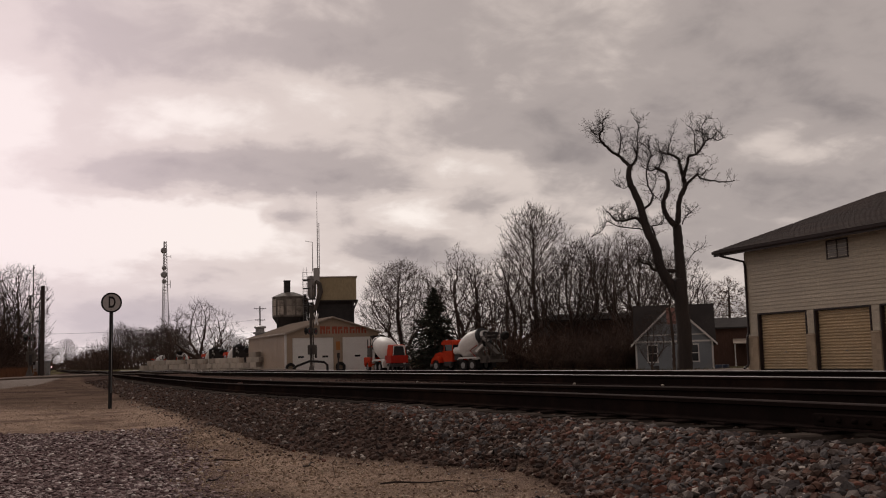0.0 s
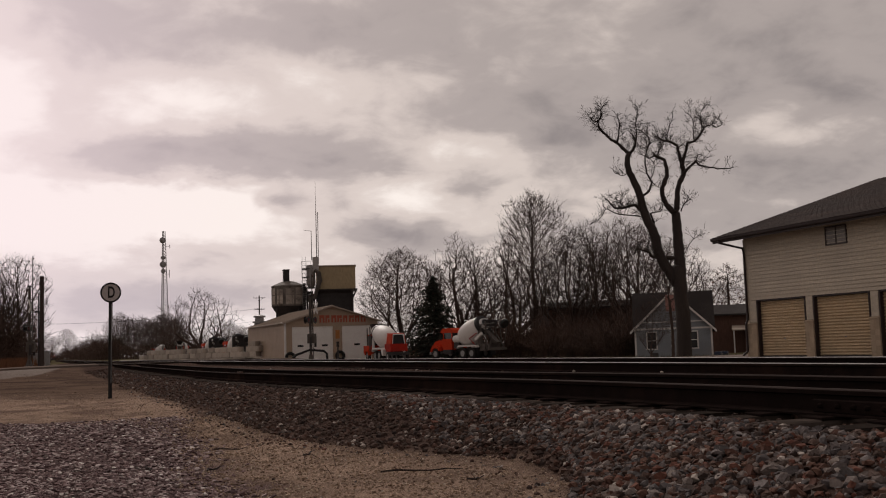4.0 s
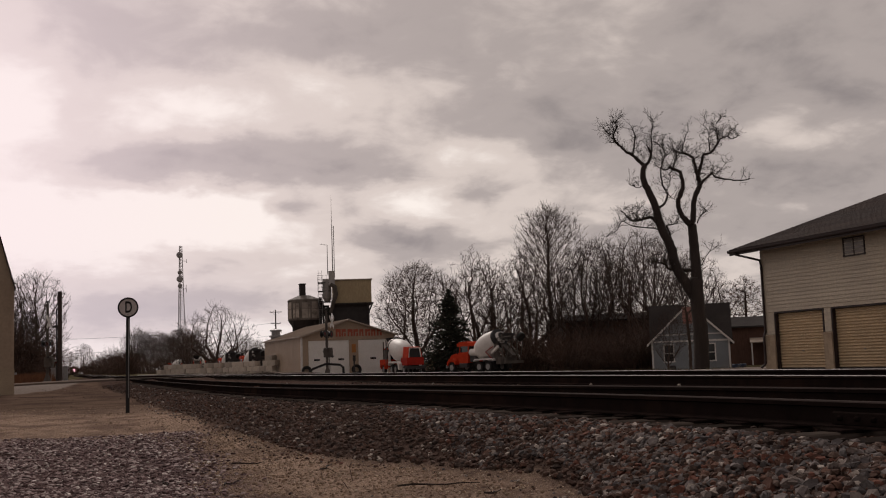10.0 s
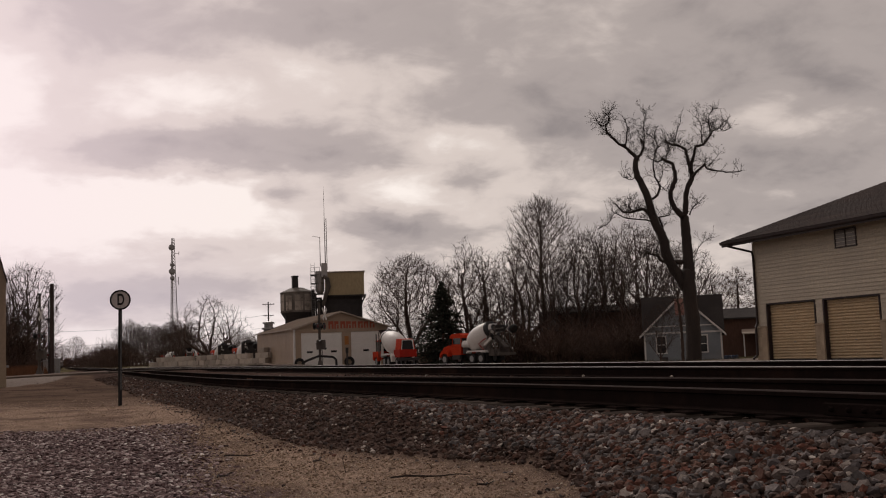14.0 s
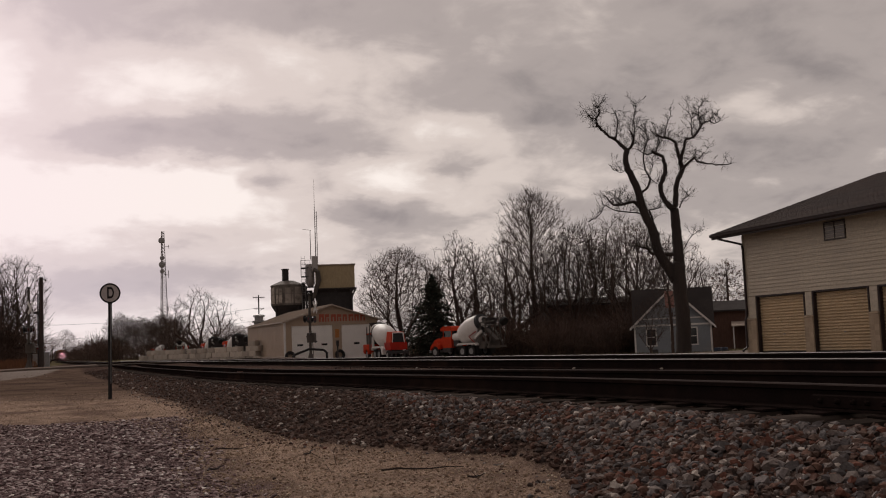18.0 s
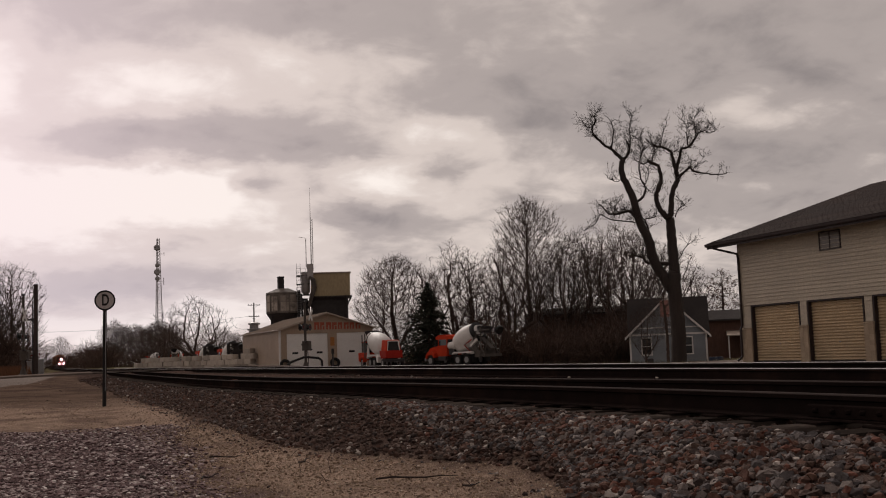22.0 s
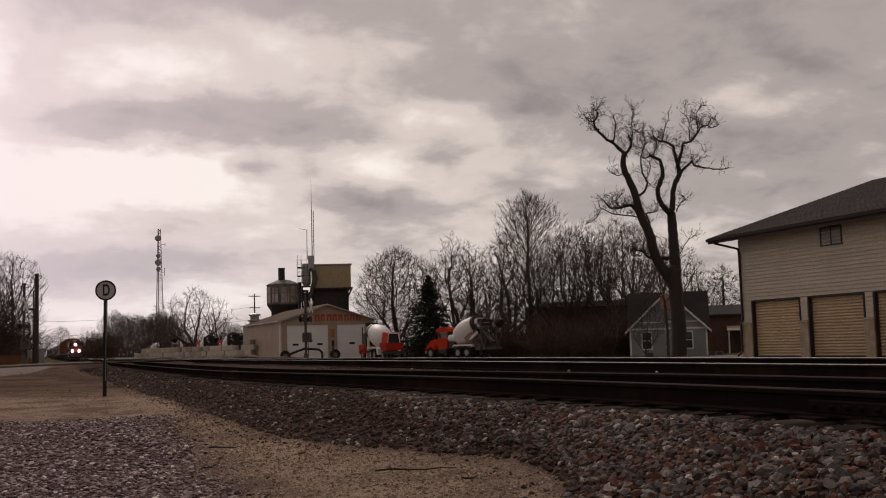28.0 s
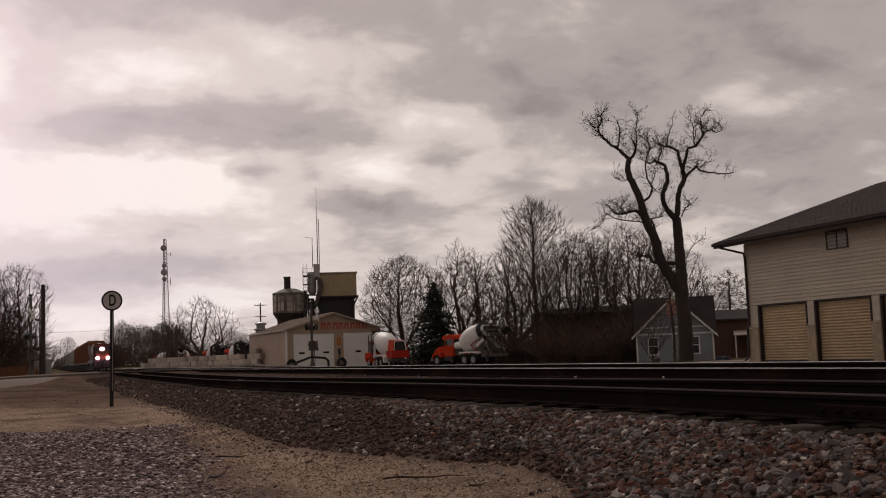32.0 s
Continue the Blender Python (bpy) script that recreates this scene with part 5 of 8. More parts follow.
    # cab with bonnet
    cab = part("cab", Geo().prism([(1.15, 1.0), (1.15, 2.55), (1.25, 2.7), (2.2, 2.7), (2.32, 2.6), (2.55, 1.85), (2.55, 1.0)], "y", -1.0, 1.0), cab_mat, t)
    part("bonnet", Geo().prism([(2.55, 0.95), (2.55, 1.85), (3.7, 1.68), (3.9, 1.5), (3.95, 0.95)], "y", -0.72, 0.72), cab_mat, t)
    part("front_fender", Geo().prism([(2.1, 0.75), (2.2, 1.12), (2.45, 1.28), (3.1, 1.28), (3.4, 1.1), (3.55, 0.75), (3.35, 0.75), (3.15, 1.05), (2.4, 1.05), (2.25, 0.75)], "y", -1.22, -0.72).prism([(2.1, 0.75), (2.2, 1.12), (2.45, 1.28), (3.1, 1.28), (3.4, 1.1), (3.55, 0.75), (3.35, 0.75), (3.15, 1.05), (2.4, 1.05), (2.25, 0.75)], "y", 0.72, 1.22), cab_mat, t)
    part("grille", Geo().box(3.94, -0.5, 0.95, 3.99, 0.5, 1.5, 0.02), DARK_STEEL, t)
    part("bumper", Geo().box(3.9, -1.15, 0.5, 4.1, 1.15, 0.8, 0.04), GALV, t)
    part("visor", Geo().box(2.15, -0.95, 2.62, 2.75, 0.95, 2.72, 0.02), cab_mat, cab)
    shield = Geo().add([(2.335, -0.85, 2.55), (2.335, 0.85, 2.55), (2.55, 0.9, 1.92), (2.55, -0.9, 1.92), (2.35, -0.85, 2.56), (2.35, 0.85, 2.56), (2.57, 0.9, 1.92), (2.57, -0.9, 1.92)], [(4, 7, 6, 5), (0, 1, 2, 3), (0, 4, 5, 1), (3, 2, 6, 7), (0, 3, 7, 4), (1, 5, 6, 2)])
    part("windscreen", shield, WINDOW, cab)
    for y in (-1.004, 1.004):
        part("side_window", Geo().prism([(1.35, 1.85), (1.35, 2.5), (2.2, 2.5), (2.35, 1.85)], "y", y - 0.004, y + 0.004), WINDOW, cab)
        part("mirror", Geo().box(2.45, y * 1.18 - 0.06, 1.8, 2.52, y * 1.18 + 0.06, 2.35, 0.01).tube([(2.45, y, 2.3), (2.48, y * 1.18, 2.3)], 0.02, 4), BLACK, cab)
    part("exhaust", Geo().tube([(1.0, 0.85, 0.9), (1.0, 0.85, 3.0), (0.9, 0.85, 3.1)], 0.08, 8), GALV, t)
    part("fuel_tank", Geo().lathe([(0.1, -0.6), (0.3, -0.57), (0.3, 0.57), (0.1, 0.6)], 14).moved(Matrix.Translation((1.3, -0.95, 0.75)) @ Matrix.Rotation(radians(90), 4, "Y")), GALV, t)
    return t


def make_bonnet_mixer(label, at, group="mixer trucks", bulky=False):
    """Front at +x; drum rising to its open rear end, frame of chutes behind it."""
    t = thing("mixer_truck", label, "truck", at, group)
    part("chassis", Geo().box(-4.8, -0.45, 0.75, 3.5, -0.3, 1.05).box(-4.8, 0.3, 0.75, 3.5, 0.45, 1.05).box(-4.6, -0.4, 0.8, -4.4, 0.4, 1.0).box(0.2, -0.4, 0.8, 0.5, 0.4, 1.0), DARK_STEEL, t)
    for x in (-2.85, -1.5):
        for y in (-0.95, 0.95):
            make_wheel(t, x, y, 0.54, True)
    for y in (-1.02, 1.02):
        make_wheel(t, 2.85, y, 0.54)
    tilt = Matrix.Translation((-1.4, 0, 2.45)) @ Matrix.Rotation(radians(-90 + 24), 4, "Y")
    drum = part("drum", Geo().lathe([(0.0, -1.42), (0.42, -1.38), (0.80, -1.15), (1.04, -0.75), (1.18, -0.2), (1.22, 0.2), (1.20, 0.6), (1.15, 1.1), (1.08, 1.5), (1.02, 1.72), (0.95, 1.80), (0.62, 2.25), (0.5, 2.62), (0.4, 2.2)], 32).moved(tilt), WHITE, t, "dusty white drum", smooth=True)
    part("drum_ring", Geo().lathe([(0.60, 1.95), (0.98, 1.95), (0.96, 2.25), (0.56, 2.3), (0.5, 2.1)], 28).moved(tilt), BLACK, drum)
    # black disc stands in for the shade inside the open drum
    part("drum_mouth", Geo().lathe([(0.0, 2.5), (0.42, 2.5), (0.42, 2.56), (0.0, 2.56)], 20).moved(tilt), BLACK, drum)
    for y in (-0.8, 0.8):
        part("stand", Geo().prism([(-4.3, 1.05), (-3.3, 1.05), (-3.5, 2.75), (-3.95, 2.75)], "y", y - 0.06, y + 0.06), DUSTY, t)
        part("stand_brace", Geo().tube([(-3.3, y, 1.1), (-2.3, y * 1.2, 2.0), (-3.4, y * 1.2, 2.5)], 0.05, 5), RED, t)
        part("rear_upright", Geo().tube([(-4.9, y * 1.3, 0.9), (-4.75, y * 1.2, 3.65)], 0.06, 6), DUSTY, t)
        part("rear_upright", Geo().tube([(-4.1, y * 1.35, 1.0), (-4.1, y * 1.2, 3.3)], 0.06, 6), DUSTY, t)
        part("rear_rail", Geo().tube([(-3.9, y * 1.2, 3.3), (-6.0, y * 1.15, 3.42)], 0.05, 5).tube([(-4.1, y * 1.2, 2.95), (-5.9, y * 1.15, 3.05)], 0.05, 5), DUSTY, t)
        part("rear_strut", Geo().tube([(-4.2, y * 1.2, 2.4), (-5.3, y * 1.2, 0.95)], 0.07, 6).tube([(-5.8, y * 1.1, 2.9), (-5.2, y * 1.2, 1.0)], 0.05, 5), DUSTY, t)
        part("fender", Geo().prism([(-3.65, 1.06), (-3.5, 1.2), (-0.95, 1.2), (-0.75, 1.06), (-0.75, 1.16), (-0.95, 1.36), (-3.5, 1.36), (-3.65, 1.2)], "y", y * 1.22 - 0.32, y * 1.22 + 0.32), WHITE, t, "dusty white fender")
        part("mud_guard", Geo().box(-3.72, y * 1.15 - 0.3, 0.3, -3.68, y * 1.15 + 0.3, 1.1), BLACK, t)
        part("tail_lamp", Geo().box(-4.83, y * 0.7 - 0.08, 0.85, -4.79, y * 0.7 + 0.08, 1.0), RED_LENS, t)
    part("charge_hopper", Geo().add([(-5.0, -0.6, 3.75), (-4.2, -0.6, 3.8), (-4.2, 0.6, 3.8), (-5.0, 0.6, 3.75), (-4.8, -0.3, 3.1), (-4.3, -0.3, 3.1), (-4.3, 0.3, 3.1), (-4.8, 0.3, 3.1)], [(0, 1, 5, 4), (1, 2, 6, 5), (2, 3, 7, 6), (3, 0, 4, 7), (4, 5, 6, 7)]), DARK_STEEL, t)
    if bulky:
        part("rear_cage", Geo().box(-5.2, -1.5, 2.5, -5.0, 1.5, 2.75).box(-5.2, -1.5, 3.3, -5.0, 1.5, 3.5).box(-5.1, -1.2, 3.75, -4.0, 1.2, 3.95, 0.03).box(-5.2, -1.5, 1.0, -4.95, -1.2, 3.8).box(-5.2, 1.2, 1.0, -4.95, 1.5, 3.8).box(-5.15, -0.5, 1.0, -4.95, 0.5, 3.4), DARK_STEEL, t, "dark rear cage and hopper")
    part("hose_reel", Geo().lathe([(0.12, -0.14), (0.44, -0.14), (0.46, 0.0), (0.44, 0.14), (0.12, 0.14)], 18).moved(Matrix.Translation((-6.0, -0.4, 3.35)) @ Matrix.Rotation(radians(60), 4, "Y")), BLACK, t, "black round hose reel")
    part("chute", Geo().prism([(-3.9, 2.75), (-3.75, 2.55), (-5.3, 1.4), (-5.45, 1.6)], "y", -0.28, 0.28), DUSTY, t, "folded discharge chute")
    part("spare_chute", Geo().prism([(-3.55, 1.75), (-4.5, 2.35), (-4.42, 2.6), (-3.5, 2.0)], "y", 1.1, 1.3), WHITE, t)
    part("rear_box", Geo().box(-4.7, -1.05, 0.75, -3.85, 1.05, 1.45, 0.04), DUSTY, t)
    part("rear_beam", Geo().box(-5.45, -1.2, 0.8, -5.2, 1.2, 1.05, 0.02), DUSTY, t)
    part("water_tank", Geo().lathe([(0.0, -0.55), (0.30, -0.53), (0.37, -0.45), (0.37, 0.45), (0.30, 0.53), (0.0, 0.55)], 18).moved(Matrix.Translation((-0.35, 0.75, 2.0)) @ Matrix.Rotation(radians(90), 4, "Y")), WHITE, t, "white water tank", smooth=False)
    part("tank_rest", Geo().box(-0.75, 0.5, 1.05, 0.05, 1.0, 1.66), DARK_STEEL, t)
    cab = part("cab", Geo().prism([(0.35, 0.95), (0.35, 2.05), (1.75, 2.05), (1.75, 0.95)], "y", -1.02, 1.02), ORANGE, t)
    for x, y in ((0.3, -0.97), (0.3, 0.97), (1.62, -0.97), (1.62, 0.97)):
        part("pillar", Geo().tube([(x + 0.06, y, 2.0), (x + 0.02, y, 2.72)], 0.05, 5), ORANGE, cab)
    part("cab_roof", Geo().prism([(0.3, 2.66), (0.3, 3.0), (0.5, 3.14), (1.6, 3.12), (2.02, 2.9), (1.98, 2.66)], "y", -1.05, 1.05), ORANGE, cab, "orange roof with a deep visor")
    part("window_band", Geo().box(0.42, -0.96, 2.04, 1.6, 0.96, 2.68), WINDOW, cab)
    bonnet = part("bonnet", Geo().prism([(1.75, 0.95), (1.75, 2.06), (2.4, 2.0), (3.3, 1.8), (3.55, 1.6), (3.6, 0.95)], "y", -0.74, 0.74), ORANGE, t)
    part("grille", Geo().box(3.59, -0.5, 1.0, 3.64, 0.5, 1.6, 0.02), DARK_STEEL, bonnet)
    for y in (-0.98, 0.98):
        part("front_fender", Geo().prism([(2.1, 0.85), (2.2, 1.25), (2.5, 1.5), (3.1, 1.46), (3.45, 1.15), (3.55, 0.75), (3.4, 0.75), (3.2, 1.05), (2.85, 1.16), (2.4, 1.08), (2.25, 0.85)], "y", y - 0.26, y + 0.26), ORANGE, t)
        part("mirror", Geo().box(1.75, y * 1.25 - 0.06, 1.9, 1.82, y * 1.25 + 0.06, 2.5, 0.01).tube([(1.7, y, 2.4), (1.78, y * 1.25, 2.4)], 0.02, 4), BLACK, cab)
        part("step", Geo().box(0.4, y - 0.18, 0.5, 1.6, y + 0.18, 0.95, 0.03), DARK_STEEL, t)
    part("bumper", Geo().box(3.6, -1.15, 0.5, 3.8, 1.15, 0.8, 0.04), GALV, t)
    part("exhaust", Geo().tube([(0.1, -0.85, 0.9), (0.1, -0.85, 3.1), (0.0, -0.85, 3.2)], 0.08, 8), GALV, t)
    return t


def make_rear_engine_mixer(label, at, group="mixer trucks"):
    """Front at +x; drum rising over the cab, red engine case with a framed radiator at the rear."""
    t = thing("mixer_truck", label, "truck", at, group)
    part("chassis", Geo().box(-3.5, -0.45, 0.75, 5.0, -0.3, 1.05).box(-3.5, 0.3, 0.75, 5.0, 0.45, 1.05).box(0.2, -0.4, 0.8, 0.5, 0.4, 1.0).box(4.4, -0.4, 0.8, 4.7, 0.4, 1.0), DARK_STEEL, t)
    for y in (-0.98, 0.98):
        make_wheel(t, 3.7, y, 0.54)
        make_wheel(t, 0.65, y, 0.54, True)
        make_wheel(t, -0.7, y, 0.54, True)
        make_wheel(t, -3.0, y, 0.45)
        part("fender", Geo().prism([(-1.75, 0.5), (-1.45, 1.2), (1.35, 1.2), (1.55, 0.95), (1.6, 1.2), (1.4, 1.4), (-1.6, 1.4), (-2.0, 1.15), (-2.0, 0.5)], "y", y * 1.02 - 0.3, y * 1.02 + 0.3), WHITE, t, "dusty white fender")
        part("stand", Geo().prism([(2.4, 1.05), (3.1, 1.05), (3.0, 2.5), (2.6, 2.5)], "y", y * 0.72 - 0.06, y * 0.72 + 0.06), WHITE, t)
        part("cab_post", Geo().tube([(3.0, y, 1.6), (3.0, y, 3.75)], 0.06, 6).tube([(4.0, y, 1.6), (3.95, y, 3.6)], 0.07, 6), DUSTY, t)
        part("tail_lamp", Geo().box(-3.56, y * 0.85 - 0.08, 0.9, -3.52, y * 0.85 + 0.08, 1.05), RED_LENS, t)
        part("front_fender", Geo().prism([(3.0, 0.6), (3.1, 1.1), (3.4, 1.3), (4.0, 1.3), (4.3, 1.1), (4.4, 0.6), (4.25, 0.6), (4.1, 1.05), (3.3, 1.05), (3.15, 0.6)], "y", y * 1.05 - 0.2, y * 1.05 + 0.2), ORANGE, t)
    tilt = Matrix.Translation((0.7, 0, 2.5)) @ Matrix.Rotation(radians(90 - 16), 4, "Y")
    drum = part("drum", Geo().lathe([(0.0, -2.0), (0.45, -1.95), (0.85, -1.65), (1.05, -1.15), (1.17, -0.5), (1.19, 0.1), (1.12, 0.8), (0.98, 1.5), (0.82, 2.2), (0.64, 2.9), (0.5, 2.95), (0.42, 2.6)], 32).moved(tilt), WHITE, t, "dusty white drum", smooth=True)
    part("drum_band", Geo().lathe([(0.78, 1.75), (0.965, 1.75), (0.925, 1.98), (0.74, 1.98)], 28).moved(tilt), BLACK, drum)
    part("charge_hopper", Geo().add([(3.3, -0.6, 4.05), (4.3, -0.6, 4.0), (4.3, 0.6, 4.0), (3.3, 0.6, 4.05), (3.6, -0.3, 3.4), (4.1, -0.3, 3.4), (4.1, 0.3, 3.4), (3.6, 0.3, 3.4)], [(0, 1, 5, 4), (1, 2, 6, 5), (2, 3, 7, 6), (3, 0, 4, 7), (4, 5, 6, 7)]), DARK_STEEL, t)
    cab = part("cab", Geo().box(3.1, -1.1, 0.75, 5.1, 1.1, 1.65, 0.05), ORANGE, t)
    part("cab_roof", Geo().box(3.3, -0.75, 2.75, 5.0, 0.75, 2.88, 0.03), ORANGE, cab)
    part("window_band", Geo().box(3.35, -0.72, 1.65, 4.95, 0.72, 2.75, 0.02), WINDOW, cab)
    case = part("engine_case", Geo().add([(-2.0, -0.72, 2.9), (-2.0, 0.72, 2.9), (-3.35, 0.68, 2.83), (-3.35, -0.68, 2.83), (-1.9, -0.95, 1.0), (-1.9, 0.95, 1.0), (-3.5, 0.92, 1.0), (-3.5, -0.92, 1.0)], [(0, 3, 2, 1), (4, 5, 6, 7), (0, 1, 5, 4), (2, 3, 7, 6), (1, 2, 6, 5), (0, 4, 7, 3)]), ORANGE, t, "red engine case")
    part("case_flange", Geo().prism([(-1.7, 0.95), (-3.56, 0.95), (-3.56, 1.75), (-1.7, 1.75)], "y", -0.95, 0.95), RED, case)
    rad = part("radiator", Geo().add([(-3.375, -0.54, 2.70), (-3.375, 0.54, 2.70), (-3.46, 0.66, 1.6), (-3.46, -0.66, 1.6), (-3.30, -0.54, 2.70), (-3.30, 0.54, 2.70), (-3.36, 0.66, 1.6), (-3.36, -0.66, 1.6)], [(0, 3, 2, 1), (4, 5, 6, 7), (0, 1, 5, 4), (2, 3, 7, 6), (1, 2, 6, 5), (0, 4, 7, 3)]), BLACK, case, "dark radiator screen")
    part("radiator_frame", Geo().tube([(-3.39, -0.57, 2.74), (-3.39, 0.57, 2.74), (-3.48, 0.70, 1.56), (-3.48, -0.70, 1.56), (-3.39, -0.57, 2.74)], 0.07, 4), WHITE, rad, "white frame")
    part("rear_bumper", Geo().box(-3.7, -1.15, 0.55, -3.5, 1.15, 0.85, 0.03), DARK_STEEL, t)
    part("chute", Geo().prism([(4.2, 3.3), (4.4, 3.1), (6.0, 2.2), (6.0, 2.45)], "y", -0.28, 0.28), DUSTY, t, "folded discharge chute")
    part("ladder", Geo().tube([(2.2, 1.2, 1.0), (2.2, 1.2, 2.9)], 0.03, 4).tube([(2.6, 1.2, 1.0), (2.6, 1.2, 2.9)], 0.03, 4).tube([(2.2, 1.2, 1.5), (2.6, 1.2, 1.5)], 0.025, 4).tube([(2.2, 1.2, 2.0), (2.6, 1.2, 2.0)], 0.025, 4).tube([(2.2, 1.2, 2.5), (2.6, 1.2, 2.5)], 0.025, 4), DUSTY, t)
    return t


def heading_of(az, across, toward):
    """Turn of a vehicle seen at az whose front points across (1: to the right) and toward the camera's stand."""
    v = Vector((math.sin(radians(az)), math.cos(radians(az))))
    r = Vector((v.y, -v.x))
    h = r * across - v * toward
    return math.degrees(math.atan2(h.y, h.x))


def make_mixers():
    p = spot(17.95, 114)
    make_rear_engine_mixer("orange mixer truck with white drum and red engine case", pose(p.x, p.y, ground_z(p.x, p.y) + 0.01, 0, 0, heading_of(17.8, -0.33, -0.94)))
    p = spot(21.98, 107)
    make_bonnet_mixer("orange bonneted mixer truck with white drum and dusty rear chutes", pose(p.x, p.y, ground_z(p.x, p.y) + 0.01, 0, 0, heading_of(22.35, -0.66, -0.75)))
    # those parked behind the block wall, only their drums and cabs above it
    for az, d, dx in ((5.86, 275, 1), (7.05, 230, -1), (8.45, 184, 1), (9.65, 163, -1)):
        p = spot(az, d)
        if az < 8:
            make_mixer("mixer truck with white drum parked behind the block wall", pose(p.x, p.y, 0.0, 0, 0, 96 + 22 * dx), ORANGE, False, "mixers behind the wall")
        else:
            make_bonnet_mixer("mixer truck with dark rear frame behind the block wall", pose(p.x, p.y, -0.45, 0, 0, 96), "mixers behind the wall", True)


make_mixers()


# ---- train ----
FRONT = 188.0          # nose of the leading engine at the clip's end
SPEED = 24.0


def bogie(car, y, axles=3, mat=None):
    b = part("bogie", Geo().box(-1.12, y - 0.95 * (axles - 1) - 0.3, 0.42, -0.98, y + 0.95 * (axles - 1) + 0.3, 0.80, 0.03).box(0.98, y - 0.95 * (axles - 1) - 0.3, 0.42, 1.12, y + 0.95 * (axles - 1) + 0.3, 0.80, 0.03).box(-0.98, y - 0.2, 0.5, 0.98, y + 0.2, 0.75), DARK_STEEL, car)
    for i in range(axles):
        yy = y + (i - (axles - 1) / 2) * 1.9
        part("wheelset", Geo().lathe([(0.12, -1.05), (0.12, -0.80), (0.50, -0.80), (0.50, -0.67), (0.12, -0.65), (0.12, 0.65), (0.50, 0.67), (0.50, 0.80), (0.12, 0.80), (0.12, 1.05)], 18).moved(Matrix.Translation((0, yy, 0.50)) @ Matrix.Rotation(radians(90), 4, "Y")), DARK_STEEL, b)


def make_engine(label, lit):
    e = thing("locomotive", label, "locomotive", group="train cars")
    L = 22.0
    part("underframe", Geo().box(-1.55, 0.6, 1.15, 1.55, L - 0.6, 1.65, 0.04), BLACK, e)
    part("fuel_tank", Geo().prism([(-1.4, 0.5), (-1.1, 0.25), (1.1, 0.25), (1.4, 0.5), (1.4, 1.15), (-1.4, 1.15)], "y", 7.8, 14.0), BLACK, e)
    for y in (4.2, L - 4.2):
        bogie(e, y)
    nose = part("nose", Geo().prism([(0.75, 1.65), (0.75, 2.9), (1.05, 3.12), (2.6, 3.2), (2.6, 1.65)], "x", -1.0, 1.0), TRAIN_ORANGE, e)
    cab = part("cab", Geo().prism([(-1.55, 1.65), (1.55, 1.65), (1.55, 3.85), (1.15, 4.42), (-1.15, 4.42), (-1.55, 3.85)], "y", 2.6, 5.0), TRAIN_ORANGE, e)
    part("cab_roof", Geo().prism([(-1.57, 3.86), (-1.16, 4.45), (1.16, 4.45), (1.57, 3.86), (1.12, 4.40), (-1.12, 4.40)], "y", 2.45, 5.05), BLACK, cab)
    for x in (-1.35, -0.66, 0.04, 0.73):
        part("windscreen", Geo().box(x, 2.575, 3.28, x + 0.6, 2.595, 3.88), WINDOW, cab)
    for x in (-1.56, 1.56):
        part("side_window", Geo().box(x - 0.008, 3.1, 3.0, x + 0.008, 4.6, 3.75), WINDOW, cab)
    hood = part("long_hood", Geo().prism([(-1.38, 1.65), (1.38, 1.65), (1.38, 4.05), (1.1, 4.40), (-1.1, 4.40), (-1.38, 4.05)], "y", 5.0, L - 1.2), TRAIN_ORANGE, e)
    for i in range(12):
        for s in (-1, 1):
            part("hood_door", Geo().box(s * 1.385 - 0.012, 5.4 + i * 1.2, 1.9, s * 1.385 + 0.012, 6.5 + i * 1.2, 3.5), TRAIN_ORANGE, hood)
    part("radiator", Geo().prism([(-1.52, 3.1), (1.52, 3.1), (1.52, 4.3), (1.25, 4.6), (-1.25, 4.6), (-1.52, 4.3)], "y", L - 6.0, L - 1.6), TRAIN_ORANGE, hood)
    part("roof_panel", Geo().box(-1.05, 5.2, 4.40, 1.05, L - 6.2, 4.46, 0.02), BLACK, hood)
    for y in (8.5, 11.0, 14.0):
        part("roof_fan", Geo().lathe([(0.55, 4.46), (0.55, 4.58), (0.4, 4.62)], 16, (0, y)), BLACK, hood)
    part("walkway", Geo().box(-1.55, 0.6, 1.65, 1.55, 2.6, 1.70).box(-1.55, 5.0, 1.65, -1.0, L - 0.6, 1.70).box(1.0, 5.0, 1.65, 1.55, L - 0.6, 1.70), BLACK, e)
    for s in (-1, 1):
        g = Geo()
        y = 5.2
        while y < L - 0.8:
            g.tube([(s * 1.5, y, 1.7), (s * 1.5, y, 2.75)], 0.025, 4)
            y += 1.6
        g.tube([(s * 1.5, 5.2, 2.75), (s * 1.5, L - 0.9, 2.75)], 0.025, 4)
        part("hand_rail", g, DARK_STEEL, e)
    part("front_rail", Geo().tube([(-1.45, 0.65, 1.7), (-1.45, 0.65, 2.7), (-0.5, 0.65, 2.7), (-0.5, 0.65, 1.7)], 0.028, 4).tube([(1.45, 0.65, 1.7), (1.45, 0.65, 2.7), (0.5, 0.65, 2.7), (0.5, 0.65, 1.7)], 0.028, 4), DARK_STEEL, e)
    part("pilot", Geo().prism([(0.62, 0.25), (0.2, 0.22), (0.1, 0.35), (0.5, 1.2), (0.62, 1.65)], "x", -1.5, 1.5), BLACK, e)
    part("coupler", Geo().box(-0.15, -0.35, 0.75, 0.15, 0.3, 1.0, 0.03), DARK_STEEL, e)
    lamp = HEADLIGHT if lit else WINDOW
    face = Matrix.Rotation(radians(90), 4, "X")
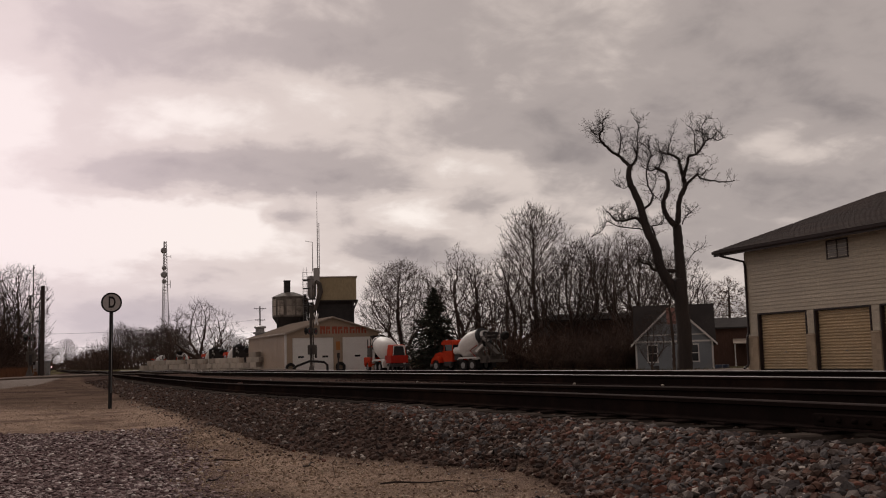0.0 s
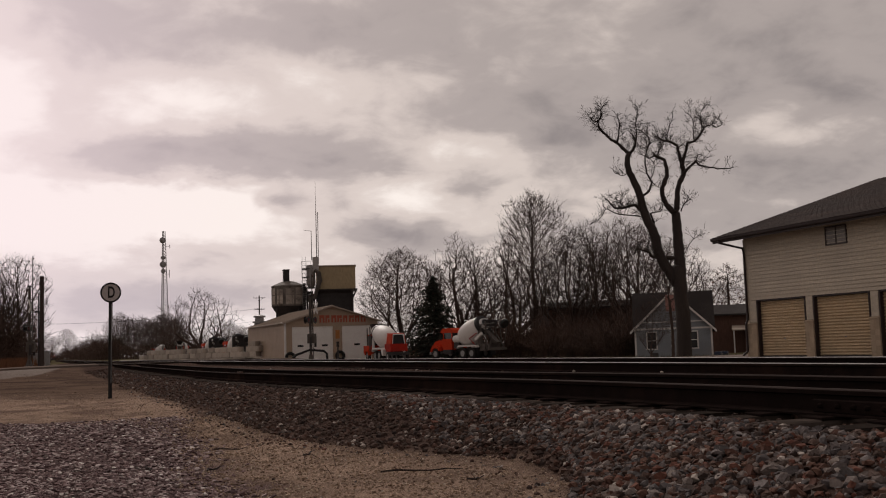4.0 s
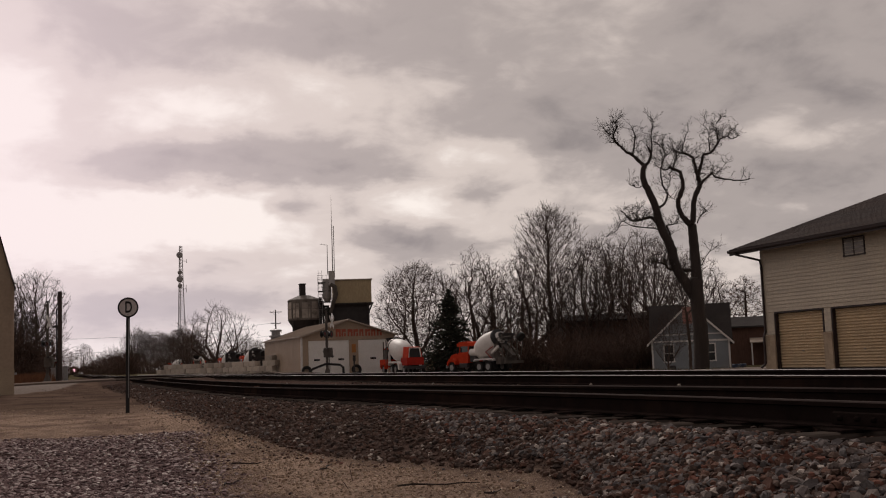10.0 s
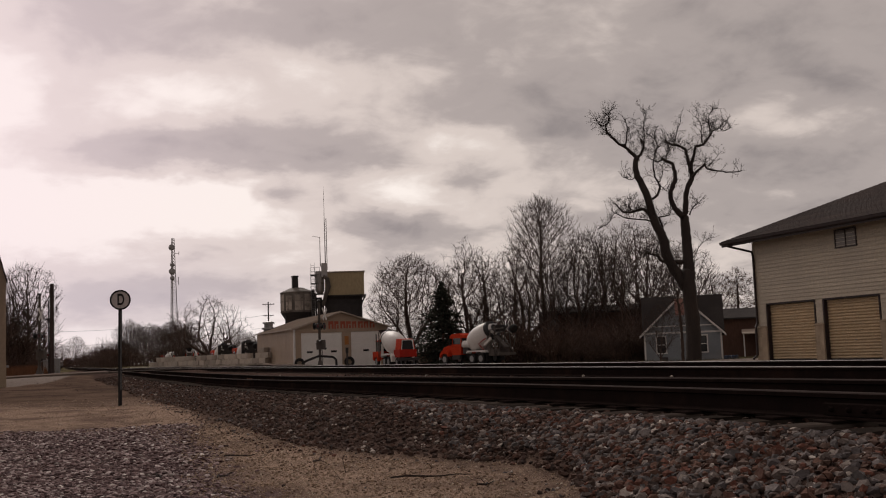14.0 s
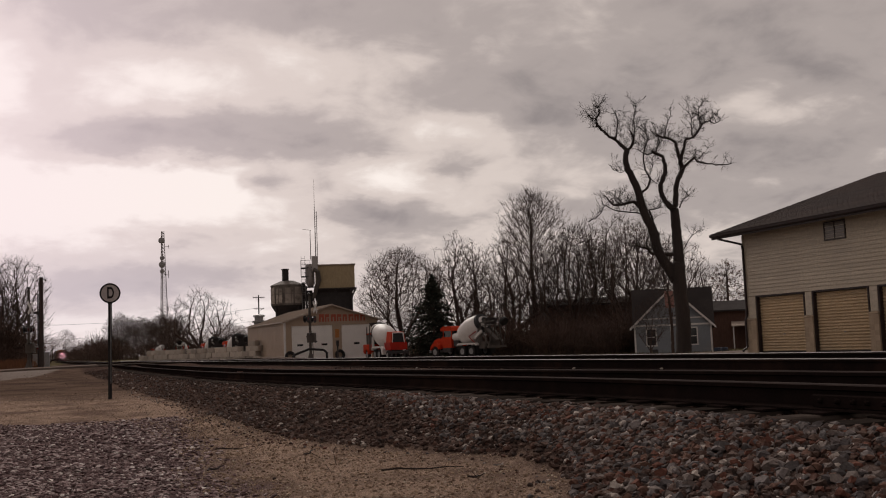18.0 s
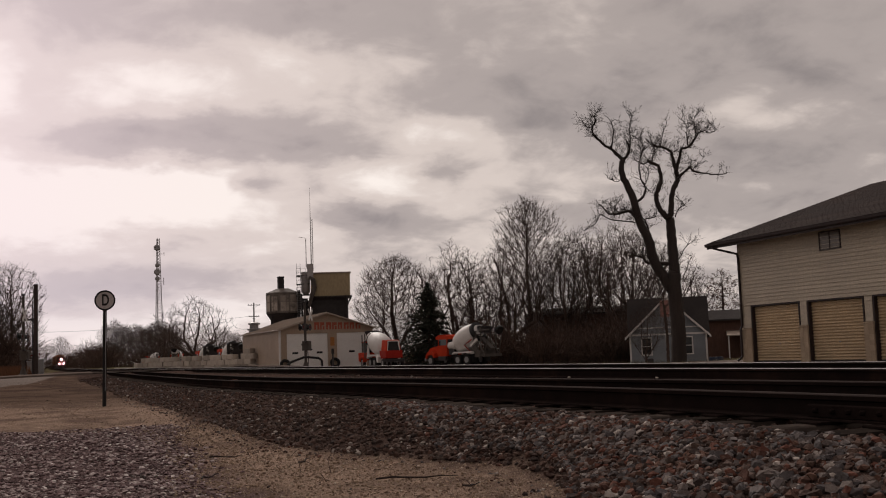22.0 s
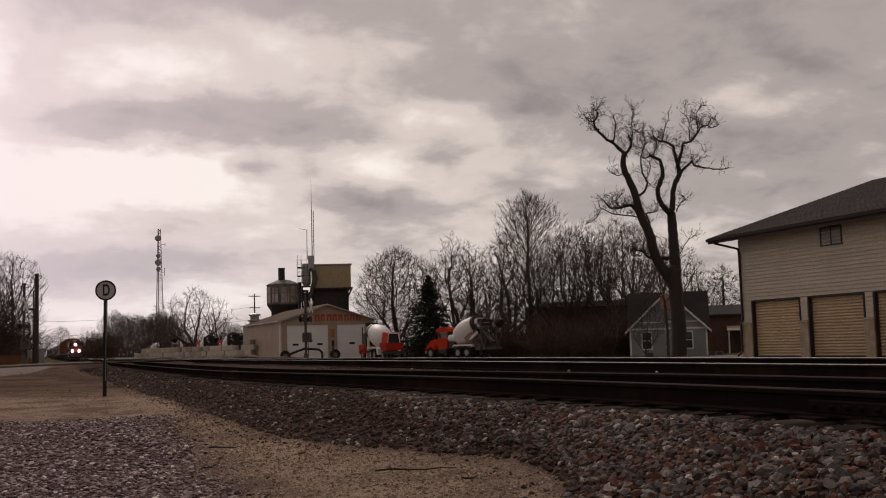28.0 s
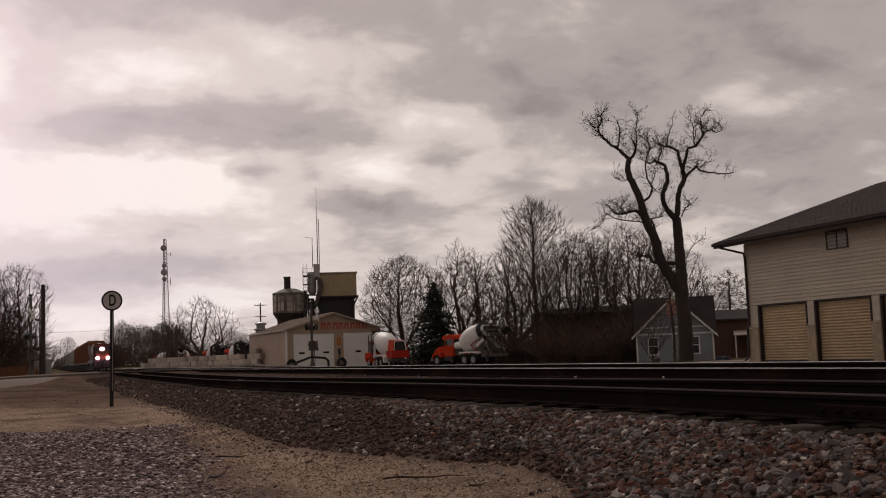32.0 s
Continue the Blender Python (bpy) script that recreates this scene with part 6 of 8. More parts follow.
    for x in (-0.83, 0.83):
        part("ditch_light", Geo().lathe([(0.0, -0.02), (0.26, -0.02), (0.26, 0.04), (0.0, 0.06)], 14).moved(Matrix.Translation((x, 0.45, 1.95)) @ face), lamp, e, "bright white ditch light" if lit else "")
        part("ditch_bracket", Geo().box(x - 0.2, 0.54, 1.65, x + 0.2, 0.66, 1.8), BLACK, e)
    for x in (-0.14, 0.14):
        part("headlight", Geo().lathe([(0.0, -0.02), (0.22, -0.02), (0.22, 0.04), (0.0, 0.06)], 14).moved(Matrix.Translation((x, 2.52, 3.55)) @ face), lamp, e, "bright white headlight" if lit else "")
    part("headlight_case", Geo().box(-0.34, 2.535, 3.36, 0.34, 2.598, 3.74, 0.01), BLACK, e)
    return e


def make_hopper(label, mat, top):
    c = thing("freight_car", label, "freight car", group="train cars")
    L = 17.5
    part("underframe", Geo().box(-1.4, 0.4, 1.0, 1.4, L - 0.4, 1.3), DARK_STEEL, c)
    body = part("car_body", Geo().prism([(-1.5, 1.3), (1.5, 1.3), (1.55, 1.5), (1.55, top - 0.2), (1.45, top - 0.06), (-1.45, top - 0.06), (-1.55, top - 0.2), (-1.55, 1.5)], "y", 0.9, L - 0.9), mat, c)
    for i in range(12):
        y = 1.3 + i * 1.35
        for s in (-1, 1):
            part("rib", Geo().box(s * 1.58 - 0.04, y - 0.06, 1.4, s * 1.58 + 0.04, y + 0.06, top - 0.25), mat, body)
    for y in (2.2, L - 2.2):
        bogie(c, y, 2)
    part("roof_walk", Geo().box(-0.5, 0.9, top - 0.06, 0.5, L - 0.9, top), GALV, c)
    part("coupler", Geo().box(-0.15, -0.2, 0.75, 0.15, 0.6, 1.0, 0.02).box(-0.15, L - 0.6, 0.75, 0.15, L + 0.2, 1.0, 0.02), DARK_STEEL, c)
    return c


def make_train():
    cars = [(make_engine("dark orange leading locomotive with bright white headlights", True), 0.0)]
    y = 22.6
    box = make_hopper("tall rust-orange boxed freight car with ribbed sides", BOX_ORANGE, 5.5)
    pale = make_hopper("pale grey covered freight car with ribbed sides", CONTAINER, 5.2)
    low = make_hopper("low pale grey freight car with ribbed sides", CONTAINER, 4.2)
    cars += [(box, y)]
    for i in range(4):
        y += 18.0
        cars.append((copy_thing(box, Matrix.Identity(4)), y))
    y += 18.0
    cars += [(pale, y), (low, y + 18.0)]
    y += 18.0
    for i in range(22):
        y += 18.0
        cars.append((copy_thing((pale, pale, low)[(i * 5 + 2) % 3], Matrix.Identity(4)), y))
    return cars


TRAIN = make_train()


# ---- trees ----
def grow(g, rng, p, d, length, r, level, top, spread_deg, kids, up=0.12, wob=0.16, thin=0.012, reach=1.0):
    """A limb and all that springs from it. level: its order; top: the finest order."""
    n = 6 if level == 0 else 5 if level == 1 else 4 if level < top else 3
    pts, rad = [p.copy()], [r]
    q, way = p.copy(), d.normalized()
    for i in range(n):
        way = (way + Vector((rng.gauss(0, wob), rng.gauss(0, wob), rng.gauss(0, wob) + up)) * (0.6 if level == 0 else 1)).normalized()
        q = q + way * length / n
        pts.append(q.copy())
        rad.append(max(r * (1 - 0.72 * (i + 1) / n), thin * 0.55))
    g.tube(pts, rad, 8 if level == 0 else 5 if level == 1 else 3, cap=False)
    if level >= top:
        return
    count = kids[min(level, len(kids) - 1)]
    for k in range(count):
        f = rng.uniform(0.22 if level else 0.30, 1.0) if k else 1.0
        i = min(int(f * n), n - 1)
        a = pts[i].lerp(pts[i + 1], f * n - i if f < 1 else 1.0)
        base = (pts[i + 1] - pts[i]).normalized()
        turn = radians(rng.uniform(0.55, 1.25) * spread_deg) * (0.4 if k == 0 else 1)
        side = base.orthogonal().normalized()
        side.rotate(Matrix.Rotation(rng.uniform(0, 6.283), 3, base))
        nd = base * math.cos(turn) + side * math.sin(turn)
        scale = rng.uniform(0.5, 0.8) * (1.12 - 0.45 * f)
        if level == 0:
            scale *= reach * (1.0 if reach == 1.0 else (1.25 - 0.75 * f) if f < 0.97 else 1.0)
        grow(g, rng, a, nd, length * scale, max(rad[min(i + 1, n)] * 0.72, thin), level + 1, top, spread_deg, kids, up, wob * 1.05, thin, reach)


def colony(seed, stems, crown, number, trunk, step=0.32, kill=0.55, reach=3.2, up=0.10, tip=0.012, twigs=3, twig=0.7, wander=0.16, lift=0.0):
    """A bare tree whose twigs fill a crown. stems: courses of the main stems from the ground; crown(rng): a place within the crown."""
    rng = random.Random(seed)
    rs = np.random.RandomState(seed)
    buds = np.array([crown(rng) for _ in range(number)])
    pos, above, kids = [], [], []

    def node(p, under):
        pos.append(np.array(p, float))
        above.append(under)
        kids.append(0)
        if under >= 0:
            kids[under] += 1
        return len(pos) - 1

    for course in stems:
        at = -1
        for a, b in zip(course[:-1], course[1:]):
            a, b = np.array(a, float), np.array(b, float)
            n = max(1, int(np.linalg.norm(b - a) / step))
            for k in range(n):
                q = a + (b - a) * k / n
                if at < 0 and pos:
                    at = int(np.argmin([np.linalg.norm(w - q) for w in pos]))
                    continue
                at = node(q + rs.normal(0, 0.02, 3), at)
    near = np.zeros(number, int)
    far = np.full(number, 1e9)
    fresh = list(range(len(pos)))
    for turn in range(140):
        for i in fresh:
            d = np.linalg.norm(buds - pos[i], axis=1)
            m = d < far
            far[m], near[m] = d[m], i
        keep = far > kill
        buds, near, far = buds[keep], near[keep], far[keep]
        live = far < (reach if turn > 12 else 1e8)
        if not live.any():
            break
        fresh = []
        pull = {}
        for i, b in zip(near[live], buds[live]):
            v = b - pos[i]
            pull[i] = pull.get(i, 0) + v / np.linalg.norm(v)
        for i, v in pull.items():
            if kids[i] > 2:
                continue
            v = v / (np.linalg.norm(v) + 1e-6) + rs.normal(0, wander, 3) + np.array([0, 0, up])
            fresh.append(node(pos[i] + v / np.linalg.norm(v) * step, i))
        if not fresh:
            break
    n = len(pos)
    # the boughs rise as they reach out
    high = max(p[2] for p in pos)
    for p in pos:
        p[2] += lift * math.hypot(p[0], p[1]) * smooth_step(0.5, 3.0, p[2])
    scale = high / max(p[2] for p in pos)
    for p in pos:
        p[2] *= scale
    leaf = [1.0 if not k else 0.0 for k in kids]
    for i in range(n - 1, 0, -1):
        if above[i] >= 0:
            leaf[above[i]] += leaf[i]
    power = math.log(max(leaf)) / math.log(trunk / tip)
    rad = [tip * max(c, 1) ** (1 / power) for c in leaf]
    heir = [-1] * n
    for i in range(n):
        u = above[i]
        if u >= 0 and (heir[u] < 0 or leaf[i] > leaf[heir[u]]):
            heir[u] = i
    g = Geo()
    g.lathe([(trunk * 1.7, -0.35), (trunk * 1.25, 0.05), (trunk * 1.02, 0.5)], 9)
    for i in range(n):
        u = above[i]
        if u >= 0 and heir[u] == i:
            continue
        pts, rr, k = ([pos[u]], [min(rad[i] * 1.15, rad[u])], i) if u >= 0 else ([], [], i)
        while k >= 0:
            pts.append(pos[k])
            rr.append(rad[k])
            k = heir[k]
        if len(pts) > 1:
            g.tube(pts, rr, 8 if rr[0] > 0.16 else 5 if rr[0] > 0.06 else 3, cap=False)
        if i == 0:
            g.cut = (len(g.v), len(g.f))
    for i in range(n):
        if above[i] < 0 or rad[i] > tip * 2.2 or (kids[i] and rng.random() < 0.55):
            continue
        base = Vector(pos[i] - pos[above[i]]).normalized()
        for _ in range(twigs):
            d = (base + Vector((rng.gauss(0, 0.5), rng.gauss(0, 0.5), rng.gauss(0.25, 0.4)))).normalized()
            L = twig * rng.uniform(0.5, 1.2)
            p = Vector(pos[i])
            g.tube([p, p + (d + Vector((0, 0, 0.08))) * L], [tip * 0.8, tip * 0.35], 3, cap=False)
    return g


def egg(height, low, width, belly=0.4, shell=0.5, lean=0.0, top=0.12):
    """Places within a crown from low to height, widest at the belly, most of them near its skin."""
    def place(rng):
        u = rng.random()
        w = math.sin(math.pi * 0.5 * min(u / belly, 1.0)) ** 0.7 if u < belly else math.cos(math.pi * 0.5 * (u - belly) / (1.0 - belly)) ** 0.8
        a = rng.uniform(0, 2 * math.pi)
        r = width * max(w, top) * rng.random() ** shell * (0.86 + 0.2 * math.sin(a * 3 + u * 7) * rng.random())
        return (r * math.cos(a) + lean * u * u, r * math.sin(a), low + (height - low) * u)
    return place


def shrub(seed, height, stems, thin=0.012):
    rng = random.Random(seed)
    g = Geo()
    for i in range(stems):
        a = rng.uniform(0, 6.283)
        d = Vector((math.cos(a) * rng.uniform(0.1, 0.55), math.sin(a) * rng.uniform(0.1, 0.55), 1))
        p = Vector((math.cos(a), math.sin(a), 0)) * rng.uniform(0, height * 0.28)
        p.z = -0.1
        grow(g, rng, p, d, height * rng.uniform(0.55, 0.95), 0.04, 1, 2, 34, (0, 9), 0.08, 0.2, thin * 1.15)
    return g


def conifer(seed, height, width):
    """Trunk and whorls of drooping boughs covered in tufts of needles."""
    rng = random.Random(seed)
    trunk, leaf = Geo(), Geo()
    trunk.tube([(0, 0, -0.2), (0.05, 0, height * 0.5), (0, 0.03, height)], [height * 0.02, height * 0.013, 0.01], 7)
    z = height * 0.05
    while z < height * 0.99:
        f = z / height
        reach = width * (1 - f) ** 0.92 * rng.uniform(0.75, 1.12) + 0.05
        for b in range(rng.randint(6, 8)):
            a = rng.uniform(0, 6.283)
            L = reach * rng.uniform(0.7, 1.1)
            dirv = Vector((math.cos(a), math.sin(a), 0))
            trunk.tube([Vector((0, 0, z)), dirv * L * 0.6 + Vector((0, 0, z - L * 0.05)), dirv * L + Vector((0, 0, z - L * 0.16))], [0.035, 0.022, 0.008], 3)
            for k in range(int(6 + L * 10)):
                s = rng.uniform(0.15, 1.0)
                c = dirv * L * s + Vector((rng.gauss(0, 0.03 + 0.14 * s * L), rng.gauss(0, 0.03 + 0.14 * s * L), z - L * 0.16 * s + rng.gauss(0, 0.09)))
                r = rng.uniform(0.10, 0.22)
                t = Vector((rng.gauss(0, 1), rng.gauss(0, 1), rng.gauss(0, 0.5))).normalized()
                u = t.orthogonal().normalized() * r * 0.5
                w = t.cross(u).normalized() * r * 0.4
                t = t * r
                leaf.add([tuple(c - t), tuple(c + u), tuple(c + t * 1.2), tuple(c - u), tuple(c + w), tuple(c - w)], [(0, 1, 2, 3), (0, 4, 2, 5)])
        z += height * 0.022 * rng.uniform(0.8, 1.2)
    return trunk, leaf


def tree_thing(name, label, category, g, mat, at, group=""):
    t = thing(name, label, category, at, group)
    nv, nf = g.cut
    stem, crown = Geo(), Geo()
    stem.v, stem.f = g.v[:nv], g.f[:nf]
    crown.v, crown.f = g.v[nv:], [tuple(i - nv for i in f) for f in g.f[nf:]]
    part("trunk", stem, mat, t)
    part("crown", crown, mat, t)
    return t


def make_oak():
    """The old pruned tree: two great leaders and crooked limbs, described side by side with the view from the yard."""
    base = spot(33.86, 56)
    t = thing("old_tree", "tall dark old bare tree with two crooked leaders", "tree", pose(base.x, base.y, 0.0, 0, 0, -33.86))
    rng = random.Random(21)
    limb, twig = Geo(), Geo()

    def run(points, r0, r1, depth=0.0, n=7, sprout=0.0, size=1.0):
        # local x to the side, z up; depth bends the limb out of the plane
        k = len(points)
        pts = [Vector((x, depth * (i / max(k - 1, 1)) + rng.uniform(-0.06, 0.06), z)) for i, (x, z) in enumerate(points)]
        fine = []
        for i in range(k - 1):
            for s in range(4):
                a = s / 4
                p0, p1, p2, p3 = pts[max(i - 1, 0)], pts[i], pts[i + 1], pts[min(i + 2, k - 1)]
                fine.append(0.5 * ((2 * p1) + (p2 - p0) * a + (2 * p0 - 5 * p1 + 4 * p2 - p3) * a * a + (3 * p1 - p0 - 3 * p2 + p3) * a ** 3))
        fine.append(pts[-1])
        m = len(fine)
        rad = [(r0 + (r1 - r0) * i / (m - 1)) * (0.9 if r0 < 0.25 else 1.0) * (rng.uniform(0.88, 1.12) if r0 < 0.25 else rng.uniform(0.97, 1.03)) for i in range(m)]
        fine = [p + Vector((rng.gauss(0, 0.012), 0, rng.gauss(0, 0.012))) for p in fine]
        limb.tube(fine, rad, n)
        if sprout:
            for i in range(2, m):
                for _ in range(3):
                    if rng.random() < sprout * 1.5:
                        a = rng.uniform(0, 6.283)
                        d = Vector((math.cos(a), math.sin(a), rng.uniform(0.1, 1.3)))
                        grow(twig, rng, fine[i], d, rng.uniform(0.25, 0.68) * size, 0.015, 2, 4, 40, (0, 0, 4, 3), 0.05, 0.26, 0.0062)
        return fine

    run([(-0.01, -0.15), (0.04, 0.94), (0.05, 2.15), (-0.01, 3.38), (0, 4.24), (0.01, 4.61)], 0.42, 0.33, 0, 12, 0)      # trunk
    run([(0.01, 4.24), (0.03, 5.1), (0.01, 5.84), (-0.02, 6.84), (-0.04, 7.52)], 0.31, 0.22, 0.2, 10, 0.02)      # right leader
    run([(-0.09, 7.51), (0.04, 7.87), (0.13, 8.69), (0.27, 9.15), (0.46, 9.51), (0.43, 9.98)], 0.17, 0.145, 0.2, 8, 0.1)      # outer stem
    run([(0.41, 9.93), (0.27, 10.72), (0.24, 11.04), (-0.06, 11.28), (-0.46, 11.41), (-0.77, 11.62)], 0.115, 0.04, 0.3, 7, 0.4)
    run([(0.43, 9.98), (0.51, 10.34), (0.68, 10.85), (0.76, 11.12), (1.14, 11.21), (1.49, 11.6), (1.68, 11.86), (1.99, 11.95), (2.27, 11.8), (2.6, 11.96)], 0.105, 0.018, -0.4, 7, 0.4)
    run([(1.55, 11.67), (1.55, 12.09), (1.51, 12.67), (1.76, 13.09)], 0.045, 0.014, 0, 5, 0.55)
    run([(1.12, 11.23), (1.1, 11.76), (1.11, 12.39), (0.86, 12.83)], 0.045, 0.014, 0.3, 5, 0.5)
    run([(-0.31, 11.37), (-0.21, 11.87), (0.06, 12.48)], 0.035, 0.012, -0.2, 5, 0.4)
    run([(0.49, 9.55), (0.76, 9.85), (0.97, 9.98), (1.13, 10.12), (1.26, 9.92), (1.55, 9.79), (2.04, 9.66), (2.63, 9.57), (3, 9.64)], 0.085, 0.028, -0.5, 6, 0.14)      # long side limb
    run([(1.26, 9.94), (1.46, 10.18), (1.86, 10.6)], 0.028, 0.01, 0, 4, 0.35)
    run([(-0.15, 7.49), (-0.45, 7.88), (-0.63, 8.33), (-0.68, 8.75), (-0.51, 9.16), (-0.37, 9.51), (-0.42, 9.99), (-0.52, 10.33), (-0.8, 10.48), (-1.04, 10.59)], 0.165, 0.085, -0.3, 8, 0.12)      # inner stem
    run([(-0.8, 10.48), (-0.78, 10.76), (-0.59, 11.18), (-0.76, 11.49)], 0.055, 0.02, 0, 5, 0.5)
    run([(-1, 10.58), (-1.32, 10.52), (-1.72, 10.83)], 0.05, 0.02, 0.2, 5, 0.5)
    run([(-0.11, 3.69), (-0.57, 4.49), (-0.98, 5.28), (-1.21, 6.41), (-1.48, 7.05), (-1.69, 7.69), (-1.85, 8.52), (-2.11, 9.28), (-2.34, 9.82), (-2.41, 10.36), (-2.31, 10.79)], 0.3, 0.135, -0.3, 9, 0.05)      # left leader
    run([(-2.31, 10.79), (-2.63, 11.12), (-2.92, 11.46), (-3.32, 11.76), (-3.69, 12.17), (-3.85, 12.45), (-3.85, 12.72), (-3.66, 13.13), (-3.71, 13.37), (-3.53, 13.6)], 0.115, 0.018, 0.3, 7, 0.4)
    run([(-3.86, 12.66), (-4.18, 12.75), (-4.38, 13.09)], 0.035, 0.012, 0, 5, 0.5)
    run([(-3.73, 12.2), (-4.07, 12.2)], 0.03, 0.012, 0, 4, 0.3)
    run([(-2.88, 11.48), (-2.76, 12.09), (-2.75, 12.62), (-2.86, 12.95)], 0.055, 0.016, 0.2, 5, 0.45)
    run([(-2.31, 10.79), (-2.06, 11.02), (-1.92, 11.43), (-2.07, 11.79)], 0.1, 0.05, -0.2, 6, 0.35)
    run([(-1.94, 11.38), (-1.85, 12.01), (-1.85, 12.54), (-1.7, 13.22)], 0.04, 0.012, -0.3, 5, 0.45)
    run([(-1.77, 12.09), (-1.4, 11.81), (-1.21, 11.42), (-1.34, 11.01)], 0.035, 0.02, 0.2, 5, 0.4)
    run([(-1.75, 8.46), (-1.35, 8.75), (-1.22, 9.21), (-1.38, 9.64), (-1.47, 10.07), (-1.47, 10.6), (-1.33, 11.12), (-1.12, 11.42)], 0.08, 0.025, 0.4, 6, 0.25)      # middle stem
    run([(-1.24, 9.32), (-1, 9.04), (-0.73, 8.88)], 0.03, 0.015, 0.2, 4, 0.2)
    run([(-1.18, 9.42), (-1, 9.93), (-1.03, 10.35)], 0.03, 0.012, 0, 4, 0.4)
    run([(-1.85, 7.74), (-2.08, 8.01), (-2.39, 8.01), (-2.7, 7.93), (-3.21, 7.98), (-3.48, 8.32), (-3.72, 8.57)], 0.115, 0.03, 0.4, 6, 0.4)      # low side limb
    run([(-2.7, 7.95), (-2.89, 8.28), (-2.66, 8.58)], 0.04, 0.012, 0.2, 5, 0.5)
    run([(-1.66, 7.25), (-1.83, 7.39), (-2.56, 7.5), (-3.17, 7.64), (-3.63, 7.89), (-3.95, 7.4), (-4.54, 7.1)], 0.055, 0.013, -0.4, 5, 0.42)
    run([(-2.44, 9.78), (-2.71, 9.66), (-3.16, 9.88)], 0.035, 0.012, 0.2, 5, 0.4)
    run([(-1.14, 6.72), (-1.23, 7.22), (-1.31, 7.52), (-0.85, 7.57), (-0.68, 7.9)], 0.08, 0.015, -0.3, 6, 0.35)
    run([(-0.03, 5.13), (-0.75, 5.14), (-1.35, 5.24), (-1.51, 5.48), (-1.79, 5.57), (-2.12, 5.69), (-2.28, 5.42)], 0.13, 0.03, -0.2, 7, 0.22)      # low stub
    run([(-1.46, 5.43), (-1.58, 5.75), (-1.44, 6.05)], 0.05, 0.02, -0.2, 5, 0.35)
    run([(0.28, 5.27), (0.68, 5.93), (1.14, 6.29)], 0.032, 0.01, 0.2, 5, 0.35)
    run([(0.24, 7.56), (0.4, 7.93), (0.76, 8.21)], 0.045, 0.014, 0.2, 5, 0.45)
    run([(-0.54, 4.64), (-0.81, 4.1), (-0.75, 3.54)], 0.05, 0.02, -0.4, 5, 0.2)
    part("trunk", limb, OAK_BARK, t, smooth=True)
    part("twig_crown", twig, OAK_BARK, t)


make_oak()


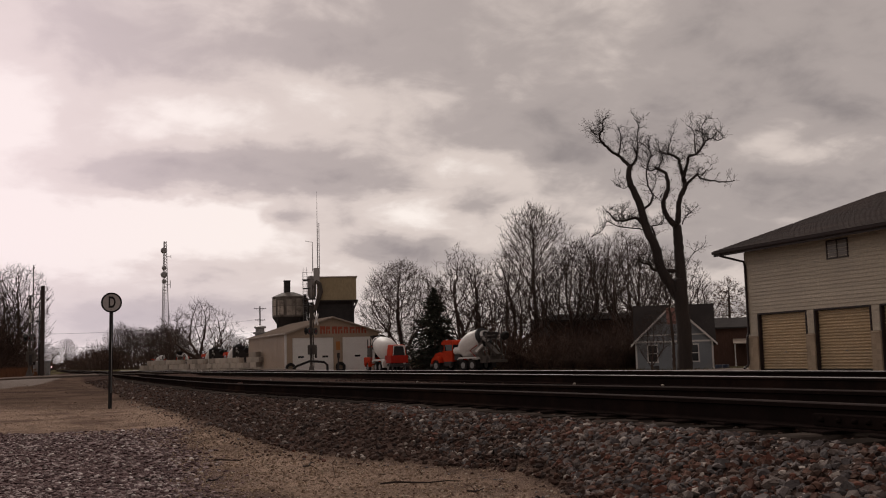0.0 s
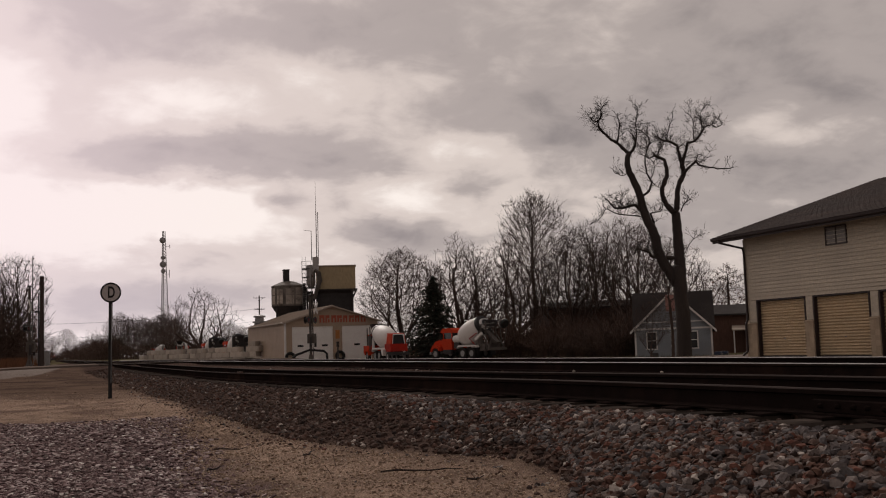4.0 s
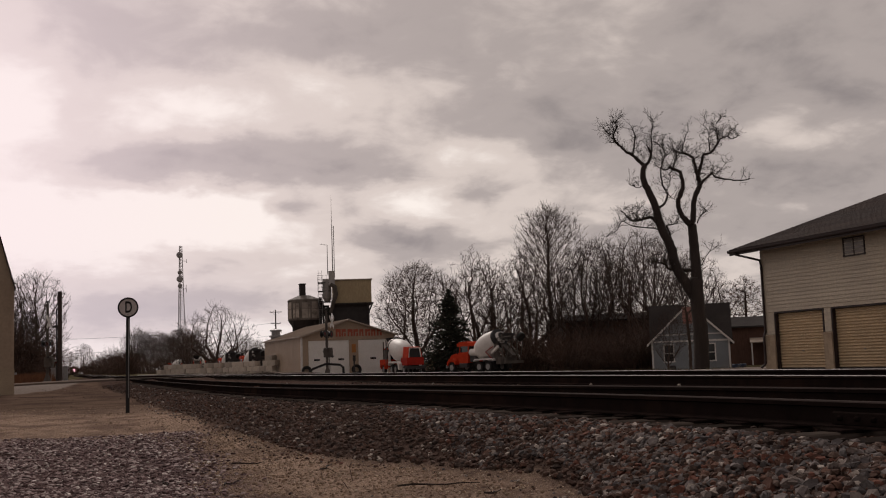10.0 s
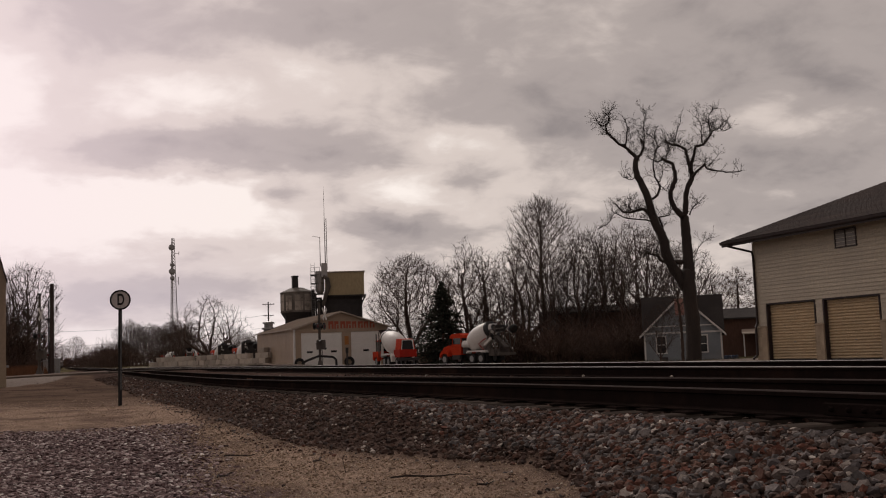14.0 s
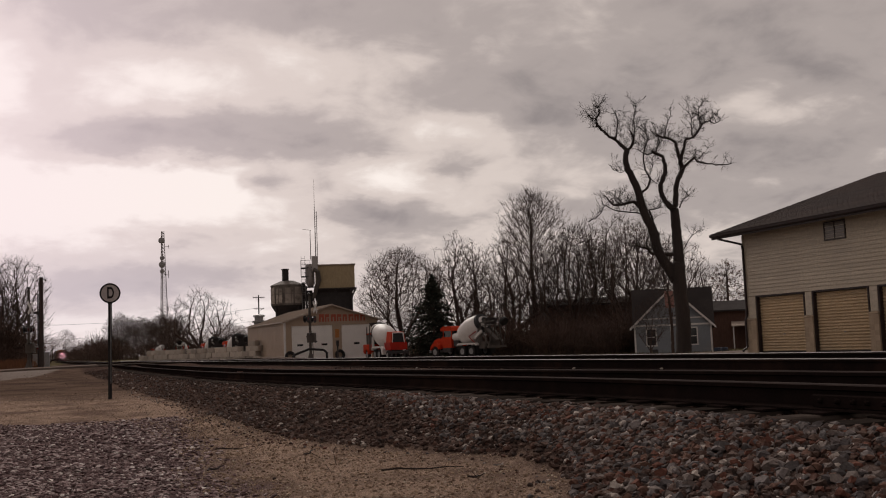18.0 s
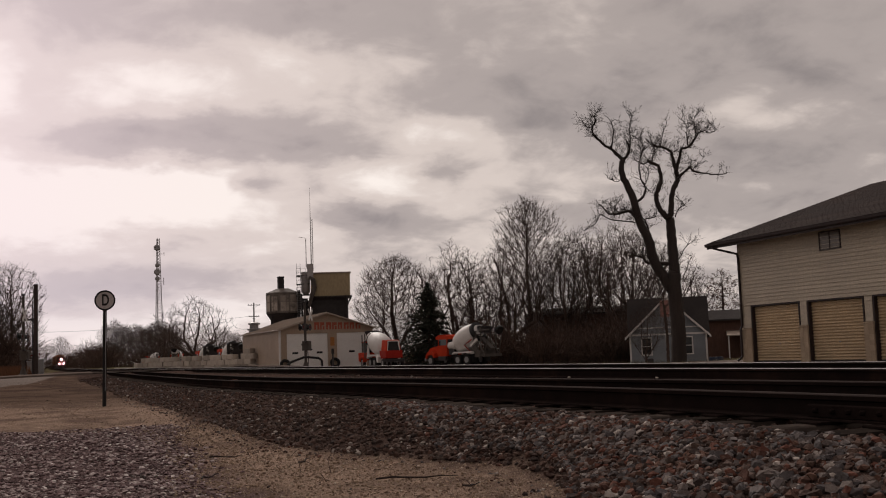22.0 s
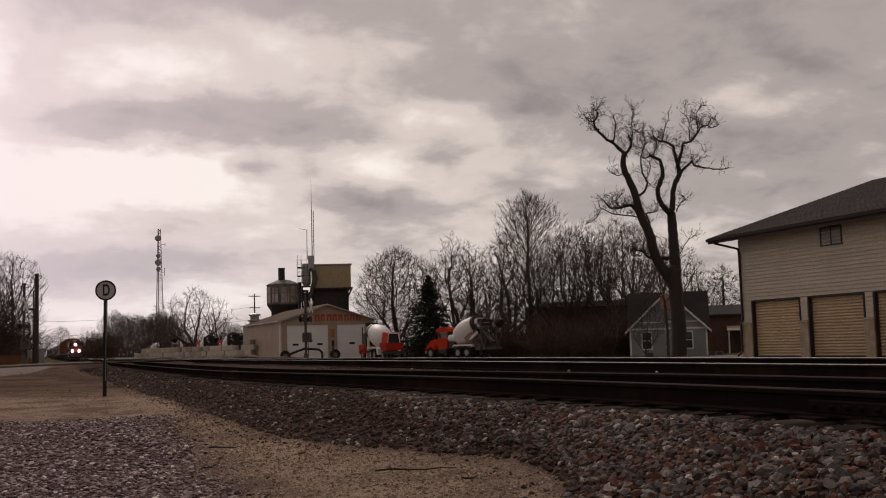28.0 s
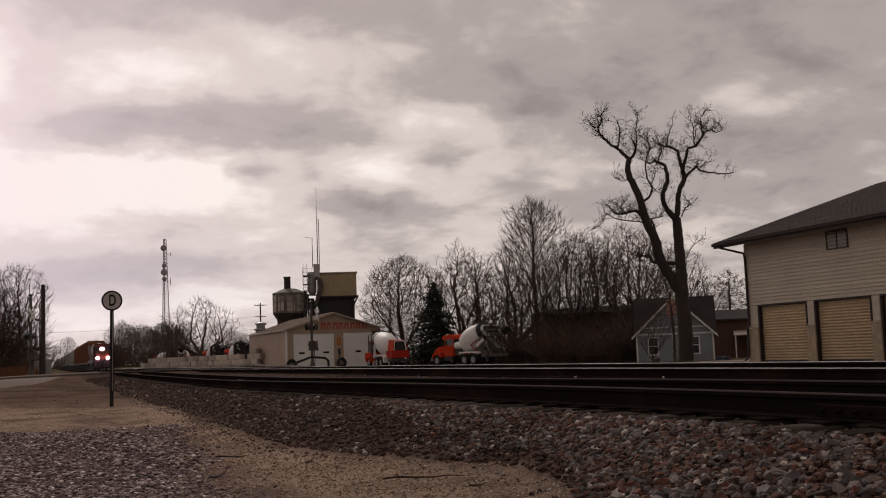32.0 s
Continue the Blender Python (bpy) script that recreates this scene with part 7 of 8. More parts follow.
def make_trees():
    # a few grown shapes, each used several times at its own turn and size
    tall = colony(6, [[(0, 0, -0.3), (0.1, 0, 5), (-0.1, 0.1, 11), (0.1, 0, 16.5)]], egg(20, 2.0, 5.3, 0.30, 0.5), 3000, 0.31, 0.34, 0.40, up=0.03, tip=0.0145, twigs=5, twig=0.85, wander=0.12, lift=1.25)
    broad = colony(8, [[(0, 0, -0.3), (0.05, 0, 2.6), (-0.4, 0.2, 6)], [(0.05, 0, 2.2), (1.2, 0.4, 5)], [(0, 0, 2.0), (-0.8, -1.0, 4.6)]], egg(14, 2.2, 5.4, 0.42, 0.5), 2600, 0.32, 0.32, 0.42, up=0.06, tip=0.016, lift=0.45)
    loose = colony(14, [[(0, 0, -0.3), (0.2, 0, 4), (-0.3, 0.1, 9)], [(0.1, 0, 3.0), (1.9, 0.3, 6.5)], [(0.15, 0, 3.6), (-1.7, -0.6, 7.0)]], egg(16, 3.4, 3.8, 0.5, 0.6), 750, 0.24, 0.36, 0.5, up=0.03, tip=0.016, twigs=3, twig=0.7, wander=0.24, lift=0.15)
    thicket = colony(17, [[(0, 0, -0.3), (0.2, 0.1, 2.6), (0.6, 0.2, 6)], [(0.2, 0, 2.0), (2.3, 0.6, 5.2)], [(0.2, 0, 2.3), (-2.2, -0.5, 5.6)], [(0.2, 0, 2.4), (0.2, -2.0, 5.4)], [(0.2, 0, 2.6), (-0.6, 1.9, 6)]], egg(13, 3.0, 5.0, 0.5, 0.5), 1500, 0.26, 0.32, 0.46, up=0.03, tip=0.0125, twigs=4, twig=0.95, wander=0.13, lift=0.12)
    gnarl = colony(25, [[(0, 0, -0.3), (0.1, 0, 2.2), (1.2, 0.3, 4)], [(0.1, 0, 1.9), (-1.4, 0.3, 4.0)]], egg(10, 2.0, 4.6, 0.5, 0.5), 900, 0.34, 0.32, 0.42, up=0.02, tip=0.013, twigs=3, twig=0.7, wander=0.14, lift=0.3)
    fan = colony(41, [[(0, 0, -0.3), (0.1, 0, 2.0), (0.6, 0.2, 4.5)], [(0.1, 0, 1.8), (2.6, 0.4, 3.2), (4.4, 0.6, 3.8)], [(0.1, 0, 1.6), (-2.8, -0.2, 3.0), (-4.6, -0.4, 4.2)], [(0.1, 0, 1.9), (-1.4, 0.8, 4.6)]], egg(11, 2.2, 7.2, 0.42, 0.5), 850, 0.55, 0.36, 0.5, up=0.02, tip=0.017, twigs=3, twig=0.9, wander=0.15, lift=0.06)
    fine_fan = colony(47, [[(0, 0, -0.3), (0.1, 0, 1.8), (-0.3, 0.3, 6.0)], [(0.1, 0, 1.4), (2.5, 0.4, 4.2)], [(0.1, 0, 1.3), (-2.6, -0.3, 4.0)], [(0, 0, 1.6), (1.4, -1.6, 5.0)], [(0, 0, 1.7), (-1.4, 1.5, 5.0)]], egg(13, 1.6, 5.3, 0.42, 0.5), 3200, 0.36, 0.32, 0.38, up=0.03, tip=0.013, twigs=6, twig=0.85, wander=0.11, lift=0.3)
    protos = {"fine_fan": (fine_fan, 13, BARK), "fan": (fan, 11, BARK), "tall": (tall, 20, PALE_BARK), "broad": (broad, 14, PALE_BARK), "loose": (loose, 16, BARK), "thicket": (thicket, 13, BARK), "gnarl": (gnarl, 10, BARK)}
    made = {}
    words = {"fine_fan": "broad bare winter tree with a dense fan of twigs", "fan": "old bare tree with low-forked arching branches", "tall": "tall straight bare winter tree with fine twigs", "broad": "broad bare winter tree with fanned branches", "loose": "slim bare winter tree with loose crown",
             "thicket": "thin bare tree in the winter thicket", "gnarl": "gnarled bare tree with spreading crooked branches"}

    def put(kind, az, d, height, turn, group="bare trees across the tracks", wide=1.0):
        g, h, mat = protos[kind]
        p = spot(az, d)
        k = height / h
        if kind not in made:
            made[kind] = tree_thing("bare_tree", words[kind], "tree", g, mat, pose(p.x, p.y, ground_z(p.x, p.y) - 0.1, 0, 0, turn), group)
            ob = made[kind]
        else:
            ob = copy_thing(made[kind], pose(p.x, p.y, ground_z(p.x, p.y) - 0.1, 0, 0, turn))
            ob["group"] = group
        ob.scale = (k * wide, k * wide, k)

    put("fine_fan", 18.75, 138, 14.0, 30, wide=1.2)
    put("loose", 18.0, 146, 10.5, 110)
    put("loose", 17.2, 142, 9.0, 200)
    put("loose", 21.8, 128, 15.6, 0)
    put("loose", 22.8, 136, 15.0, 140)
    put("thicket", 23.6, 126, 10.0, 0)
    put("loose", 24.5, 131, 14.0, 80)
    put("tall", 26.05, 132, 20.6, 0)
    put("loose", 25.2, 118, 11.8, 210)
    put("thicket", 28.2, 120, 14.6, 120)
    put("thicket", 28.9, 132, 16.2, 290)
    put("thicket", 30.9, 118, 15.2, 20)
    put("broad", 31.8, 126, 15.2, 33)
    put("broad", 33.6, 124, 13.0, 160)
    put("gnarl", 34.8, 130, 10.0, 45)
    put("loose", 20.9, 150, 12.0, 60)
    put("fan", 22.2, 131, 13.2, 200)
    put("fan", 24.7, 124, 14.2, 300, wide=0.8)
    put("fan", 28.0, 127, 13.6, 15, wide=0.85)
    put("fan", 30.6, 122, 13.0, 160, wide=0.85)
    put("loose", 29.4, 140, 16.0, 250)
    for i, h in enumerate((7.5, 8.2, 8.6, 9.0, 8.4, 8.0, 7.6)):
        put("thicket", 20.8 + i * 1.9, 147 + (i * 7) % 13, h, 37 * i)
    put("loose", 33.3, 72, 7.4, 40)
    put("thicket", 32.2, 84, 5.0, 140)
    # left of the plant
    g2 = "bare trees along the line"
    put("fan", 7.9, 205, 13.2, 20, g2, 1.0)
    put("gnarl", 6.3, 240, 9.4, 120, g2)
    put("gnarl", 8.9, 250, 10.0, 230, g2)
    rng = random.Random(61)
    az = 3.55
    while az < 7.2:
        d = 28 / math.sin(radians(az)) + rng.uniform(0, 45)
        put(("thicket", "loose", "thicket", "broad")[rng.randrange(4)], az, d, d * rng.uniform(0.034, 0.043) * (0.72 if az < 3.7 else 1), rng.uniform(0, 360), g2)
        az += 0.17
    put("broad", 10.1, 270, 8.0, 15, g2)
    put("broad", 11.2, 300, 9.0, 115, g2)
    put("thicket", 9.5, 300, 10.0, 215, g2)
    put("broad", 1.25, 640, 18.0, 0, g2)
    put("broad", 0.6, 620, 13.0, 90, g2)
    g3 = "bare trees beyond the road"
    put("broad", -1.2, 118, 11.8, 200, g3)
    put("gnarl", -2.4, 112, 9.5, 20, g3)
    put("thicket", -1.7, 108, 7.2, 140, g3)
    put("thicket", -0.75, 116, 7.0, 260, g3)
    put("fan", -3.4, 115, 10.8, 75, g3)
    put("thicket", -4.4, 112, 9.0, 5, g3)


make_trees()


def make_shrubs():
    a, b = shrub(31, 4.2, 22, 0.014), shrub(37, 3.2, 28, 0.013)
    first = {}
    rng = random.Random(4)

    def put(kind, az, d, k, group):
        p = spot(az, d)
        if kind not in first:
            first[kind] = whole("shrub", (a, b)[kind], DRY, "tangled brown leafless shrub", "shrub", pose(p.x, p.y, ground_z(p.x, p.y)), group)
            ob = first[kind]
        else:
            ob = copy_thing(first[kind], pose(p.x, p.y, ground_z(p.x, p.y), 0, 0, rng.uniform(0, 360)))
            ob["group"] = group
        ob.scale = (k * rng.uniform(1.0, 1.5), k * rng.uniform(1.0, 1.5), k)

    az = 23.4
    while az < 32.2:
        if az > 26.2:
            put(rng.randrange(2), az, rng.uniform(99, 104), rng.uniform(0.7, 1.05), "shrubs under the trees")
        put(rng.randrange(2), az + 0.2, rng.uniform(114, 119), rng.uniform(0.9, 1.35), "shrubs under the trees")
        az += 0.38
    az = 19.0
    while az < 23.5:
        put(rng.randrange(2), az, rng.uniform(122, 134), rng.uniform(0.7, 1.0), "shrubs under the trees")
        az += 0.5
    az = 3.6
    while az < 11.5:
        put(rng.randrange(2), az, max(rng.uniform(262, 330), 30 / math.sin(radians(az))), rng.uniform(1.3, 2.0), "shrubs along the line")
        az += 0.33
    az = -4.5
    while az < -0.5:
        put(rng.randrange(2), az, rng.uniform(92, 104), rng.uniform(0.5, 0.8), "shrubs beyond the road")
        put(rng.randrange(2), az, rng.uniform(104, 112), rng.uniform(0.7, 1.1), "shrubs beyond the road")
        az += 0.3
    for i in range(14):
        put(i % 2, -5.6 + i * 0.28, 104 + (i * 5) % 9, 1.2 + 0.12 * (i % 5), "shrubs beyond the road")
    az = 0.25
    while az < 3.7:
        put(rng.randrange(2), az, max(rng.uniform(420, 640), 24 / math.sin(radians(az))), rng.uniform(1.5, 2.2) * (1 + 0.25 * az), "shrubs along the line")
        az += 0.13
    for az, d, k in ((1.6, 420, 1.5), (2.0, 400, 1.7), (2.4, 380, 1.8), (2.75, 360, 1.9), (3.1, 340, 2.0), (3.4, 330, 2.1), (0.9, 560, 1.8), (0.2, 500, 1.7), (1.35, 470, 1.4)):
        put(rng.randrange(2), az, d, k, "shrubs along the line")


make_shrubs()


def make_conifers():
    p = spot(20.5, 119)
    trunk, leaf = conifer(5, 9.3, 5.4)
    t = thing("spruce", "dark green spruce beside the parked mixers", "tree", pose(p.x, p.y, ground_z(p.x, p.y)))
    part("trunk", trunk, BARK, t)
    part("foliage", leaf, NEEDLES, t)
    p = spot(36.3, 130)
    rng = random.Random(12)
    g = colony(44, [[(0, 0, -0.3), (0, 0.05, 4), (0.05, 0, 9)]], egg(10.4, 2.6, 3.3, 0.4, 0.5), 1000, 0.2, 0.33, 0.42, up=0.02, tip=0.014, twigs=4, twig=0.45, lift=0.15)
    leaf = Geo()
    pts = [Vector(v) for v in g.v if v[2] > 3.2]
    for _ in range(2900):
        c = rng.choice(pts) + Vector((rng.gauss(0, 0.1), rng.gauss(0, 0.1), rng.gauss(0, 0.1)))
        u = Vector((rng.gauss(0, 1), rng.gauss(0, 1), rng.gauss(0, 1))).normalized() * rng.uniform(0.06, 0.12)
        w = u.orthogonal().normalized() * u.length * 0.6
        leaf.add([tuple(c - u), tuple(c + w), tuple(c + u), tuple(c - w)], [(0, 1, 2, 3)])
    t = thing("brown_leaved_tree", "rounded tree with brown winter leaves behind the barn", "tree", pose(p.x, p.y, ground_z(p.x, p.y)))
    part("crown", g, BARK, t)
    part("leaf_canopy", leaf, REDCEDAR, t)


make_conifers()


def make_grass():
    rng = random.Random(77)
    g = Geo()
    for _ in range(5200):
        zone = rng.random()
        if zone < 0.45:
            p = spot(rng.uniform(23.2, 36.8), rng.uniform(62, 98))
        elif zone < 0.8:
            p = spot(rng.uniform(-4.5, 0.8), rng.uniform(82, 104))
        else:
            p = spot(rng.uniform(19.5, 36), rng.uniform(48, 60))
            if p.x > 28:
                continue
        for _ in range(3):
            a, h = rng.uniform(0, 6.283), rng.uniform(0.08, 0.28)
            b = p + Vector((rng.gauss(0, 0.15), rng.gauss(0, 0.15), ground_z(p.x, p.y) - 0.02))
            s = Vector((math.cos(a), math.sin(a), 0)) * 0.02
            tip = b + Vector((rng.gauss(0, 0.12), rng.gauss(0, 0.12), h))
            g.add([tuple(b - s), tuple(b + s), tuple(tip)], [(0, 1, 2)])
    whole("dead_grass", g, GRASS, "tufts of dead yellow-brown grass", "grass", kind="stuff")
    g = Geo()
    for _ in range(2600):
        p = spot(rng.uniform(-4.6, -0.1), rng.uniform(84, 93))
        for _ in range(3):
            h = rng.uniform(0.4, 1.15)
            b = p + Vector((rng.gauss(0, 0.2), rng.gauss(0, 0.2), ground_z(p.x, p.y) - 0.03))
            tip = b + Vector((rng.gauss(0, 0.2), rng.gauss(0, 0.2), h))
            g.add([tuple(b - Vector((0.02, 0, 0))), tuple(b + Vector((0.02, 0, 0))), tuple(tip)], [(0, 1, 2)])
    whole("tall_dead_weeds", g, RUST_WEED, "tall rust-brown dead weeds beyond the road", "weeds", kind="stuff")
    g = Geo()
    for _ in range(70):
        x, y = rng.uniform(-1.0, 2.9), rng.uniform(6, 20)
        if rng.random() < 0.6:
            x = rng.uniform(1.5, 2.9)
        z = ground_z(x, y)
        for _ in range(rng.randint(1, 2)):
            a, L = rng.uniform(0, 6.283), rng.uniform(0.05, 0.28)
            g.tube([(x, y, z), (x + math.cos(a) * L * 0.4, y + math.sin(a) * L * 0.4, z + L * rng.uniform(0.1, 0.5)), (x + math.cos(a) * L, y + math.sin(a) * L, z + L * rng.uniform(0.05, 0.6))], [0.003, 0.0025, 0.0015], 3)
    whole("dry_stalks", g, DRY, "dry brown stalks and twigs on the gravel", "litter", kind="stuff")


make_grass()


# ---- house behind the old tree ----
def make_house():
    c = spot(33.35, 95)
    h = thing("gabled_house", "small pale grey house with dark roof and white trim", "house", pose(c.x, c.y, -0.78, 0, 0, -33.3))
    W, E, R, D = 3.35, 2.65, 5.9, 8.0
    g = Geo()
    for x0, x1 in ((-W, -2.25), (-1.5, 1.35), (2.05, W)):
        g.box(x0, 0, 0, x1, 0.2, E)
    for a, b in ((-2.25, -1.5), (1.35, 2.05)):
        g.box(a, 0, 0, b, 0.2, 0.85).box(a, 0, 2.25, b, 0.2, E)
    g.prism([(-W, E), (W, E), (0, R - 0.25)], "y", 0, 0.2)
    part("front_wall", g, HOUSE_GREY, h)
    part("side_wall", Geo().box(-W, 0.2, 0, -W + 0.2, D, E).box(W - 0.2, 0.2, 0, W, D, E), HOUSE_GREY, h)
    part("rear_wall", Geo().prism([(-W + 0.2, 0), (W - 0.2, 0), (W - 0.2, E), (0, R - 0.25), (-W + 0.2, E)], "y", D - 0.2, D), HOUSE_GREY, h)
    for i in range(20):
        z = 0.1 + i * 0.13
        for x0, x1 in ((-W, -2.3), (-1.45, 1.3), (2.1, W)):
            part("lap_board", Geo().prism([(0, z), (-0.02, z), (-0.004, z + 0.135), (0, z + 0.135)], "x", x0, x1), HOUSE_GREY, h)
    roof = Geo()
    for s in (-1, 1):
        roof.add([(s * (W + 0.35), -0.4, E - 0.3), (0, -0.4, R), (0, D + 0.3, R), (s * (W + 0.35), D + 0.3, E - 0.3), (s * (W + 0.35), -0.4, E - 0.42), (0, -0.4, R - 0.14), (0, D + 0.3, R - 0.14), (s * (W + 0.35), D + 0.3, E - 0.42)], [(0, 1, 2, 3), (4, 7, 6, 5), (0, 4, 5, 1), (3, 2, 6, 7), (0, 3, 7, 4)])
    part("front_roof", roof, GREY_SHINGLE, h)
    # cross wing behind with its long dark roof
    part("wing_roof", Geo().prism([(3.0, E), (5.2, R + 0.15), (7.5, E), (7.5, E - 0.15), (3.0, E - 0.15)], "x", -3.6, 3.75), GREY_SHINGLE, h, "dark long roof of the cross wing")
    part("wing_wall", Geo().box(-3.4, 3.3, 0, 3.5, 7.3, E - 0.15), HOUSE_GREY, h)
    for s in (-1, 1):
        part("rake_board", Geo().add([(s * (W + 0.37), -0.44, E - 0.48), (0, -0.44, R - 0.2), (0, -0.44, R + 0.02), (s * (W + 0.37), -0.44, E - 0.26), (s * (W + 0.37), -0.4, E - 0.48), (0, -0.4, R - 0.2), (0, -0.4, R + 0.02), (s * (W + 0.37), -0.4, E - 0.26)], [(0, 1, 2, 3), (4, 7, 6, 5), (0, 4, 5, 1), (3, 2, 6, 7)]), WHITE, h)
    part("eave_band", Geo().box(-W - 0.02, -0.05, E - 0.14, W + 0.02, -0.021, E + 0.02).box(-W + 0.5, -0.05, E + 0.48, W - 0.5, -0.021, E + 0.58), WHITE, h)
    part("corner_board", Geo().box(-W - 0.02, -0.04, 0, -W + 0.13, -0.021, E - 0.14), WHITE, h)
    part("corner_board", Geo().box(W - 0.13, -0.04, 0, W + 0.02, -0.021, E - 0.14), WHITE, h)
    for a, b in ((-2.25, -1.5), (1.35, 2.05)):
        w = part("window", Geo().box(a - 0.1, -0.06, 0.75, a, 0.05, 2.35).box(b, -0.06, 0.75, b + 0.1, 0.05, 2.35).box(a, -0.06, 2.25, b, 0.05, 2.35).box(a - 0.14, -0.09, 0.75, b + 0.14, 0.05, 0.85).box(a, -0.02, 1.52, b, 0.04, 1.58), WHITE, h)
        for z in (0.85, 1.58):
            part("pane", Geo().box(a, 0.0, z, b, 0.012, z + 0.67), WINDOW, w)
    # brown barn beyond, and odds and ends between
    c = spot(36.9, 112)
    b = thing("brown_barn", "low dark brown board barn beside the house", "barn", pose(c.x, c.y, -0.78, 0, 0, -36))
    part("board_wall", Geo().box(-4.4, 0, 0, 4.5, 6, 4.0), BROWN_WALL, b)
    for i in range(22):
        part("board", Geo().box(-4.4 + i * 0.405, -0.025, 0, -4.4 + i * 0.405 + 0.37, -0.002, 3.95), BROWN_WALL, b)
    part("roof", Geo().prism([(-0.5, 3.9), (-0.5, 4.05), (3, 5.1), (6.5, 4.05), (6.5, 3.9)], "x", -4.7, 4.8), GREY_SHINGLE, b)
    part("lean_to_roof", Geo().prism([(-2.6, 2.3), (-2.6, 2.4), (-0.03, 2.85), (-0.03, 2.75)], "x", -1.0, 4.4), TAN_ROOF, b, "pale low lean-to roof")
    for x in (-0.9, 4.2):
        part("lean_to_post", Geo().box(x, -2.5, 0, x + 0.12, -2.38, 2.35), WHITE, b)
    c = spot(30.2, 128)
    b = thing("long_brown_barn", "long low brown board barn behind the thicket", "barn", pose(c.x, c.y, -0.6, 0, 0, -31))
    part("board_wall", Geo().box(-7.6, 0, 0, 9.0, 7, 5.6), BROWN_WALL, b)
    for i in range(41):
        part("board", Geo().box(-7.6 + i * 0.405, -0.025, 0, -7.6 + i * 0.405 + 0.37, -0.002, 5.55), BROWN_WALL, b)
    part("roof", Geo().prism([(-0.5, 5.5), (-0.5, 5.68), (3.5, 6.5), (7.5, 5.68), (7.5, 5.5)], "x", -7.9, 9.3), GREY_SHINGLE, b)
    for az, d, col, nm, lab in ((35.6, 90, BLUE, "plastic_barrel", "blue plastic barrel in the side yard"), (35.95, 91, BLUE, "plastic_barrel", "blue plastic barrel in the side yard"), (32.35, 92.5, DARK_STEEL, "rubbish_bin", "dark rubbish bin by the house wall")):
        p = spot(az, d)
        whole(nm, Geo().lathe([(0.27, 0), (0.3, 0.06), (0.32, 0.3), (0.3, 0.45), (0.32, 0.6), (0.3, 0.85), (0.26, 0.9)], 18), col, lab, "barrel", pose(p.x, p.y, ground_z(p.x, p.y)))


make_house()


def make_backboard():
    p = spot(33.27, 84)
    b = thing("backboard", "faded red backboard on a white steel post", "backboard", pose(p.x, p.y, ground_z(p.x, p.y), 0, 0, -33))
    part("post", Geo().tube([(0, 0, -0.3), (0, 0, 4.9)], 0.06, 8), WHITE, b)
    board = part("board", Geo().box(-0.36, -0.14, 4.1, 0.36, -0.10, 5.4, 0.02), FADED_RED, b)
    part("bracket", Geo().box(-0.12, -0.10, 4.4, 0.12, -0.05, 4.8), DARK_STEEL, board)
    part("hoop", Geo().tube([(0.23 * math.cos(i * math.pi / 8), -0.4 + 0.23 * math.sin(i * math.pi / 8), 4.35) for i in range(17)], 0.012, 5), RED, board)


make_backboard()


def make_wood_house():
    c = spot(26.95, 150)
    h = thing("dark_house", "dark brown house with steep roof deep in the trees", "house", pose(c.x, c.y, -0.15, 0, 0, -27))
    part("board_wall", Geo().box(-3.0, 0, 0, 3.0, 6, 3.4), BROWN_WALL, h)
    part("roof", Geo().prism([(-0.5, 3.3), (-0.5, 3.45), (3, 6.3), (6.5, 3.45), (6.5, 3.3)], "x", -3.2, 3.2), GREY_SHINGLE, h)
    for x in (-1.6, 1.4):
        w = part("window", Geo().box(x - 0.5, -0.05, 1.0, x + 0.5, -0.002, 2.4), BROWN_TRIM, h)
        part("pane", Geo().box(x - 0.4, -0.06, 1.1, x + 0.4, -0.052, 2.3), WINDOW, w)


make_wood_house()


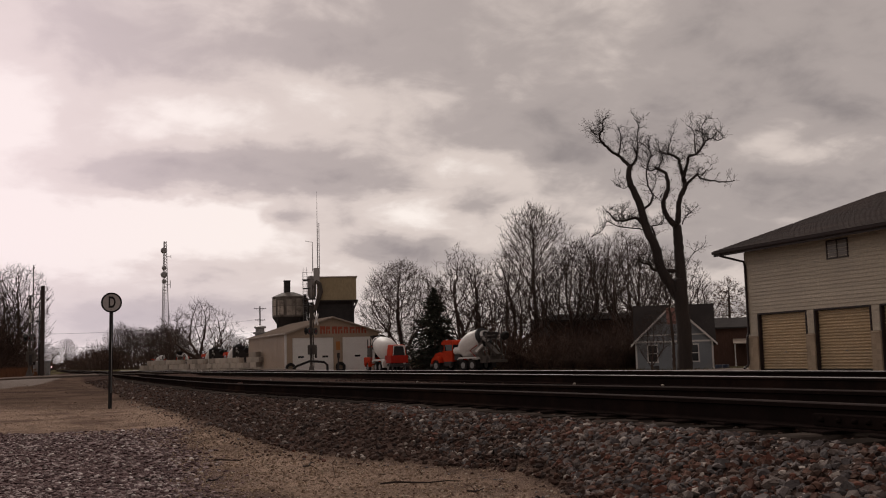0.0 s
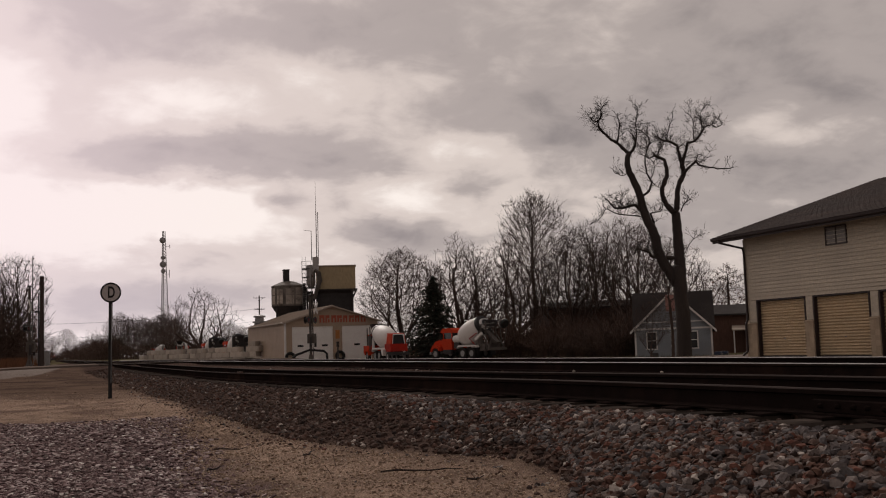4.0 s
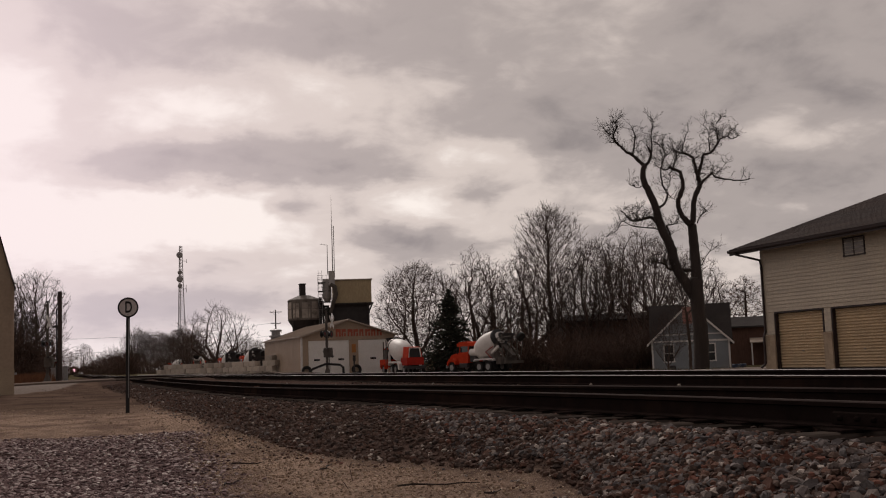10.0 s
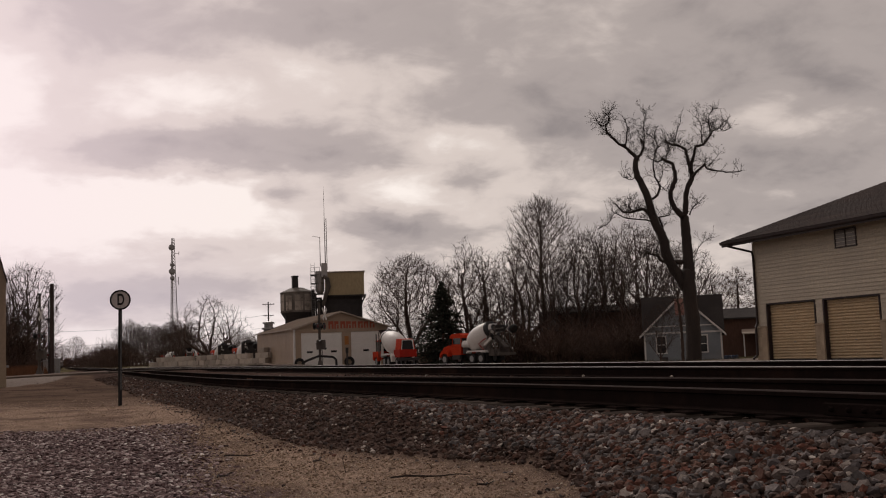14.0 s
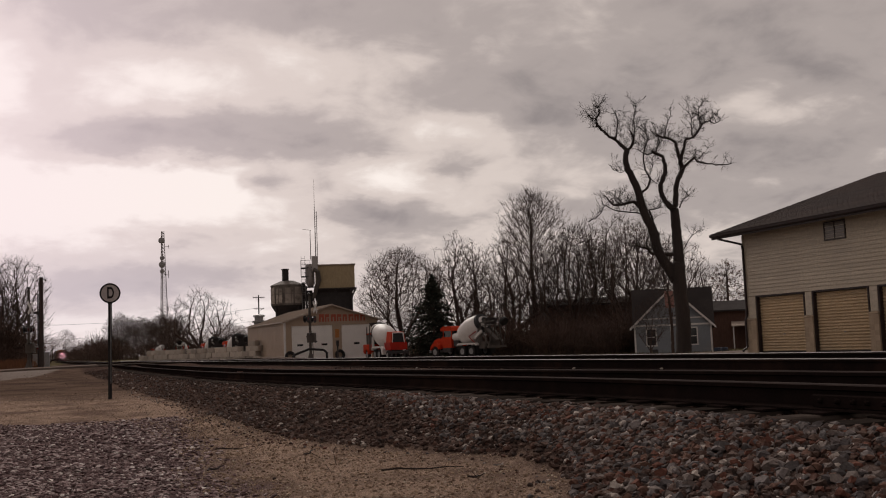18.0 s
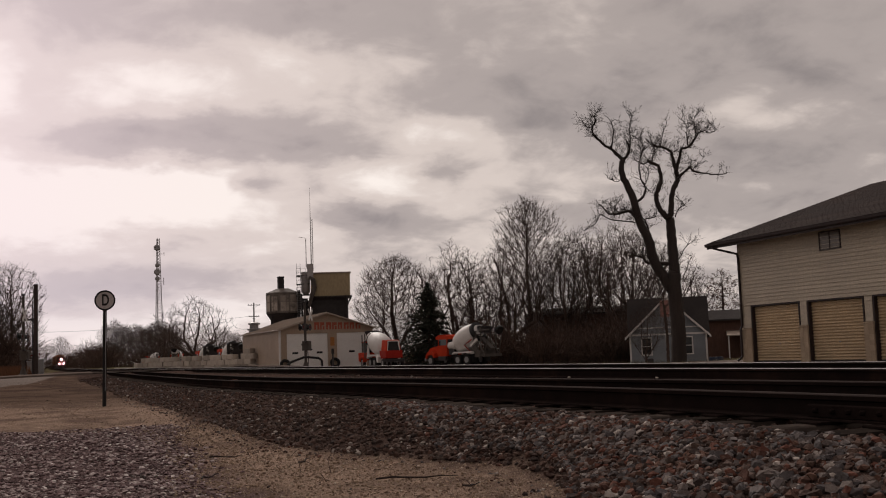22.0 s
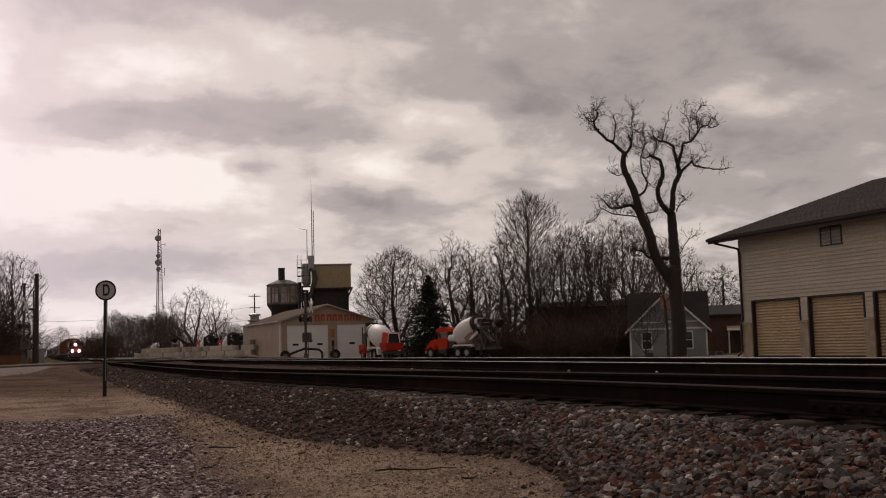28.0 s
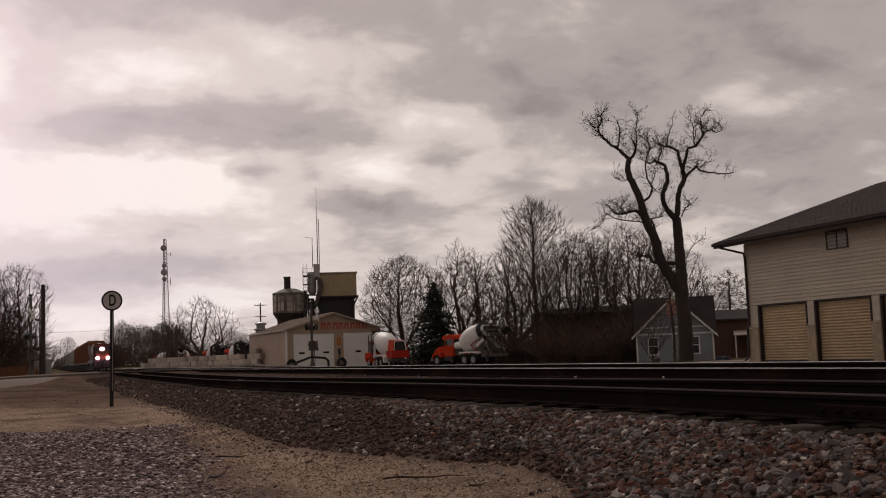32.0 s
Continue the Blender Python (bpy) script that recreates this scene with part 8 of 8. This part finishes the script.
# ---- level crossing ----
def make_signal(label, x, y, z, face, tall, lamps, box, arm):
    """tall: height of the mast; lamps, box: heights of the lamp arm and of the gate machine; arm: length of the gate arm."""
    s = thing("crossing_signal", label, "crossing signal", pose(x, y, z, 0, 0, face), "signals of the level crossing")
    flat = Matrix.Rotation(radians(90), 4, "X")
    part("foundation", Geo().box(-0.3, -0.3, -0.5, 0.3, 0.3, 0.08, 0.03), CONCRETE, s)
    part("base_casting", Geo().lathe([(0.26, 0.08), (0.2, 0.3), (0.1, 0.6), (0.08, 0.75)], 12), DUSTY, s)
    part("mast", Geo().lathe([(0.105, 0.6), (0.095, tall), (0.10, tall + 0.02), (0.03, tall + 0.12)], 10), DUSTY, s)
    turn = Matrix.Identity(4) if face > 60 else Matrix.Translation((0.16, -0.28, -0.25)) @ Matrix.Rotation(radians(8), 4, "Z")
    cb = part("crossbuck", Geo().box(-0.6, -0.1, -0.115, 0.6, -0.08, 0.115).moved(turn @ Matrix.Translation((0.0, 0, 4.3)) @ Matrix.Rotation(radians(45), 4, "Y")), WHITE, s, "white crossbuck boards")
    part("crossbuck_board", Geo().box(-0.6, -0.125, -0.115, 0.6, -0.105, 0.115).moved(turn @ Matrix.Translation((0.0, 0, 4.3)) @ Matrix.Rotation(radians(-45), 4, "Y")), WHITE, cb)
    bar = part("light_arm", Geo().tube([(-0.62, 0, lamps), (0.62, 0, lamps)], 0.045, 6), DARK_STEEL, s)
    for x0 in (-0.52, 0.52):
        for yy in (-1, 1):
            bg = part("light_background", Geo().lathe([(0.0, -0.01), (0.27, -0.01), (0.27, 0.01), (0.0, 0.01)], 20).moved(Matrix.Translation((x0, yy * 0.14, lamps)) @ flat), BLACK, bar)
            part("hood", Geo().lathe([(0.16, 0.0), (0.17, 0.22), (0.15, 0.22), (0.14, 0.0)], 14).moved(Matrix.Translation((x0, yy * 0.15, lamps)) @ Matrix.Rotation(radians(90 * yy), 4, "X")), BLACK, bar)
            part("lens", Geo().lathe([(0.0, 0.0), (0.14, 0.0), (0.1, 0.04), (0.0, 0.05)], 14).moved(Matrix.Translation((x0, yy * 0.155, lamps)) @ Matrix.Rotation(radians(90 * yy), 4, "X")), RED_LENS, bar)
    part("gate_machine", Geo().box(-0.30, -0.36, box - 0.36, 0.30, 0.16, box + 0.36, 0.05).box(-0.2, -0.40, box - 0.24, 0.2, -0.36, box + 0.2, 0.01), DUSTY, s, "dusty grey gate machine box")
    part("conduit", Geo().tube([(0.16, -0.1, 0.1), (0.2, -0.12, 0.7), (0.14, -0.1, box - 0.3)], 0.03, 5), DARK_STEEL, s)
    part("bell", Geo().lathe([(0.05, 0), (0.16, 0.02), (0.17, 0.1), (0.05, 0.16)], 12, (0, 0)).moved(Matrix.Translation((0, 0, tall + 0.1))), DARK_STEEL, s)
    gate = part("gate_arm", Geo().box(-0.06, -0.03, 0.3, 0.06, 0.03, arm * 0.55, 0.01).box(-0.035, -0.025, arm * 0.55, 0.035, 0.025, arm, 0.008), DUSTY, s, "weathered gate arm that comes down")
    for w in (-0.36, 0.36):
        part("counterweight", Geo().box(w - 0.04, -0.09, -0.62, w + 0.04, 0.09, 0.12, 0.02).tube([(w, 0, 0.05), (0, 0, 0.45)], 0.04, 5), DARK_STEEL, gate)
    for f in (0.4, 0.68, 0.97):
        part("arm_lamp", Geo().lathe([(0.03, 0), (0.06, 0.02), (0.06, 0.1), (0.02, 0.13)], 10).moved(Matrix.Translation((0.04, 0, arm * f)) @ Matrix.Rotation(radians(90), 4, "Y")), RED_LENS, gate)
    return gate, Vector((0, -0.2, box)), face


def make_crossing():
    gates = [make_signal("grey crossing signal with crossbuck, lamps and lowering gate", 19.05, 77.6, 0.05, 48, 4.9, 3.15, 1.75, 4.9),
             make_signal("tall grey crossing signal with lamps and lowering gate arm", -0.74, 80.0, 0.36, 70, 5.55, 2.75, 1.45, 6.5)]
    # bent pipe guard in front of the far signal
    a = spot(12.79, 77)
    b = spot(14.67, 77)
    m = (a + b) / 2
    g = Geo().tube([a + Vector((0, 0, 0)), a + Vector((0.08, 0, 0.45)), a.lerp(b, 0.12) + Vector((0, 0, 0.62)), m + Vector((0, 0, 0.95)), b.lerp(a, 0.1) + Vector((0, 0, 0.85)), b + Vector((-0.03, 0, 0.65)), b], 0.09, 8)
    whole("pipe_guard", g, BLACK, "black bent pipe guard rail before the crossing signal", "guard rail")
    p = spot(15.25, 78)
    whole("marker_post", Geo().tube([(0, 0, -0.2), (0, 0, 1.35)], 0.06, 6).box(-0.1, -0.05, 1.0, 0.1, 0.05, 1.4, 0.01), DARK_STEEL, "short dark marker post by the road", "post", pose(p.x, p.y, 0.1))
    # control cabinets by the near signal
    for az, d, w, hgt in ((0.28, 88, 0.55, 1.35), (-0.15, 86, 0.6, 1.2)):
        p = spot(az, d)
        c = thing("relay_cabinet", "grey steel relay cabinet beside the crossing", "cabinet", pose(p.x, p.y, 0.15), "relay cabinets")
        part("body", Geo().box(-w / 2, -0.4, 0, w / 2, 0.4, hgt, 0.03), GALV, c)
        part("door", Geo().box(-w / 2 + 0.05, -0.43, 0.1, w / 2 - 0.05, -0.4, hgt - 0.1, 0.01), GALV, c)
        part("roof", Geo().box(-w / 2 - 0.06, -0.48, hgt, w / 2 + 0.06, 0.46, hgt + 0.06, 0.02), GALV, c)
    return gates


GATES = make_crossing()


def make_pole(name, label, az, d, z, height, r, arms, group=""):
    p = spot(az, d)
    t = thing(name, label, "pole", pose(p.x, p.y, z, 0, 0, 0), group)
    part("shaft", Geo().tube([(0, 0, -0.5), (0, 0, height)], [r, r * 0.8], 10), WOOD_POLE, t)
    for h, w in arms:
        arm = part("crossarm", Geo().box(-w, -0.14, h - 0.06, w, -0.03 - r * 0.5, h + 0.06, 0.01), WOOD_POLE, t)
        for x in (-w * 0.9, -w * 0.4, w * 0.4, w * 0.9):
            part("insulator", Geo().lathe([(0.05, h + 0.06), (0.07, h + 0.1), (0.05, h + 0.2), (0.02, h + 0.24)], 8, (x, -0.1)), GALV, arm)
        part("arm_brace", Geo().tube([(0, -0.12, h - 0.7), (w * 0.6, -0.12, h - 0.06)], 0.02, 4).tube([(0, -0.12, h - 0.7), (-w * 0.6, -0.12, h - 0.06)], 0.02, 4), DARK_STEEL, arm)
    return t


def make_poles():
    t = make_pole("utility_pole", "thick dark cut-off timber pole beside the crossing", 0.06, 83, 0.30, 6.75, 0.185, [])
    part("conduit", Geo().tube([(-0.22, -0.05, 0), (-0.22, -0.05, 5.5)], 0.05, 6), DARK_STEEL, t)
    part("bracket", Geo().box(-0.5, -0.12, 4.05, -0.15, 0.0, 4.2, 0.02), DARK_STEEL, t)
    make_pole("power_pole", "timber power pole with two crossarms", 11.08, 220, 0, 12.6, 0.17, [(12.1, 1.25), (9.75, 1.05)])
    # wires across the far end of the line
    make_pole("power_pole", "timber power pole with two crossarms", -6.0, 185, 0, 10.6, 0.17, [(9.3, 1.25), (7.0, 1.05)])
    for z0, z1 in ((7.15, 9.95), (4.6, 7.4)):
        a, b = spot(-6, 185, z0), spot(11.08, 220, z1)
        g = Geo().tube([a.lerp(b, i / 12) + Vector((0, 0, -1.3 * (1 - (i / 6 - 1) ** 2))) for i in range(13)], 0.028, 4)
        whole("overhead_wire", g, BLACK, "thin black overhead wire across the line", "wire", group="wires across the line")


make_poles()


# ---- steel shed at the yard's edge ----
def make_shed():
    X, Y0, E = -1.84, 49.9, 4.78
    s = thing("steel_shed", "beige steel shed with dark roof trim at the yard edge", "shed", Matrix.Translation((X, Y0, 0)) @ Matrix.Rotation(radians(3.6), 4, "Z") @ Matrix.Translation((-X, -Y0, 0)))
    part("gable_wall", Geo().prism([(X, -0.1), (X, E), (X - 0.9, E + 3.2), (X - 6, E + 5.0), (X - 11.1, E + 3.2), (X - 12, E), (X - 12, -0.1)], "y", Y0, Y0 + 0.2), TAN_METAL, s)
    part("side_wall", Geo().box(X - 0.2, Y0 + 0.2, -0.1, X, Y0 + 14, E), TAN_METAL, s)
    part("side_wall", Geo().box(X - 12, Y0 + 0.2, -0.1, X - 11.8, Y0 + 14, E), TAN_METAL, s)
    for i in range(40):
        x = X - 0.15 - i * 0.3
        part("rib", Geo().box(x - 0.03, Y0 - 0.02, 0, x + 0.03, Y0, E - 0.1), TAN_METAL, s)
    part("roof", Geo().prism([(X + 0.02, E - 0.1), (X + 0.06, E - 0.05), (X - 0.86, E + 3.28), (X - 6, E + 5.1), (X - 11.14, E + 3.28), (X - 12.1, E - 0.05), (X - 12.06, E - 0.1), (X - 11.1, E + 3.2), (X - 6, E + 5.0), (X - 0.9, E + 3.2)], "y", Y0 - 0.15, Y0 + 14.1), BROWN_TRIM, s, "dark gambrel roof")
    part("rear_wall", Geo().prism([(X - 0.2, -0.1), (X - 0.2, E), (X - 1.1, E + 3.1), (X - 6, E + 4.9), (X - 10.9, E + 3.1), (X - 11.8, E), (X - 11.8, -0.1)], "y", Y0 + 13.8, Y0 + 14), TAN_METAL, s)
    part("base_band", Geo().box(X - 12, Y0 - 0.04, -0.1, X + 0.02, Y0 - 0.021, 1.25), BRICK_TAN, s)
    part("wall_lamp", Geo().box(X + 0.001, Y0 + 0.1, 0.95, X + 0.12, Y0 + 0.3, 1.05, 0.01), GALV, s)


make_shed()


# ---- small things on the tracks ----
def make_small():
    c = thing("switch_lamp", "small red-orange track marker between the siding rails", "marker", pose(4.78, 27.1, 0.27))
    part("stand", Geo().box(-0.1, -0.08, 0, 0.1, 0.08, 0.1, 0.01), DARK_STEEL, c)
    part("target", Geo().box(-0.07, -0.03, 0.06, 0.07, 0.03, 0.15, 0.01), TRAIN_ORANGE, c, "dull red-orange target")
    j = thing("joint_bar", "bolted steel joint bar on the near rail", "rail joint", pose(siding_x(5.2) - 0.754 - 0.03, 5.2, siding_z(5.2) - 0.12))
    part("bar", Geo().box(-0.03, -0.45, -0.03, 0.012, 0.45, 0.05, 0.008), STEEL_RAIL, j)
    for y in (-0.36, -0.2, -0.06, 0.06, 0.2, 0.36):
        part("bolt", Geo().lathe([(0.018, 0), (0.018, 0.02), (0.01, 0.035)], 6).moved(Matrix.Translation((-0.03, y, 0.01)) @ Matrix.Rotation(radians(-90), 4, "Y")), STEEL_RAIL, j)


make_small()


def make_litter():
    rng = random.Random(9)
    # sticks on the sand and gravel: heading, distance, length, turn
    for az, d, L, turn in ((19.6, 8.0, 0.62, -18), (13.6, 9.4, 0.30, 60), (8.6, 8.6, 0.26, 50), (9.4, 10.5, 0.35, -40), (17.5, 11.0, 0.34, 20), (5.2, 9.0, 0.22, 100), (22.5, 7.4, 0.2, 35)):
        p = spot(az, d)
        pts = [(L * (i / 5 - 0.5), rng.uniform(-0.02, 0.02), 0.008 + rng.uniform(0, 0.02)) for i in range(6)]
        whole("stick", Geo().tube(pts, [0.007, 0.008, 0.007, 0.006, 0.005, 0.003], 5), OAK_BARK, "thin dark dead stick lying on the gravel", "stick", pose(p.x, p.y, ground_z(p.x, p.y) + 0.004, 0, 0, turn), "sticks on the gravel")
    # pale stones left on the siding's far side
    for az, d in ((27.95, 13.1), (31.6, 11.4), (9.6, 28.0), (40.2, 8.0)):
        p = spot(az, d)
        vs, fs = stone_shapes(50 + int(az), 1)[0]
        g = Geo().add([tuple(v * 0.024) for v in vs], [tuple(f) for f in fs])
        z = siding_z(p.y) + 0.012
        whole("loose_stone", g, CONCRETE, "small pale stone lying on the siding rail", "stone", pose(siding_x(p.y) + 0.754, p.y, z), "pale stones on the rail")


make_litter()


# ---- what moves ----
def motions():
    for car, behind in TRAIN:
        rows = []
        for t in (0.0, 8.0, 16.0, 24.0, 32.0):
            y = FRONT + SPEED * (32.0 - t) + behind
            rows.append((t, pose(MAIN_X, y, main_z(y) + 0.015, 0, 0, 0)))
        walk(car, rows)
    # the gates of the crossing come down, away from the yard
    for gate, pivot, face in GATES:
        way = Matrix.Rotation(radians(-face), 3, "Z") @ Vector((0.14, 0.99, 0))
        axis = Vector((0, 0, 1)).cross(way)
        walk(gate, [(t, Matrix.Translation(pivot) @ Matrix.Rotation(radians(a), 4, axis)) for t, a in ((0.0, 0), (3.6, 0), (4.6, 9), (5.5, 25), (6.5, 42), (7.0, 56), (7.6, 73), (8.2, 85), (8.8, 88), (32.0, 88))])
    # the clouds drift towards the camera's stand and to its left
    rows = []
    across = Vector((math.cos(radians(21)), -math.sin(radians(21)), 0))
    for t in (0.0, 8.0, 16.0, 24.0, 32.0):
        k = t / 16.0 - 1.0
        rows.append((t, Matrix.Rotation(radians(1.15 * k), 4, across) @ pose(0, 0, 0, 0, 0, 0.9 * k)))
    walk(CLOUDS, rows)


motions()
